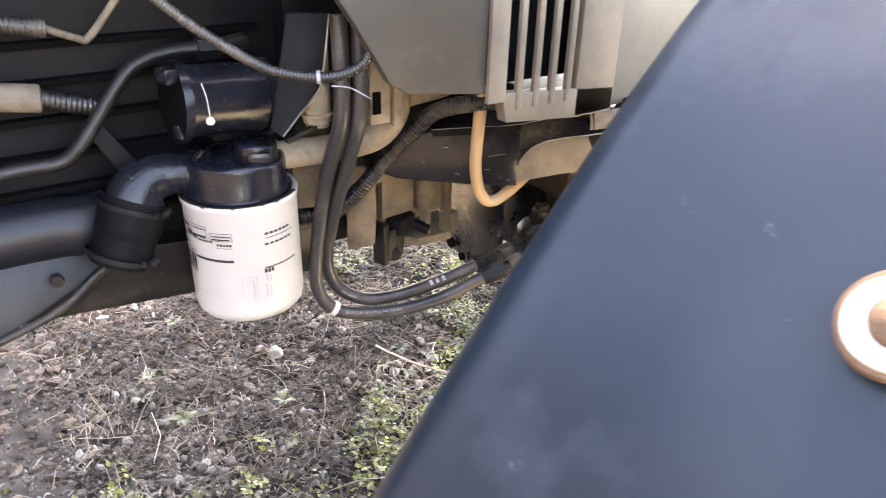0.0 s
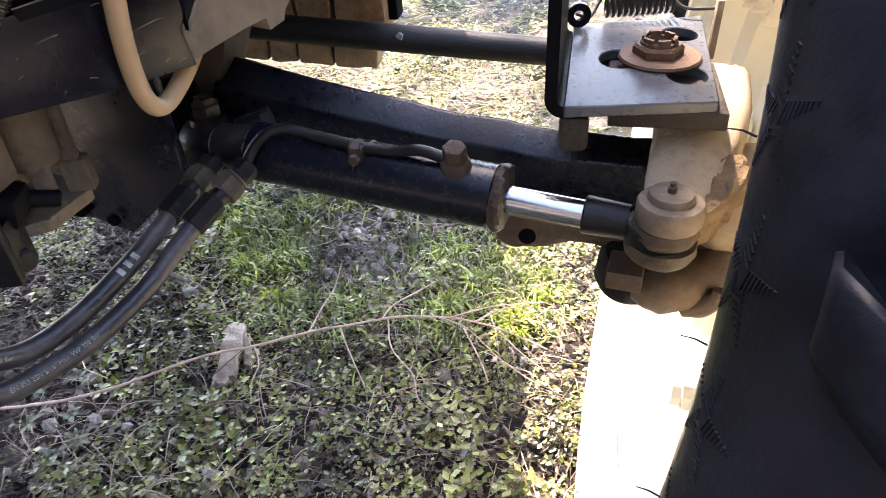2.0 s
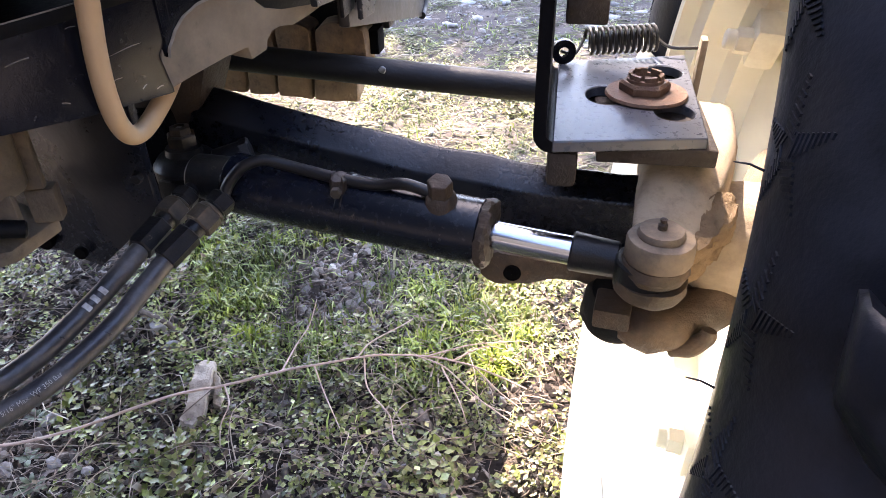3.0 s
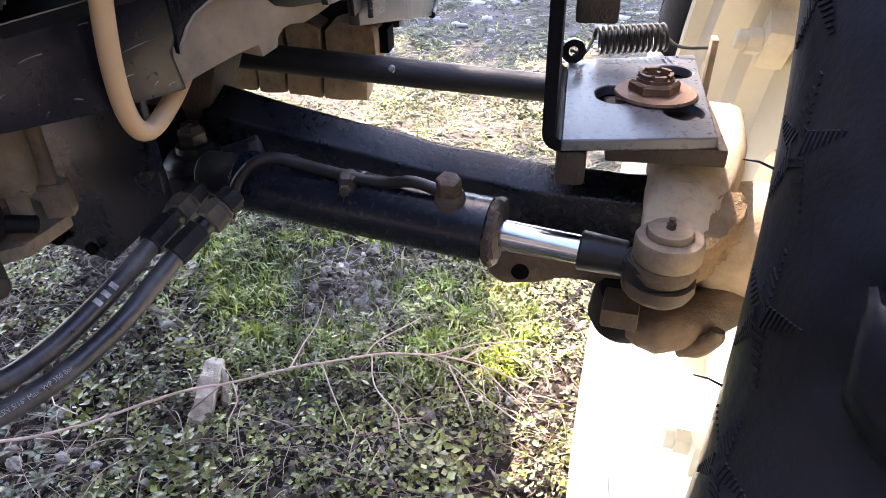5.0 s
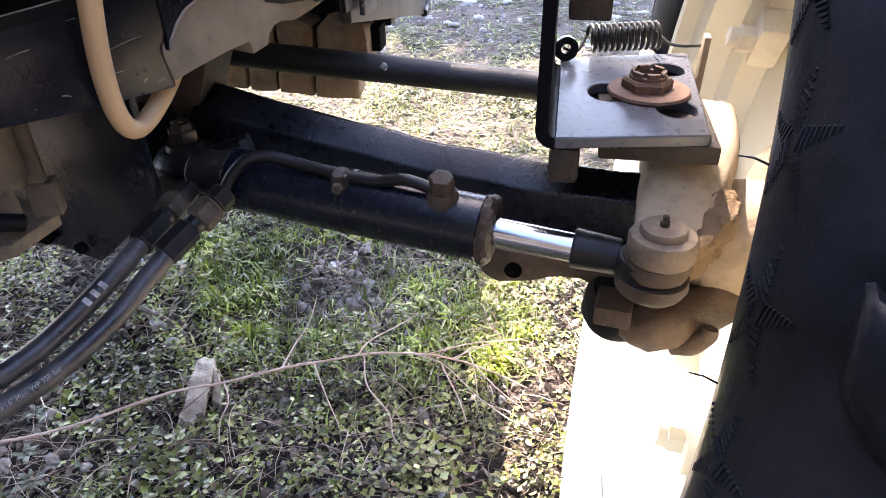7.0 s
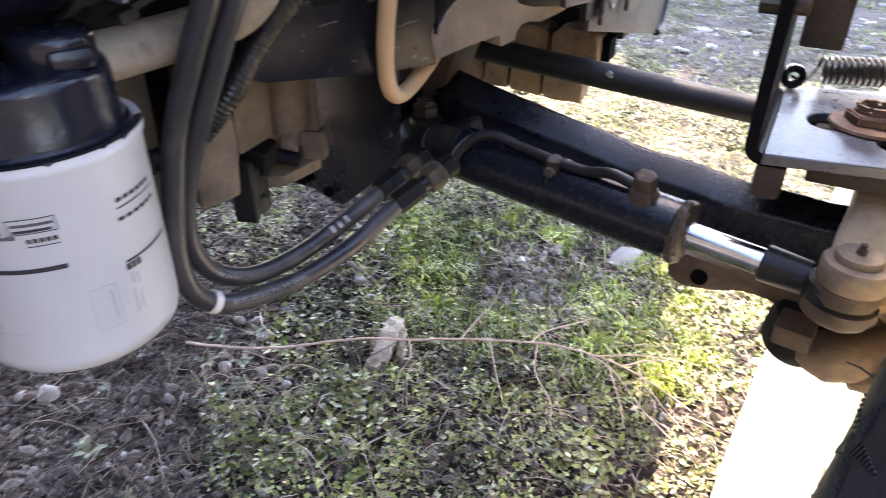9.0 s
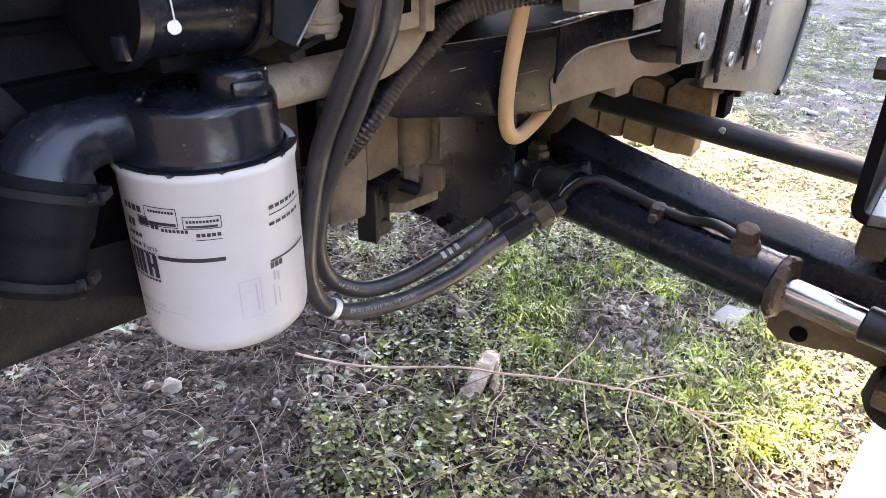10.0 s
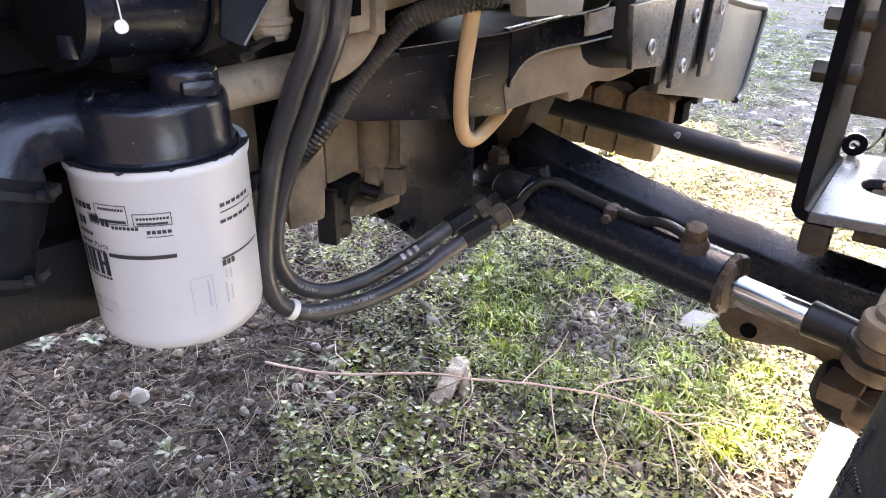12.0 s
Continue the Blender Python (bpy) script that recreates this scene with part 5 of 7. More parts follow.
    # lower casting: a dark socket, a rounded body and a short horn
    part("socket", rough_up(lathe([(0, 0), (0.026, 0), (0.030, 0.006), (0.031, 0.028), (0.026, 0.036), (0, 0.037)], pose(-0.176, 0.576, 0.374, 10, 8, 0), 32), 0.0012, 60), M_ENGINE, t)
    pot = spline([(-0.170, 0.556, 0.390), (-0.156, 0.552, 0.390), (-0.136, 0.553, 0.391), (-0.112, 0.565, 0.396), (-0.085, 0.585, 0.404)], 6)
    part("lower_pot", rough_up(rough_up(sweep(pot, [0.0150 + 0.007 * min(1.0, k / 8) for k in range(len(pot))], 28), 0.003, 40), 0.0008, 140), M_KNUCKLE_LOW, t)
    part("horn", rough_up(sweep(spline([(-0.128, 0.545, 0.378), (-0.116, 0.538, 0.384), (-0.106, 0.535, 0.396), (-0.104, 0.536, 0.404)], 6), [0.010 - 0.004 * k / 18 for k in range(19)], 14), 0.0008, 90), M_KNUCKLE_LOW, t)
    return t


knuckle()


def fender_bracket():
    t = thing("fender_bracket", (-0.19, 0.63, 0.55), "grey steel angle bracket with slotted foot plate", "bracket")
    # foot plate with a round washer over three slots
    outline = [(-0.240, 0.534), (-0.131, 0.553), (-0.124, 0.745), (-0.240, 0.714)]
    bm = bmesh.new()
    holes = [((-0.200, 0.631), 0.016, 0.021), ((-0.149, 0.601), 0.0155, 0.019), ((-0.148, 0.694), 0.016, 0.018)]
    rim = [bm.verts.new((x, y, 0.562)) for x, y in outline]
    edges = [bm.edges.new((rim[i], rim[(i + 1) % 4])) for i in range(4)]
    for (cx, cy), rx, ry in holes:
        ring = [bm.verts.new((cx + rx * math.cos(a), cy + ry * math.sin(a), 0.562)) for a in (2 * math.pi * k / 20 for k in range(20))]
        edges += [bm.edges.new((ring[k], ring[(k + 1) % 20])) for k in range(20)]
    bmesh.ops.triangle_fill(bm, edges=edges, use_beauty=True)
    ext = bmesh.ops.extrude_face_region(bm, geom=list(bm.faces))
    bmesh.ops.translate(bm, verts=[v for v in ext["geom"] if isinstance(v, bmesh.types.BMVert)], vec=(0, 0, -0.009))
    bmesh.ops.recalc_face_normals(bm, faces=bm.faces)
    part("foot_plate", bevel(bm, 0.001, 1, 60), M_STEEL, t)
    prof = [(-0.240, 0.553)] + [(-0.240 - 0.014 * math.sin(a), 0.567 - 0.014 * math.cos(a)) for a in (math.pi / 2 * k / 5 for k in range(1, 6))] + [(-0.254, 0.92), (-0.245, 0.92)] + [(-0.240 - 0.005 * math.sin(a), 0.567 - 0.005 * math.cos(a)) for a in (math.pi / 2 * k / 5 for k in range(5, 0, -1))] + [(-0.240, 0.562)]
    part("upright", prism([(x, 0.534, z) for x, z in prof], (0, 0, 0), (0, 0.16, 0), 0.0), M_SLEEVE, t, "black upright flange")
    part("rib", box((-0.232, 0.548, 0.538), (0.022, 0.022, 0.028), 0.005), M_RUST_DARK, t)
    # near-black plate, added under the slots only to darken them
    part("slot_dark_plate", box((-0.176, 0.646, 0.5495), (0.098, 0.150, 0.0045), 0.001), M_DARK, t)
    part("under_block", box((-0.165, 0.60, 0.547), (0.085, 0.10, 0.014), 0.002), M_RUST_DARK, t)
    w = part("washer", lathe([(0.012, 0), (0.0320, 0), (0.0330, 0.001), (0.0318, 0.0030), (0.012, 0.0045)], pose(-0.168, 0.634, 0.5625), 48, True), M_RUST, t, "rusty round washer")
    nut = join(hexa((-0.170, 0.634, 0.565), (-0.170, 0.634, 0.5745), 0.035, 0.0105), lathe([(0.0108, 0), (0.0148, 0), (0.0146, 0.003), (0.0108, 0.003)], pose(-0.170, 0.634, 0.574), 30, True))
    for k in range(6):
        tooth = lathe([(0.0106, 0.002), (0.0142, 0.002), (0.0138, 0.0066), (0.0108, 0.0066)], Matrix(), 40, True)
        bmesh.ops.delete(tooth, geom=[f for f in tooth.faces if not 6 <= math.degrees(math.atan2(f.calc_center_median().y, f.calc_center_median().x)) % 360 <= 54], context="FACES")
        nut = join(nut, moved(tooth, pose(-0.170, 0.634, 0.574, 0, 0, 60 * k + 12)))
    # near-black disc gives the bore its dark depth
    part("nut_bore", lathe([(0, 0), (0.0104, 0), (0.0104, 0.006), (0.0100, 0.0005), (0, 0.0006)], pose(-0.170, 0.634, 0.5685), 24), M_DARK, w)
    part("nut", nut, M_RUST, w, "rusty castle nut")
    t2 = thing("bracket_post", (-0.235, 0.59, 0.62), "weathered brown steel post bolted to the bracket", "post")
    part("post", box((-0.222, 0.600, 0.78), (0.030, 0.034, 0.30), 0.003), M_RUST_DARK, t2)
    for z in (0.70, 0.66):
        part("bolt", join(hexa((-0.270, 0.585, z), (-0.254, 0.585, z), 0.017), cyl((-0.256, 0.585, z), (-0.235, 0.585, z), 0.008)), M_NUT, t2, "worn dark bolt")
    for z in (0.69, 0.73):
        part("washer", cyl((-0.207, 0.600, z), (-0.200, 0.600, z), 0.014), M_ZINC, t2)
    return t


fender_bracket()


def return_spring():
    t = thing("return_spring", (-0.2, 0.70, 0.57), "dark coil return spring over the foot plate", "spring")
    a, b = Vector((-0.215, 0.729, 0.5765)), Vector((-0.152, 0.741, 0.5785))
    m, n = along(a, b)
    turns, r = 12, 0.0115
    coil = [m @ Vector((r * math.cos(2 * math.pi * k / 14), r * math.sin(2 * math.pi * k / 14), n * k / (14 * turns))) for k in range(14 * turns + 1)]
    part("coil", sweep(coil, 0.0017, 8), M_SPRING, t)
    part("hook", tube([(-0.238, 0.712, 0.572), (-0.226, 0.720, 0.567), tuple(coil[0])], 0.0015, 8), M_SPRING, t)
    part("hook", tube([tuple(coil[-1]), (-0.140, 0.738, 0.571), (-0.114, 0.737, 0.571)], 0.0015, 8), M_SPRING, t)
    part("eye_lug", lathe([(0.0045, -0.003), (0.011, -0.003), (0.011, 0.003), (0.0045, 0.003)], pose(-0.236, 0.708, 0.573, 90, 0, 10), 20, True), M_BLACK, t)
    part("anchor_pin", box((-0.114, 0.722, 0.558), (0.006, 0.012, 0.056), 0.002, (6, 0, 0)), M_KNUCKLE, t)


return_spring()

# ---- front wheel ----
WHEEL = pose(-0.044, 0.628, 0.440, 0, 5.4, -2.9)  # local x: outward; local y: ahead; local z: up
TR = 0.472


def wheel_lathe(profile, seg, close=False):
    """profile: (r, x) turned round the wheel's own axle."""
    return lathe(profile, WHEEL @ pose(0, 0, 0, 0, 90, 0), seg, close)


def settle(bm):
    """The tyre bulges and flattens where it stands on the ground."""
    inv = WHEEL.inverted()
    for v in bm.verts:
        p = inv @ v.co
        low = max(0.0, (-p.z - 0.22) / 0.24)
        p.x += math.copysign(0.008 * min(1, low) * max(0, 1 - abs(math.hypot(p.y, p.z) - 0.38) / 0.16), p.x)
        w = WHEEL @ p
        w.z = max(w.z, 0.001)
        v.co = w
    return bm


def tractor_wheel():
    t = thing("tractor_wheel", (-0.044, 0.628, 0.0), "black lugged tyre on a cream painted steel rim", "wheel")
    prof = [(0.292, -0.080), (0.300, -0.092), (0.318, -0.1045), (0.338, -0.1125), (0.352, -0.1150), (0.368, -0.115), (0.392, -0.108), (0.412, -0.097), (0.428, -0.083), (0.438, -0.06), (0.442, 0.0),
            (0.438, 0.06), (0.428, 0.083), (0.412, 0.097), (0.368, 0.115), (0.318, 0.108), (0.292, 0.085), (0.285, 0.06), (0.285, -0.06)]
    tyre = part("tyre", settle(wheel_lathe(prof, 160, True)), M_TYRE, t)
    # one lug of the tread, shared by all
    stations = [(0.006, 0.446, 0.464, 0.00), (-0.035, 0.443, 0.463, 0.055), (-0.065, 0.438, 0.460, 0.11), (-0.088, 0.428, 0.452, 0.16), (-0.100, 0.414, 0.430, 0.19)]
    bm = bmesh.new()
    rings = []
    for x, r0, r1, ang in stations:
        hw0, hw1 = 0.052, 0.036
        ring = []
        for a, r, xo in ((ang - hw0, r0 - 0.008, 0.004), (ang - hw1, r1, 0), (ang + hw1, r1, 0), (ang + hw0, r0 - 0.008, 0.004)):
            ring.append(bm.verts.new((x - (0.004 if r == r1 and x < -0.09 else 0) + (xo if x < -0.09 else 0), -r * math.cos(a), r * math.sin(a))))
        rings.append(ring)
    for p, q in zip(rings, rings[1:]):
        for k in range(4):
            j = (k + 1) % 4
            bm.faces.new([p[k], p[j], q[j], q[k]])
    bm.faces.new(rings[0])
    bm.faces.new(rings[-1])
    bmesh.ops.recalc_face_normals(bm, faces=bm.faces)
    bevel(bm, 0.003, 1)
    finish(bm, 50)
    me = bpy.data.meshes.new("tread_lug")
    bm.to_mesh(me)
    bm.free()
    me.materials.append(M_TYRE)
    mirror = Matrix.Diagonal((-1, 1, 1, 1))
    for side in (0, 1):
        for k in range(20):
            ob = new("tread_lug", me)
            ob.parent = tyre
            ob.matrix_basis = WHEEL @ pose(0, 0, 0, (k + 0.5 * side) * 18 + 4) @ (mirror if side else Matrix())
    # sidewall ornaments: stars made of fine ribs, and moulding hairs
    star = bmesh.new()
    for arm in range(5):
        for j in range(8):
            far = 0.005 + 0.0031 * j
            rib = box((0, 0, 0), (0.0009, 0.0115 * (1.05 - far / 0.032), 0.0013), 0.0, (0, 0, 0))
            star = join(star, moved(rib, pose(0, 0, 0, 72 * arm + 15) @ pose(0, 0, far, 28)))
    base = [v.co.copy() for v in star.verts]
    star.verts.index_update()
    quads = [[v.index for v in f.verts] for f in star.faces]
    star.free()
    relief_v, relief_f = [], []
    for k in range(36):
        m = WHEEL @ pose(0, 0, 0, 10 * k + 6) @ pose(-0.1150, -0.369, 0, 0, 0, 4) @ Matrix.Diagonal((1.0, 0.9, 1.0, 1))
        relief_f += [[len(relief_v) + q for q in f] for f in quads]
        for p in base:
            q = WHEEL.inverted() @ (m @ p)
            wall = np.interp(math.hypot(q.y, q.z), [r for r, x in prof[:10]], [x for r, x in prof[:10]])
            relief_v.append(WHEEL @ Vector((wall + 0.0001 + p.x * 2.2, q.y, q.z)))
    relief = bpy.data.meshes.new("sidewall_relief")
    relief.from_pydata(relief_v, [], relief_f)
    relief.materials.append(M_TYRE)
    ob = new("sidewall_relief", relief)
    ob.parent = tyre
    tagged(ob, kind="stuff")
    for k in range(24):
        a0 = radians(15 * k + 3)
        rr = 0.350
        p = Vector((-0.1155, -rr * math.cos(a0), rr * math.sin(a0)))
        q = p + Vector((-0.012, 0.002, 0.001))
        part("rubber_hair", moved(sweep([p, (p + q) / 2 + Vector((0, 0, 0.001)), q], [0.0006, 0.0005, 0.0003], 5), WHEEL), M_TYRE, tyre)
    # a near-white shell paints the sun's glare on the low inner sidewall
    sun_shell = bmesh.new()
    grid = []
    for i in range(71):
        a = radians(-140 + 150 * i / 70)
        edge = 0.004 * noise.noise(Vector((i * 0.31, 2, 0)))
        grid.append([sun_shell.verts.new(Vector((x - 0.0022, r * math.cos(a), r * math.sin(a)))) for r, x in ((0.287, -0.088), (0.301, -0.0995), (0.318, -0.108), (0.332, -0.1115), (0.345, -0.1145), (0.356, -0.115), (0.368, -0.115), (0.380, -0.1115), (0.392, -0.108), (0.402 + edge, -0.1025), (0.410 + edge, -0.098))])
    for p, q in zip(grid, grid[1:]):
        for k in range(len(p) - 1):
            sun_shell.faces.new([p[k], p[k + 1], q[k + 1], q[k]])
    bmesh.ops.recalc_face_normals(sun_shell, faces=sun_shell.faces)
    part("sunlit_shell", settle(moved(sun_shell, WHEEL)), M_SIDEWALL_GLARE, tyre, "white shell painted as sun glare on the sidewall")
    rim_prof = [(0.298, -0.092), (0.300, -0.088), (0.290, -0.082), (0.283, -0.070), (0.268, -0.062), (0.262, -0.03), (0.246, -0.018), (0.246, 0.02), (0.262, 0.03), (0.268, 0.062), (0.283, 0.070), (0.290, 0.082), (0.300, 0.088), (0.298, 0.092),
                (0.286, 0.090), (0.279, 0.074), (0.263, 0.066), (0.257, 0.034), (0.241, 0.022), (0.241, -0.022), (0.257, -0.034), (0.263, -0.066), (0.279, -0.074), (0.286, -0.090)]
    rim = part("rim", wheel_lathe(rim_prof, 120, True), M_RIM, t, "cream painted steel rim")
    part("disc", wheel_lathe([(0.07, 0.030), (0.15, 0.030), (0.19, 0.012), (0.236, 0.004), (0.236, 0.012), (0.19, 0.020), (0.15, 0.038), (0.07, 0.038)], 90, True), M_RIM, t)
    part("hub", wheel_lathe([(0, -0.02), (0.075, -0.02), (0.09, 0.0), (0.09, 0.028), (0.06, 0.05), (0.05, 0.09), (0, 0.092)], 50), M_KNUCKLE, t, "sandy cast hub")
    for k in range(8):
        a0 = radians(45 * k + 14)
        turn = pose(0, 0, 0, -math.degrees(a0))
        lug = part("rim_lug", moved(join(box((-0.012, -0.226, 0), (0.030, 0.036, 0.052), 0.006)), WHEEL @ turn), M_RIM, rim)
        part("wheel_bolt", moved(join(cyl((0.0, -0.220, 0), (-0.052, -0.220, 0), 0.010, seg=16), hexa((-0.026, -0.220, 0), (-0.042, -0.220, 0), 0.024)), WHEEL @ turn), M_RIM, lug)
    return t


tractor_wheel()


def fender():
    t = thing("fender", (-0.02, 0.3, 0.75), "matt black plastic wheel fender with rolled edge", "fender")
    run = spline([(0, 0.030, 0.560), (0, 0.103, 0.660), (0, 0.177, 0.755), (0, 0.250, 0.837), (0, 0.330, 0.910), (0, 0.40, 0.960), (0, 0.46, 0.990)], 8)
    xs = [-0.134, -0.140, -0.145, -0.147, -0.1445, -0.139, -0.133, -0.127, -0.121, -0.112, -0.06, 0.0, 0.06, 0.115, 0.122, 0.122]
    dr = [-0.034, -0.030, -0.020, -0.010, -0.003, 0.0015, 0.0040, 0.0048, 0.0028, 0.0002, 0.0015, 0.0025, 0.0015, 0.001, -0.004, -0.034]
    bm = bmesh.new()
    grid = []
    for i, p in enumerate(run):
        d = (run[min(i + 1, len(run) - 1)] - run[max(i - 1, 0)]).normalized()
        out = Vector((0, -d.z, d.y))
        grid.append([bm.verts.new(Vector((x, p.y, p.z)) + out * q) for x, q in zip(xs, dr)])
    for p, q in zip(grid, grid[1:]):
        for k in range(len(xs) - 1):
            bm.faces.new([p[k], p[k + 1], q[k + 1], q[k]])
    bmesh.ops.recalc_face_normals(bm, faces=bm.faces)
    bmesh.ops.solidify(bm, geom=bm.faces[:], thickness=0.004)
    part("panel", bm, M_FENDER, t)
    d = Vector((0, 0.61, 0.79)).normalized()
    nrm = Vector((0, -d.z, d.y))
    m = Matrix.Translation(Vector((0.000, 0.200, 0.791)) + nrm * 0.004) @ nrm.to_track_quat("Z", "Y").to_matrix().to_4x4()
    part("washer", lathe([(0.006, -0.004), (0.0165, -0.004), (0.0175, 0.0005), (0.0165, 0.0025), (0.0085, 0.003), (0.006, 0.003)], m, 36, True), M_RUST, t, "washer with rusty rim")
    part("washer_face", lathe([(0.0075, 0.0025), (0.0150, 0.0025), (0.0145, 0.004), (0.0085, 0.0042)], m, 36, True), M_TIE, t, "bright worn washer face")
    part("bolt", lathe([(0, 0.002), (0.0075, 0.002), (0.0075, 0.005), (0.005, 0.0065), (0, 0.007)], m, 24), M_RUST, t, "rusty bolt head")
    return t


fender()

# ---- weathered stack behind the axle ----
def weight_lug(x0, x1, z0, z1, y=0.89):
    """A rounded lifting lug: an arched plate with a cast eye."""
    n, cx, w = 9, (x0 + x1) / 2, (x1 - x0) / 2
    arch = [(x0, y - 0.022, z0), (x1, y - 0.022, z0)] + [(cx + w * math.cos(a), y - 0.022, z1 - w * 0.4 + w * 0.4 * math.sin(a)) for a in (math.pi * k / n for k in range(n + 1))]
    bm = prism(arch, (0, 0, 0), (0, 0.044, 0), 0.004)
    bmesh.ops.subdivide_edges(bm, edges=[e for e in bm.edges if e.calc_length() > 0.012], cuts=2, use_grid_fill=True)
    return rough_up(rough_up(bm, 0.0018, 50), 0.0008, 170)


def rusty_stack():
    t = thing("weight_stack", (-0.55, 0.88, 0.46), "row of rusty ochre iron weights under the nose", "weights")
    cuts = [-0.692, -0.658, -0.622, -0.584, -0.537, -0.480]
    for i, (x0, x1) in enumerate(zip(cuts, cuts[1:])):
        bm = box(((x0 + x1) / 2, 0.89, 0.483 - i * 0.0025), (x1 - x0 - 0.003, 0.05, 0.042), 0.005, (0, 4, 6))
        bmesh.ops.subdivide_edges(bm, edges=[e for e in bm.edges if e.calc_length() > 0.012], cuts=3, use_grid_fill=True)
        part("weight", rough_up(rough_up(bm, 0.0018, 50), 0.0008, 170), M_WEIGHT, t)
    for x0, x1, z0, z1 in ((-0.612, -0.580, 0.500, 0.546), (-0.576, -0.534, 0.498, 0.546), (-0.528, -0.466, 0.494, 0.548)):
        part("lug", weight_lug(x0, x1, z0, z1), M_WEIGHT_RUST, t, "orange rusty lug")
    part("hanger", box((-0.60, 0.945, 0.57), (0.30, 0.03, 0.09), 0.004), M_BLACK_DUSTY, t)
    # near-black bar between the lugs and the hanger
    part("dark_bar", box((-0.555, 0.905, 0.520), (0.20, 0.03, 0.030), 0.003), M_DARK, t)


rusty_stack()

# ---- small growth and stones on the ground ----
# roots of the fresh clumps: x, y, spread
TUFTS = [(-0.906, 1.172, 0.05), (-0.808, 0.985, 0.04), (-0.756, 1.03, 0.045), (-0.789, 1.172, 0.05), (-0.713, 1.238, 0.05), (-0.687, 1.327, 0.05), (-0.712, 0.908, 0.03), (-0.372, 0.986, 0.04),
         (-0.396, 1.226, 0.045), (-0.323, 1.148, 0.05), (-0.261, 1.008, 0.04), (-0.446, 1.10, 0.035), (-0.309, 0.90, 0.03), (-0.42, 0.93, 0.03), (-0.85, 1.08, 0.035), (-0.60, 1.25, 0.035), (-0.36, 1.06, 0.03)]


def density(x, y):
    """How much grows at a place: bare by the filter, green further in."""
    bare = math.exp(-((x + 1.20) ** 2 / 0.09 + (y - 0.30) ** 2 / 0.16)) + 0.7 * math.exp(-((x + 0.58) ** 2 + (y - 1.06) ** 2) / 0.018) + 0.6 * math.exp(-((x + 1.02) ** 2 + (y - 0.72) ** 2) / 0.012)
    n = 0.5 + 0.9 * noise.noise(Vector((x * 3.1, y * 3.1, 4))) + 0.5 * noise.noise(Vector((x * 9, y * 9, 2)))
    far = max(0.0, min(1.0, (y - 1.6) / 0.9))
    return max(0.0, min(1.0, n + 0.22 - bare * 1.2 - far * 0.35))


def stuff_mesh(name, verts, faces, material, label, category):
    me = bpy.data.meshes.new(name)
    me.from_pydata(verts, [], faces)
    me.polygons.foreach_set("use_smooth", [True] * len(faces))
    me.materials.append(material)
    return tagged(new(name, me), label, category, kind="stuff")


def spot(near=0.75):
    if RNG.random() < near:
        return RNG.uniform(-1.65, -0.12), RNG.uniform(0.0, 1.5)
    return RNG.uniform(-2.3, 0.1), RNG.uniform(-0.2, 3.4)


def leaves(count):
    """Low mounds of small oval leaves, with gaps between."""
    V, F = [], []
    while len(F) < count * 4:
        x, y = spot(0.75) if RNG.random() < 0.82 else (RNG.uniform(-1.4, -0.1), RNG.uniform(1.45, 2.7))
        if RNG.random() > max(0.0, density(x, y) * 1.5 - 0.42 + 0.5 * noise.noise(Vector((x * 22, y * 22, 5))) + 0.6 * noise.noise(Vector((x * 7, y * 7, 8)))):
            continue
        big = 0.85 + 1.2 * max(0.0, noise.noise(Vector((x * 5, y * 5, 9))))
        spread, rise = RNG.uniform(0.006, 0.018), RNG.uniform(0.008, 0.046)
        for _ in range(RNG.integers(5, 22)):
            a, tilt, s = RNG.uniform(0, 6.283), RNG.uniform(-0.3, 0.8), RNG.uniform(0.0048, 0.0120) * big
            d = Vector((math.cos(a) * math.cos(tilt), math.sin(a) * math.cos(tilt), math.sin(tilt)))
            side = Vector((-math.sin(a), math.cos(a), RNG.uniform(-0.35, 0.35)))
            ox, oy = RNG.normal(0, spread), RNG.normal(0, spread)
            dome = math.exp(-(ox * ox + oy * oy) / (2.2 * spread * spread))
            p = Vector((x + ox, y + oy, height(x + ox, y + oy) + 0.002 + rise * dome * RNG.uniform(0.35, 1.0)))
            i = len(V)
            w = RNG.uniform(0.26, 0.48)
            V += [p, p + d * s * 0.55 + side * s * w, p + d * s * 1.2, p + d * s * 0.55 - side * s * w, p + d * s * 0.55 + Vector((0, 0, -s * 0.12))]
            F += [(i, i + 4, i + 1), (i + 1, i + 4, i + 2), (i + 2, i + 4, i + 3), (i + 3, i + 4, i)]
    stuff_mesh("weed_leaves", V, F, M_LEAF, "low green weeds with tiny oval leaves", "weeds")


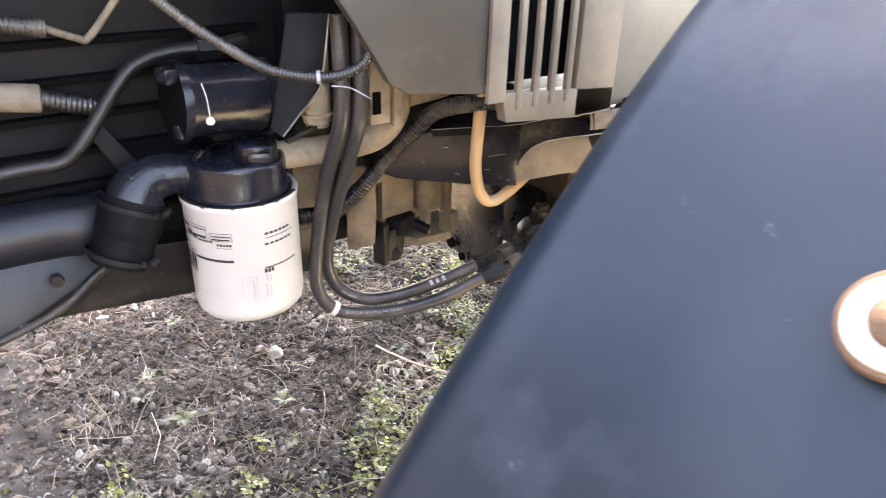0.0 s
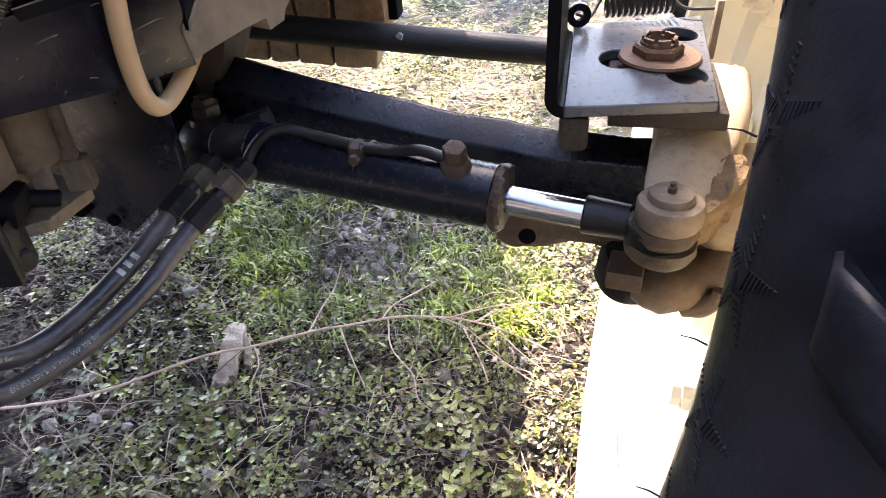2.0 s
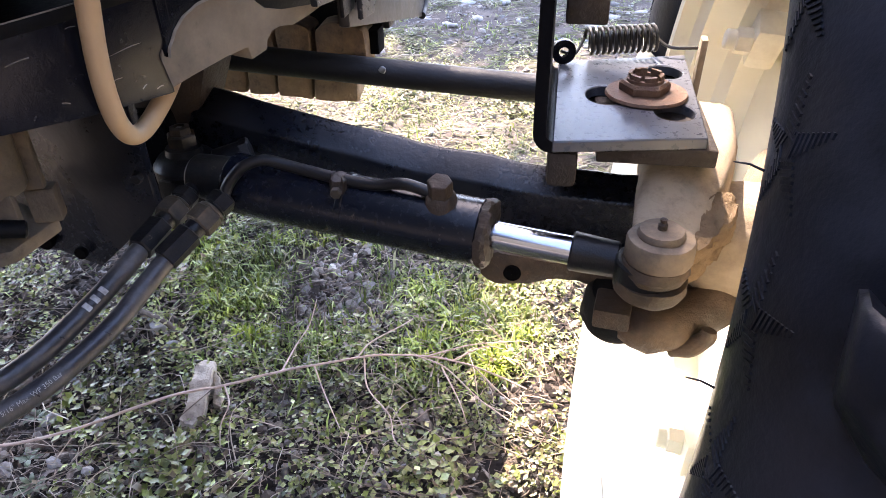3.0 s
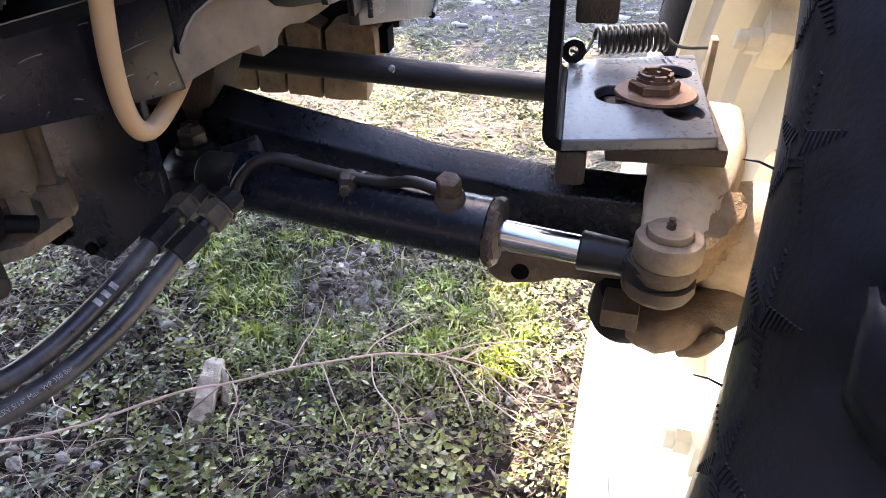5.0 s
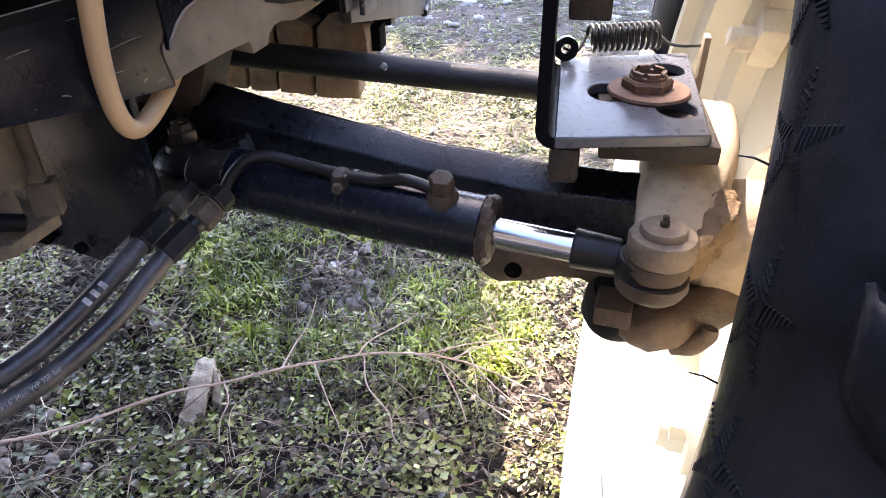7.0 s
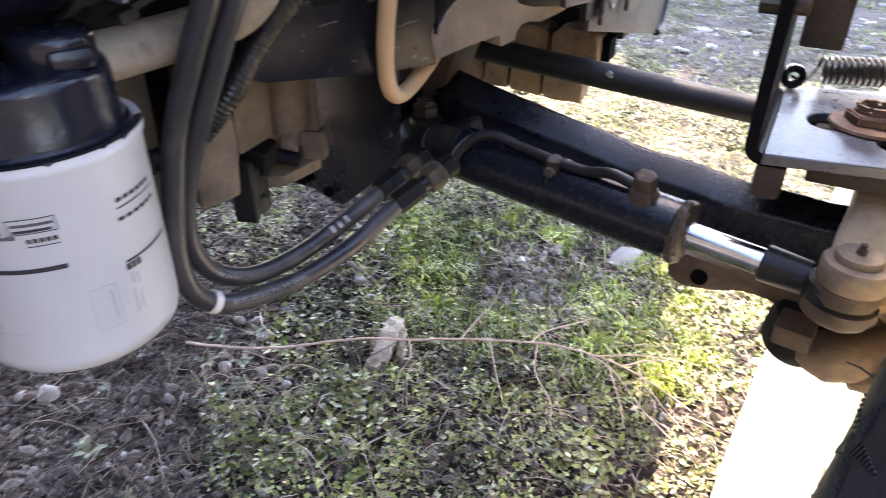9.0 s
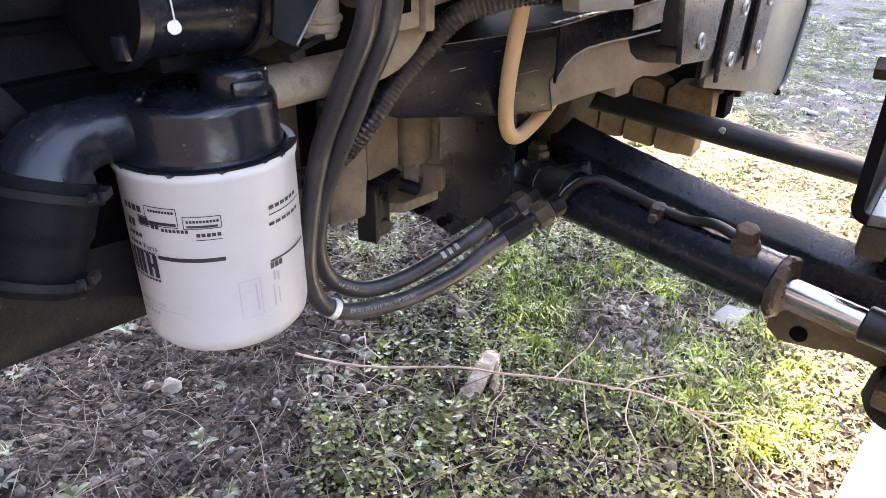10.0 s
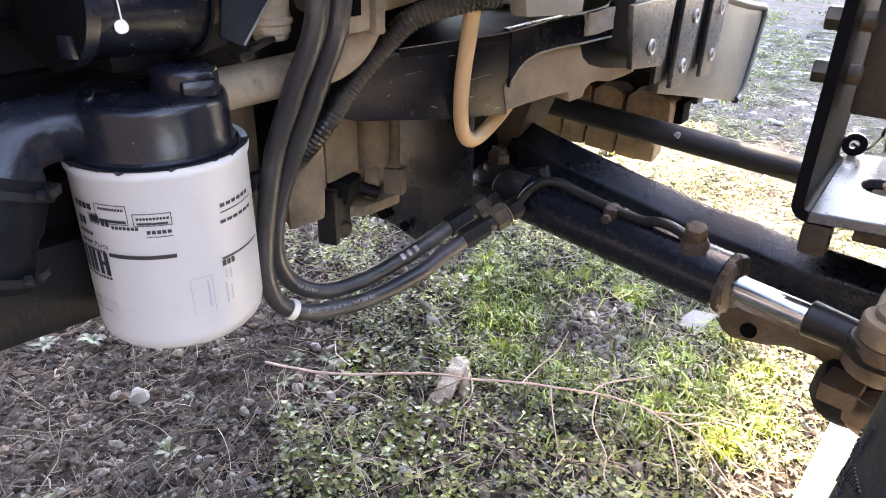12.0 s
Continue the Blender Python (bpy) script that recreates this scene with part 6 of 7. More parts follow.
def grass(count):
    V, F = [], []
    tufts = [(-0.86, 1.08, 0.09), (-0.80, 1.14, 0.08), (-0.75, 1.03, 0.05), (-0.40, 1.02, 0.06), (-0.30, 0.93, 0.05), (-0.33, 1.12, 0.06), (-0.55, 1.28, 0.10), (-0.9, 1.3, 0.12), (-0.82, 1.10, 0.06), (-0.78, 1.06, 0.05), (-0.88, 1.16, 0.06), (-0.62, 1.9, 0.12)]
    tufts += [(RNG.uniform(-0.75, -0.2), RNG.uniform(0.85, 1.4), RNG.uniform(0.03, 0.07)) for _ in range(8)]
    n = 0
    while n < count:
        if RNG.random() < 0.80:
            cx, cy, s = tufts[RNG.integers(0, len(tufts))]
            x, y = RNG.normal(cx, s * 0.8), RNG.normal(cy, s * 0.8)
        else:
            x, y = spot(0.7)
            if RNG.random() > density(x, y):
                continue
        if n < 15000:
            x, y = RNG.normal(-1.1, 1.0), 1.7 + 6.8 * RNG.random() ** 1.3
            if noise.noise(Vector((x * 1.5, y * 1.5, 3))) + 0.7 * noise.noise(Vector((x * 5, y * 5, 6))) < 0.02:
                continue
        n += 1
        a, lean, hgt = RNG.uniform(0, 6.283), RNG.uniform(0.3, 1.4), 0.010 + 0.010 * min(3.5, RNG.pareto(2.0))
        wide = 1.25
        if y > 1.7:
            hgt, wide = hgt * 0.7, 1.0 + 0.5 * min(4.0, y - 1.0)
        d = Vector((math.cos(a), math.sin(a), 0))
        side = Vector((-d.y, d.x, 0)) * RNG.uniform(0.0008, 0.0019) * wide
        p = Vector((x, y, height(x, y) - 0.002))
        q = p + d * hgt * lean * 0.35 + Vector((0, 0, hgt * 0.65))
        r = p + d * hgt * lean + Vector((0, 0, hgt * (1.0 - 0.35 * lean)))
        i = len(V)
        V += [p - side, p + side, q + side * 0.8, q - side * 0.8, r]
        F += [(i, i + 1, i + 2, i + 3), (i + 3, i + 2, i + 4)]
    stuff_mesh("grass", V, F, M_GRASS, "short fresh green grass blades", "grass")


def fresh_tufts(per_tuft):
    """Dense clumps of fresh blades that spread from a root."""
    V, F = [], []
    for cx, cy, spread in TUFTS:
        for _ in range(per_tuft):
            a, r = RNG.uniform(0, 6.283), spread * math.sqrt(RNG.random())
            p = Vector((cx + r * math.cos(a), cy + r * math.sin(a), 0))
            if noise.noise(p * 30) < -0.12:
                continue
            p.z = height(p.x, p.y) - 0.002
            a += RNG.normal(0, 0.9)
            hgt, lean = RNG.uniform(0.014, 0.040) * (1.2 - 0.5 * r / spread), RNG.uniform(0.3, 1.3)
            d = Vector((math.cos(a), math.sin(a), 0))
            side = Vector((-d.y, d.x, 0)) * RNG.uniform(0.0010, 0.0021)
            q = p + d * hgt * lean * 0.35 + Vector((0, 0, hgt * 0.7))
            e = p + d * hgt * lean + Vector((0, 0, hgt * (1.05 - 0.45 * lean)))
            i = len(V)
            V += [p - side, p + side, q + side * 0.9, q - side * 0.9, e]
            F += [(i, i + 1, i + 2, i + 3), (i + 3, i + 2, i + 4)]
    stuff_mesh("grass_tufts", V, F, M_TUFT, "dense clumps of fresh lime-green grass", "grass")


def straw(count):
    V, F = [], []
    for _ in range(count):
        x, y = spot(0.8)
        a, ln = RNG.uniform(0, 6.283), 0.012 + 0.022 * min(5.0, RNG.pareto(1.7))
        d = Vector((math.cos(a), math.sin(a), RNG.uniform(-0.05, 0.25)))
        bend = Vector((-d.y, d.x, 0)) * RNG.uniform(-0.25, 0.25)
        p = Vector((x, y, height(x, y) + RNG.uniform(0.002, 0.012)))
        w = RNG.uniform(0.0004, 0.0009)
        side, up = Vector((-d.y, d.x, 0)) * w, Vector((0, 0, w * 1.4))
        i = len(V)
        for f in (0, 0.5, 1):
            c = p + d * ln * f + bend * ln * (f - f * f) * 2
            V += [c - side, c + up, c + side]
        for k in (0, 3):
            F += [(i + k, i + k + 1, i + k + 4, i + k + 3), (i + k + 1, i + k + 2, i + k + 5, i + k + 4)]
    stuff_mesh("dry_straw", V, F, M_STRAW, "scattered dry stalks and straw", "straw")


def dead_stems(count):
    """Thin pale stalks that arch over the weeds."""
    V, F = [], []
    for k in range(count):
        cx, cy, sp = ((-0.80, 0.53, 0.10), (-0.36, 0.84, 0.10), (-0.55, 0.80, 0.20), (-0.78, 0.62, 0.14), (-0.95, 0.50, 0.25))[k % 5]
        x, y = RNG.normal(cx, sp), RNG.normal(cy, sp)
        a, ln, rise = RNG.uniform(0, 6.283), RNG.uniform(0.04, 0.15), RNG.uniform(0.004, 0.035)
        d, bend, w = Vector((math.cos(a), math.sin(a), 0)), RNG.uniform(-0.5, 0.5), RNG.uniform(0.0004, 0.0009)
        i, n = len(V), 7
        for j in range(n):
            f = j / (n - 1)
            c = Vector((x, y, 0)) + d * ln * f + Vector((-d.y, d.x, 0)) * ln * bend * f * f
            c.z = height(c.x, c.y) + 0.006 + rise * math.sin(math.pi * f)
            side = Vector((-d.y, d.x, 0)) * w * (1.2 - 0.7 * f)
            V += [c - side, c + Vector((0, 0, w * 1.3)), c + side]
        for j in range(n - 1):
            b = i + 3 * j
            F += [(b, b + 1, b + 4, b + 3), (b + 1, b + 2, b + 5, b + 4)]
    stuff_mesh("dead_stems", V, F, M_STEM, "thin pale dead stalks among the weeds", "stalks")


def twiglets(count):
    """Short broken bits of twig and bark on the soil."""
    V, F = [], []
    for _ in range(count):
        x, y = (RNG.normal(-1.1, 0.25), RNG.normal(0.38, 0.22)) if RNG.random() < 0.6 else spot(0.9)
        a, ln, r = RNG.uniform(0, 6.283), 0.006 + 0.009 * min(4.0, RNG.pareto(1.6)), RNG.uniform(0.0007, 0.0022)
        d = Vector((math.cos(a), math.sin(a), RNG.uniform(-0.15, 0.3)))
        side, p = Vector((-d.y, d.x, 0)), Vector((x, y, height(x, y) + 0.002))
        i = len(V)
        for f, k in ((0, 0.8), (0.5, 1.1), (1, 0.6)):
            c = p + d * ln * f + side * ln * 0.12 * math.sin(3 * f + a)
            V += [c + (side * math.cos(q) + Vector((0, 0, math.sin(q)))) * r * k for q in (0, 1.57, 3.14, 4.71)]
        for b in (i, i + 4):
            F += [(b + q, b + (q + 1) % 4, b + 4 + (q + 1) % 4, b + 4 + q) for q in range(4)]
        F += [(i, i + 1, i + 2, i + 3), (i + 8, i + 9, i + 10, i + 11)]
    stuff_mesh("twiglets", V, F, M_LITTER, "broken bits of twig and bark on soil", "twigs")


def yard_straw(count):
    """Dry stalks and dull grass on the yard past the axle, longer than those close by."""
    V, F = [], []
    for _ in range(count):
        x, y = RNG.normal(-0.75, 0.8), 1.5 + 4.2 * RNG.random() ** 1.25
        if noise.noise(Vector((x * 2.2, y * 2.2, 11))) + 0.5 * noise.noise(Vector((x * 7, y * 7, 1))) < -0.22:
            continue
        a, ln = RNG.uniform(0, 6.283), RNG.uniform(0.02, 0.07)
        d = Vector((math.cos(a), math.sin(a), RNG.uniform(0.0, 0.35)))
        w = RNG.uniform(0.0010, 0.0022)
        side, up = Vector((-d.y, d.x, 0)) * w, Vector((0, 0, w * 1.5))
        p = Vector((x, y, height(x, y) + 0.002))
        bend = Vector((-d.y, d.x, 0)) * RNG.uniform(-0.3, 0.3)
        i = len(V)
        for f in (0, 0.5, 1):
            c = p + d * ln * f + bend * ln * (f - f * f) * 2 - Vector((0, 0, ln * 0.25 * f * f))
            V += [c - side, c + up, c + side]
        for k in (0, 3):
            F += [(i + k, i + k + 1, i + k + 4, i + k + 3), (i + k + 1, i + k + 2, i + k + 5, i + k + 4)]
    stuff_mesh("yard_straw", V, F, M_YARD, "dry straw and dull grass on the gravel yard", "straw")


def pebbles(count):
    bm = bmesh.new()
    bmesh.ops.create_icosphere(bm, subdivisions=1, radius=1)
    base_v = [v.co.copy() for v in bm.verts]
    base_f = [[v.index for v in f.verts] for f in bm.faces]
    bm.free()
    V, F = [], []
    for k in range(count):
        x, y = spot(0.72) if k % 22 else (RNG.normal(-0.585, 0.05), RNG.normal(1.06, 0.055))
        s = min(0.012, 0.0028 * (1 + RNG.pareto(2.4))) * (1.3 if y > 1.8 else 1)
        m = Euler((RNG.uniform(0, 6), RNG.uniform(0, 6), RNG.uniform(0, 6))).to_matrix()
        sc = Vector((s * RNG.uniform(0.8, 1.5), s * RNG.uniform(0.7, 1.2), s * RNG.uniform(0.45, 0.8)))
        c = Vector((x, y, height(x, y) + s * 0.15))
        i = len(V)
        for v in base_v:
            k = 1 + RNG.uniform(-0.22, 0.18)
            p = m @ (Vector((v.x * sc.x, v.y * sc.y, v.z * sc.z)) * k)
            V.append(c + p)
        F += [[i + q for q in f] for f in base_f]
    ob = stuff_mesh("pebbles", V, F, M_PEBBLE, "grey and brown gravel pebbles in soil", "gravel")
    ob.data.polygons.foreach_set("use_smooth", [False] * len(F))


def litter(count):
    V, F = [], []
    for _ in range(count):
        x, y = spot(0.85)
        a, s = RNG.uniform(0, 6.283), min(0.012, 0.0021 * (1 + RNG.pareto(1.8)))
        d = Vector((math.cos(a), math.sin(a), RNG.uniform(-0.5, 0.5)))
        e = Vector((-math.sin(a), math.cos(a), RNG.uniform(-0.6, 0.6))) * RNG.uniform(0.12, 0.45)
        u = d.cross(e).normalized() * 0.3
        p = Vector((x, y, height(x, y) + s * 0.3))
        i = len(V)
        V += [p - d * s, p + e * s, p + d * s * RNG.uniform(0.6, 1.3), p - e * s, p + u * s]
        F += [(i, i + 1, i + 4), (i + 1, i + 2, i + 4), (i + 2, i + 3, i + 4), (i + 3, i, i + 4)]
    stuff_mesh("plant_litter", V, F, M_LITTER, "dark crumbs of soil and dead plants", "litter")


# Scatters near-black bits where weeds are dense, to darken the gaps.
def gap_crumbs(count):
    V, F = [], []
    while len(F) < count * 2:
        x, y = spot(0.9)
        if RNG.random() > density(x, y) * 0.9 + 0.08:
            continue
        a, s = RNG.uniform(0, 6.283), RNG.uniform(0.004, 0.012)
        d, e = Vector((math.cos(a), math.sin(a), RNG.uniform(-0.3, 0.3))), Vector((-math.sin(a), math.cos(a), RNG.uniform(-0.3, 0.3))) * RNG.uniform(0.4, 0.9)
        p = Vector((x, y, height(x, y) + 0.002))
        i = len(V)
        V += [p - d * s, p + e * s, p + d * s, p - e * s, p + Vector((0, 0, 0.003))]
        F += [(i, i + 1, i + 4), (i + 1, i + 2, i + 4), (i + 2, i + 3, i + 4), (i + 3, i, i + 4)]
    stuff_mesh("gap_crumbs", V, F, M_GAP_SHADE, "near-black crumbs that darken the gaps under weeds", "soil")


def clods(count):
    """Broken lumps of dry soil on the bare ground."""
    bm = bmesh.new()
    bmesh.ops.create_icosphere(bm, subdivisions=1, radius=1)
    base_v, base_f = [v.co.copy() for v in bm.verts], [[v.index for v in f.verts] for f in bm.faces]
    bm.free()
    V, F, n = [], [], 0
    while n < count:
        x, y = RNG.uniform(-1.95, -0.55), RNG.uniform(-0.1, 0.95)
        if RNG.random() < density(x, y) * 0.9:
            continue
        n += 1
        s = 0.0013 + 0.0014 * min(6.0, RNG.pareto(1.7))
        seed, turn = Vector(RNG.uniform(0, 50, 3)), Euler((0, 0, RNG.uniform(0, 6))).to_matrix()
        sc = Vector((s * RNG.uniform(0.9, 1.7), s * RNG.uniform(0.7, 1.2), s * RNG.uniform(0.45, 0.8)))
        c = Vector((x, y, height(x, y) + sc.z * 0.15))
        i = len(V)
        for v in base_v:
            k = 1 + 0.55 * noise.noise(v * 1.4 + seed) + 0.3 * noise.noise(v * 3.5 + seed)
            V.append(c + turn @ Vector((v.x * sc.x, v.y * sc.y, v.z * sc.z)) * k)
        F += [[i + q for q in f] for f in base_f]
    ob = stuff_mesh("soil_clods", V, F, M_CLOD, "broken lumps of dry brown soil", "soil")
    ob.data.polygons.foreach_set("use_smooth", [False] * len(F))


def rosette(x, y, size, n, tone):
    """A flat weed with a ring of broad leaves."""
    t = thing("weed_rosette", (x, y, height(x, y)), "low broad-leaved weed rosette on the soil", "weed", "weed rosettes")
    for k in range(n):
        a = 6.283 * k / n + RNG.uniform(-0.3, 0.3)
        ln, w, lift = size * RNG.uniform(0.55, 1.2), size * RNG.uniform(0.13, 0.21), RNG.uniform(0.3, 1.3)
        d, side = Vector((math.cos(a), math.sin(a), 0)), Vector((-math.sin(a), math.cos(a), 0))
        bm = bmesh.new()
        rows = []
        for f, ww in ((0.05, 0.18), (0.28, 0.65), (0.52, 1.0), (0.80, 0.70), (1.0, 0.06)):
            c = Vector((x, y, height(x, y) + 0.003)) + d * ln * f + Vector((0, 0, ln * (lift * f - 0.75 * lift * f * f)))
            rows.append([bm.verts.new(c - side * w * ww + Vector((0, 0, 0.1 * w))), bm.verts.new(c), bm.verts.new(c + side * w * ww + Vector((0, 0, 0.1 * w)))])
        for p, q in zip(rows, rows[1:]):
            for j in (0, 1):
                bm.faces.new([p[j], p[j + 1], q[j + 1], q[j]])
        part("leaf", bm, tone, t)


def far_stones(count):
    """Pale field stones on the yard beyond the axle."""
    bm = bmesh.new()
    bmesh.ops.create_icosphere(bm, subdivisions=1, radius=1)
    base_v, base_f = [v.co.copy() for v in bm.verts], [[v.index for v in f.verts] for f in bm.faces]
    bm.free()
    V, F = [], []
    for _ in range(count):
        x, y = RNG.normal(-0.85, 0.7), RNG.uniform(2.6, 5.4)
        s = 0.006 + 0.0045 * min(6.0, RNG.pareto(1.7))
        seed = Vector(RNG.uniform(0, 50, 3))
        turn = Euler((0, 0, RNG.uniform(0, 6))).to_matrix()
        sc = Vector((s * RNG.uniform(0.9, 1.6), s * RNG.uniform(0.7, 1.1), s * RNG.uniform(0.22, 0.42)))
        i = len(V)
        for v in base_v:
            k = 1 + 0.3 * noise.noise(v * 1.3 + seed)
            V.append(Vector((x, y, height(x, y) + sc.z * 0.1)) + turn @ Vector((v.x * sc.x, v.y * sc.y, v.z * sc.z)) * k)
        F += [[i + q for q in f] for f in base_f]
    stuff_mesh("field_stones", V, F, M_PALE_STONE, "pale grey field stones on the yard", "stones")


leaves(54000)
fresh_tufts(330)
grass(25000)
straw(9500)
pebbles(11000)
litter(34000)
dead_stems(190)
twiglets(900)
yard_straw(26000)
gap_crumbs(36000)
clods(10500)
far_stones(1500)
for x, y, size, n, tone in ((-0.988, 0.376, 0.034, 13, M_WEED), (-1.015, 0.66, 0.030, 11, M_WEED_PALE), (-0.965, 0.70, 0.026, 10, M_WEED_PALE), (-1.335, 0.46, 0.036, 9, M_WEED_PALE), (-0.80, 0.62, 0.024, 10, M_WEED), (-0.90, 0.52, 0.022, 11, M_WEED),
                            (-1.14, 0.15, 0.034, 10, M_WEED), (-1.04, 0.20, 0.036, 12, M_WEED), (-0.93, 0.63, 0.028, 10, M_WEED_PALE), (-0.845, 0.675, 0.028, 9, M_WEED), (-1.01, 0.83, 0.026, 9, M_WEED_PALE), (-0.614, 0.766, 0.020, 9, M_WEED),
                            (-0.757, 0.628, 0.026, 11, M_WEED_PALE), (-0.89, 0.585, 0.028, 10, M_WEED_PALE), (-1.40, 0.40, 0.034, 9, M_WEED_PALE), (-1.38, 0.28, 0.034, 9, M_WEED), (-0.945, 0.70, 0.022, 10, M_WEED), (-0.98, 0.60, 0.030, 11, M_WEED), (-0.905, 0.545, 0.026, 9, M_WEED_PALE),
                            (-1.20, 0.18, 0.030, 8, M_WEED), (-0.62, 0.60, 0.022, 11, M_WEED), (-0.52, 0.68, 0.020, 10, M_WEED), (-0.74, 0.46, 0.026, 12, M_WEED), (-1.08, 0.48, 0.018, 9, M_WEED_PALE), (-0.87, 0.34, 0.024, 12, M_WEED)):
    rosette(x, y, size * 0.78, n, tone)


def branch():
    t = thing("twig", (-0.6, 0.77, 0.04), "long pale dry twig with side shoots", "twig")
    main = [(-1.04, 0.615, 0.012), (-0.95, 0.625, 0.03), (-0.862, 0.656, 0.042), (-0.757, 0.724, 0.052), (-0.682, 0.752, 0.058), (-0.606, 0.784, 0.066), (-0.528, 0.806, 0.076), (-0.472, 0.826, 0.078), (-0.417, 0.835, 0.076), (-0.362, 0.845, 0.064), (-0.30, 0.845, 0.045), (-0.25, 0.835, 0.03)]
    path = spline(main, 8)
    part("stem", rough_up(sweep(path, [0.0024 - 0.0012 * i / len(path) for i in range(len(path))], 8), 0.0016, 30), M_TWIG, t)
    for pts in ([(-0.606, 0.784, 0.066), (-0.598, 0.83, 0.078), (-0.585, 0.86, 0.095), (-0.578, 0.885, 0.125)], [(-0.50, 0.816, 0.077), (-0.485, 0.845, 0.085), (-0.445, 0.885, 0.09), (-0.432, 0.90, 0.092)],
                [(-0.682, 0.752, 0.058), (-0.668, 0.73, 0.045), (-0.672, 0.705, 0.030), (-0.662, 0.675, 0.02)], [(-0.49, 0.82, 0.077), (-0.478, 0.785, 0.05), (-0.44, 0.755, 0.03), (-0.425, 0.72, 0.02), (-0.39, 0.70, 0.012)],
                [(-0.417, 0.835, 0.076), (-0.37, 0.822, 0.07), (-0.31, 0.79, 0.04), (-0.27, 0.785, 0.03)], [(-0.40, 0.837, 0.074), (-0.34, 0.87, 0.075), (-0.28, 0.905, 0.06), (-0.255, 0.92, 0.05)],
                [(-0.362, 0.845, 0.064), (-0.32, 0.875, 0.07), (-0.29, 0.88, 0.065)], [(-0.33, 0.846, 0.055), (-0.29, 0.815, 0.04), (-0.25, 0.80, 0.02)], [(-0.375, 0.822, 0.07), (-0.345, 0.785, 0.045), (-0.33, 0.765, 0.02)],
                [(-0.56, 0.797, 0.072), (-0.54, 0.77, 0.05), (-0.50, 0.72, 0.02)], [(-0.31, 0.79, 0.04), (-0.27, 0.77, 0.03), (-0.24, 0.765, 0.02)]):
        p = spline(pts, 6)
        part("shoot", sweep(p, [0.0013 - 0.0007 * i / len(p) for i in range(len(p))], 6), M_TWIG, t)


branch()


def shade_tree():
    """An unseen tree, added for the shade its crown casts on the gravel further off."""
    t = thing("tree", (3.2, 9.2, 0), "unseen leafy tree added to shade the gravel yard", "tree")
    trunk = spline([(3.2, 9.2, -0.1), (3.1, 9.15, 1.6), (2.8, 9.0, 3.2), (2.2, 8.8, 5.0)], 6)
    part("trunk", sweep(trunk, [0.24 - 0.13 * i / len(trunk) for i in range(len(trunk))], 12), M_TWIG, t)
    for k in range(7):
        a = k * 0.9
        p = spline([(2.75, 9.0, 3.4), (2.2 + 1.2 * math.cos(a), 8.7 + 1.2 * math.sin(a), 4.6), (0.6 + 3.0 * math.cos(a), 8.2 + 2.6 * math.sin(a), 5.6 + 0.4 * math.sin(3 * a))], 5)
        part("limb", sweep(p, [0.09 - 0.07 * i / len(p) for i in range(len(p))], 7), M_TWIG, t)
    V, F = [], []
    for _ in range(1700):
        c = Vector((RNG.uniform(-5.4, 2.4), RNG.uniform(6.6, 10.6), RNG.normal(5.6, 0.35)))
        for _ in range(26):
            p = c + Vector(RNG.normal(0, 0.30, 3))
            a, b = Vector(RNG.normal(0, 1, 3)).normalized() * 0.15, Vector(RNG.normal(0, 1, 3)).normalized() * 0.08
            i = len(V)
            V += [p - a, p + b, p + a, p - b]
            F.append((i, i + 1, i + 2, i + 3))
    # an unseen long bough, added to dapple the ground by the wheel
    bough = spline([(2.2, 8.8, 5.0), (1.2, 6.6, 5.5), (0.2, 5.0, 5.55), (-0.7, 4.0, 5.5)], 6)
    part("limb", sweep(bough, [0.07 - 0.055 * i / len(bough) for i in range(len(bough))], 7), M_TWIG, t)
    # clumps set on the sun's line to shade the axle, tyre and ground
    for k in range(132):
        if k < 60:
            c = Vector((RNG.uniform(-0.46, -0.20), RNG.uniform(0.48, 0.76), RNG.uniform(0.50, 0.62))) + TO_SUN * RNG.uniform(5.4, 6.2)
        elif k < 110:
            c = Vector((RNG.uniform(-0.26, 0.10), RNG.uniform(-0.1, 0.27), 0.40)) + TO_SUN * RNG.uniform(5.4, 6.2)
        elif k < 125:
            c = Vector((RNG.normal(-0.405, 0.028), RNG.uniform(0.7, 1.35), 0.0)) + TO_SUN * RNG.uniform(5.6, 6.6)
        else:
            c = Vector((RNG.uniform(-0.36, 0.02), RNG.uniform(0.72, 1.8), 0.0)) + TO_SUN * RNG.uniform(5.6, 6.6)
        for _ in range(9):
            p = c + Vector(RNG.normal(0, 0.045, 3))
            a, b = Vector(RNG.normal(0, 1, 3)).normalized() * 0.05, Vector(RNG.normal(0, 1, 3)).normalized() * 0.028
            i = len(V)
            V += [p - a, p + b, p + a, p - b]
            F.append((i, i + 1, i + 2, i + 3))
    me = bpy.data.meshes.new("crown")
    me.from_pydata(V, [], F)
    me.materials.append(M_LEAF)
    ob = new("crown", me)
    ob.parent = t
    ob.matrix_parent_inverse = Matrix.Translation(t.location).inverted()


shade_tree()


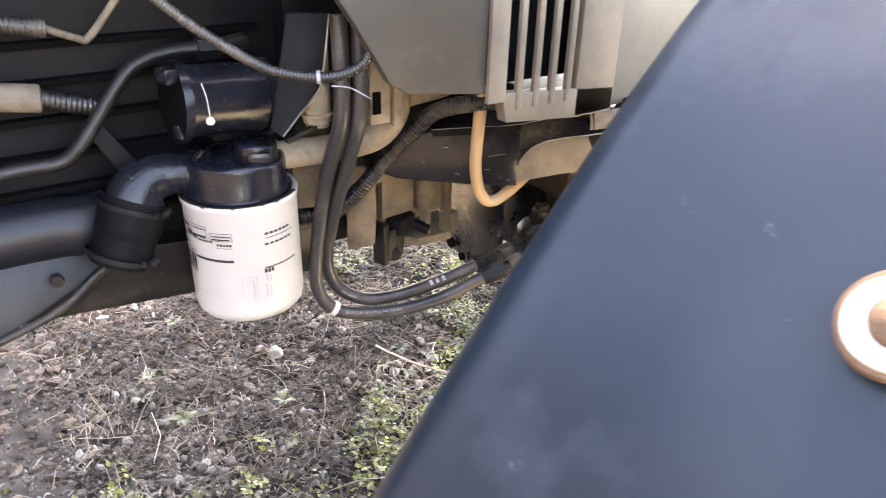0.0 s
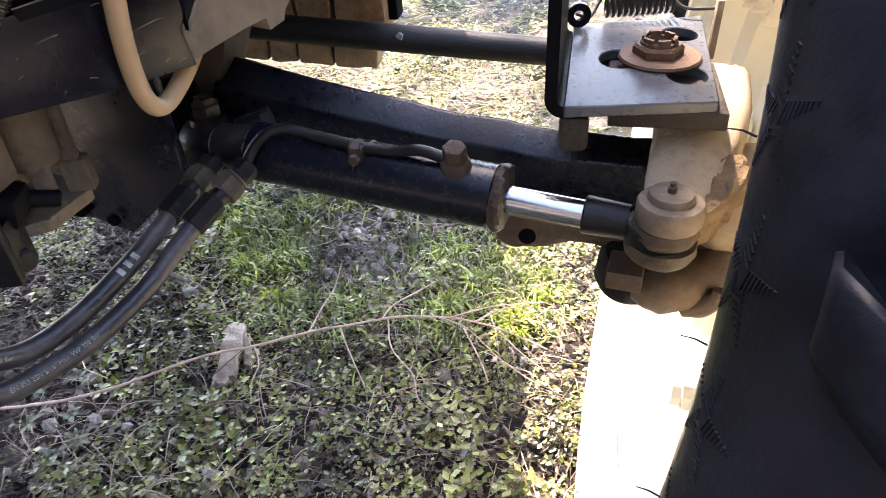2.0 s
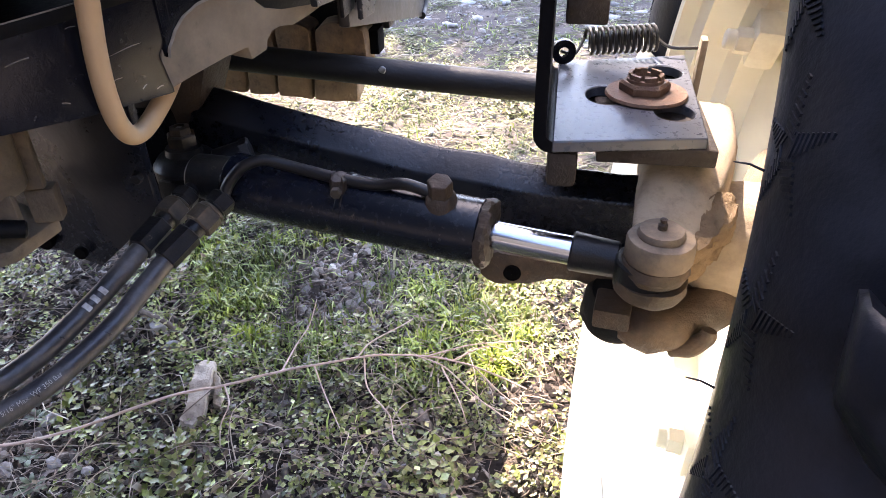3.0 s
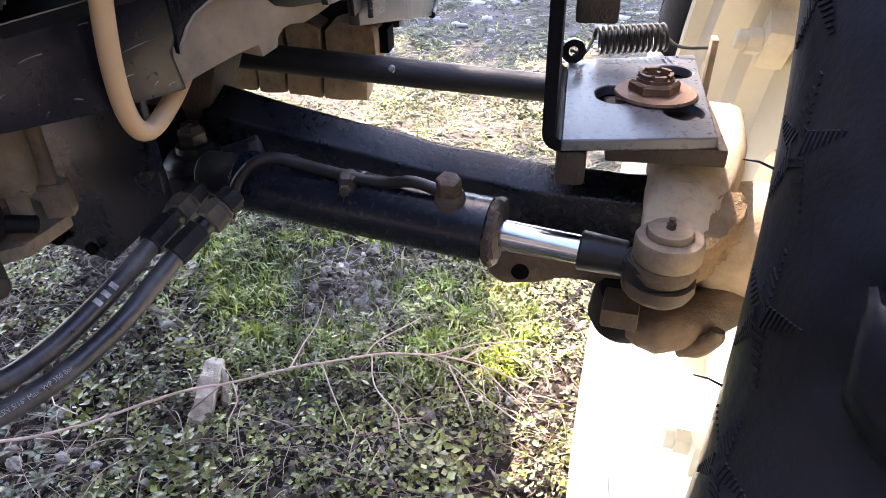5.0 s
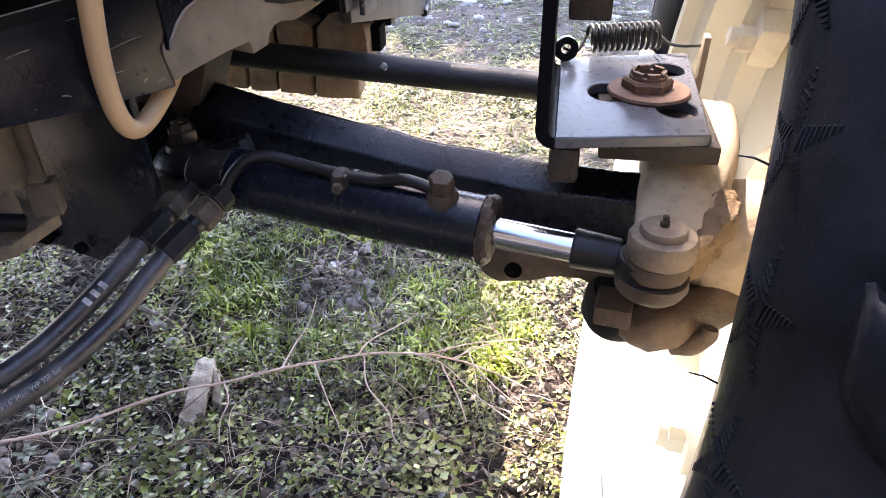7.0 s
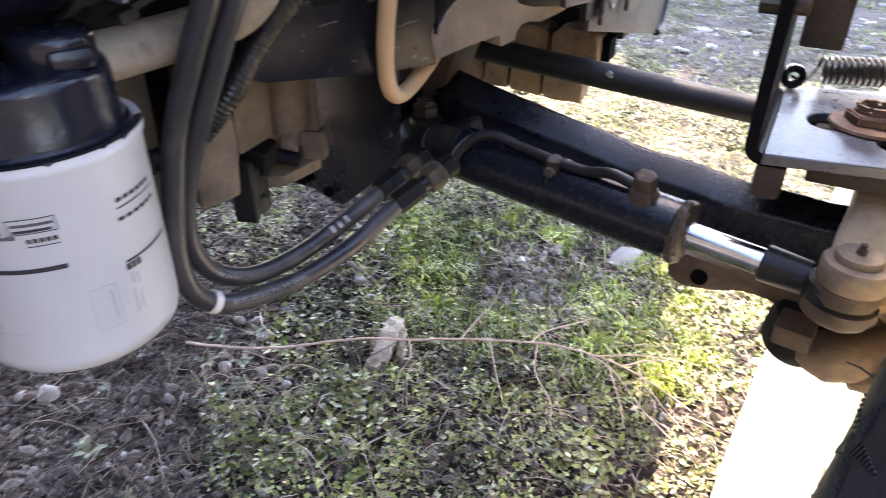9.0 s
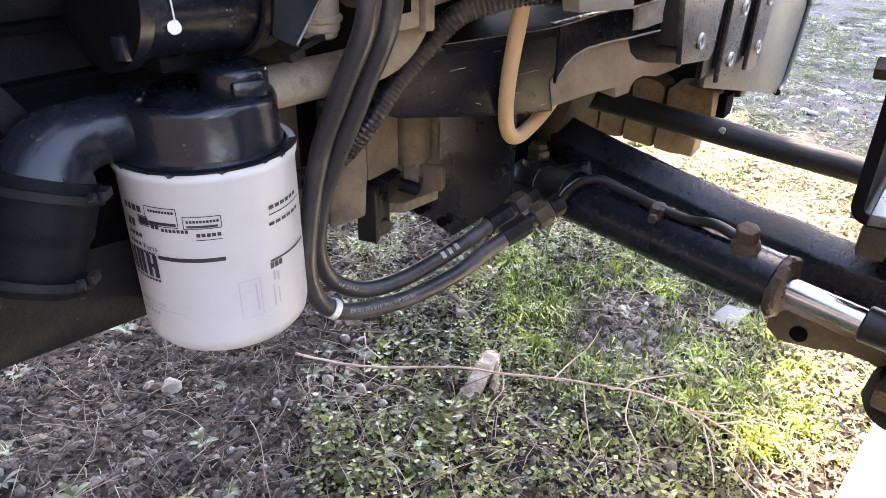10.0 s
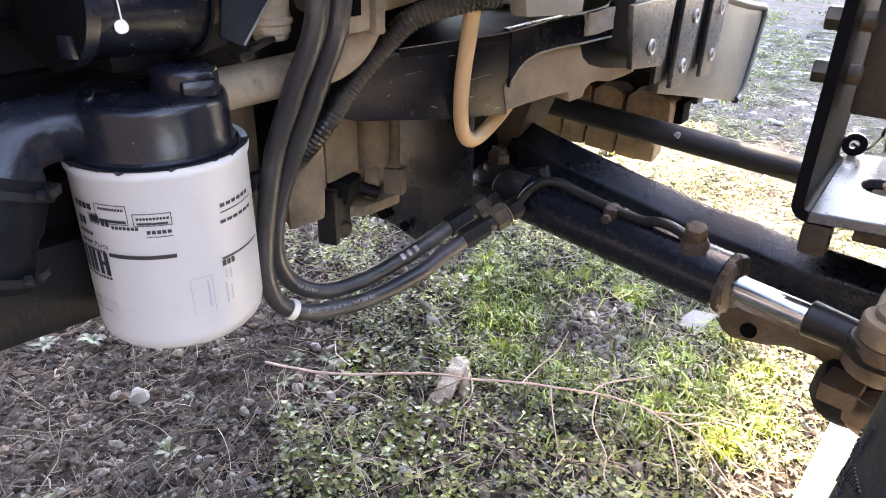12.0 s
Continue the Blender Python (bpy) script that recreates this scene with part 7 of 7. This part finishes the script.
def wood_chunk():
    bm = loft([[(-0.748, 0.708, 0.000), (-0.716, 0.698, 0.000), (-0.714, 0.701, 0.022), (-0.744, 0.711, 0.026)], [(-0.752, 0.742, 0.004), (-0.712, 0.738, 0.002), (-0.712, 0.740, 0.030), (-0.748, 0.744, 0.036)],
               [(-0.758, 0.780, 0.008), (-0.716, 0.775, 0.008), (-0.718, 0.776, 0.044), (-0.754, 0.780, 0.046)], [(-0.768, 0.815, 0.012), (-0.732, 0.812, 0.012), (-0.734, 0.812, 0.044), (-0.764, 0.815, 0.044)],
               [(-0.766, 0.846, 0.012), (-0.744, 0.842, 0.012), (-0.746, 0.842, 0.030), (-0.764, 0.846, 0.030)]])
    bm = join(bm, loft([[(-0.742, 0.812, 0.014), (-0.716, 0.800, 0.012), (-0.718, 0.802, 0.040), (-0.740, 0.813, 0.040)], [(-0.716, 0.780, 0.006), (-0.694, 0.772, 0.004), (-0.696, 0.774, 0.032), (-0.714, 0.782, 0.034)], [(-0.704, 0.752, -0.002), (-0.688, 0.746, -0.002), (-0.690, 0.749, 0.020), (-0.702, 0.755, 0.022)]]))
    bmesh.ops.subdivide_edges(bm, edges=bm.edges[:], cuts=3, use_grid_fill=True)
    moved(bm, Matrix.Translation((-0.733, 0.772, 0)) @ Matrix.Diagonal((0.82, 0.92, 0.72, 1)) @ Matrix.Translation((0.733, -0.772, 0)))
    solo("wood_chunk", rough_up(rough_up(bm, 0.005, 40), 0.003, 110), M_WOOD, "forked weathered piece of pale grey wood", "wood")
    flat = loft([[(-0.925, 0.936, 0.000), (-0.884, 0.898, 0.000), (-0.862, 0.912, 0.000), (-0.908, 0.955, 0.000)], [(-0.920, 0.935, 0.014), (-0.886, 0.902, 0.016), (-0.867, 0.913, 0.018), (-0.909, 0.950, 0.016)]], 0.003)
    bmesh.ops.subdivide_edges(flat, edges=flat.edges[:], cuts=2, use_grid_fill=True)
    solo("flat_stone", rough_up(flat, 0.003, 60), M_STONE, "flat grey stone slab half hidden in weeds", "stone")
    part("stick", rough_up(tube([(-0.945, 0.948, 0.018), (-0.90, 0.925, 0.028), (-0.86, 0.908, 0.026), (-0.815, 0.886, 0.012)], 0.0045, 10), 0.002, 60), M_BARK, thing("dead_stick", (-0.88, 0.915, 0.01), "short dark dead stick lying across a stone", "stick"))
    pale = lathe([(0, 0), (0.009, 0.001), (0.013, 0.007), (0.010, 0.014), (0, 0.016)], pose(-0.837, 0.877, 0.0, 8, 5, 20) @ Matrix.Diagonal((1.4, 0.8, 1, 1)), 14)
    solo("pale_stone", rough_up(pale, 0.003, 70), M_STONE, "small pale stone beside the stick", "stone")
    solo("plastic_scrap", rough_up(loft([[(-0.492, 1.215, 0.002), (-0.440, 1.190, 0.008), (-0.440, 1.190, 0.011), (-0.492, 1.215, 0.006)], [(-0.470, 1.255, 0.022), (-0.425, 1.255, 0.028), (-0.425, 1.257, 0.031), (-0.470, 1.257, 0.026)]]), 0.004, 20), M_SHEET, "crumpled pale plastic scrap on the grass", "scrap")
    rock = lathe([(0, 0), (0.010, 0.001), (0.017, 0.008), (0.015, 0.016), (0.008, 0.021), (0, 0.022)], pose(-1.141, 0.425, -0.002, 8, 5, 20), 14)
    solo("stone", rough_up(rough_up(rock, 0.004, 60), 0.0015, 200), M_STONE, "rounded grey stone on bare soil", "stone")


wood_chunk()
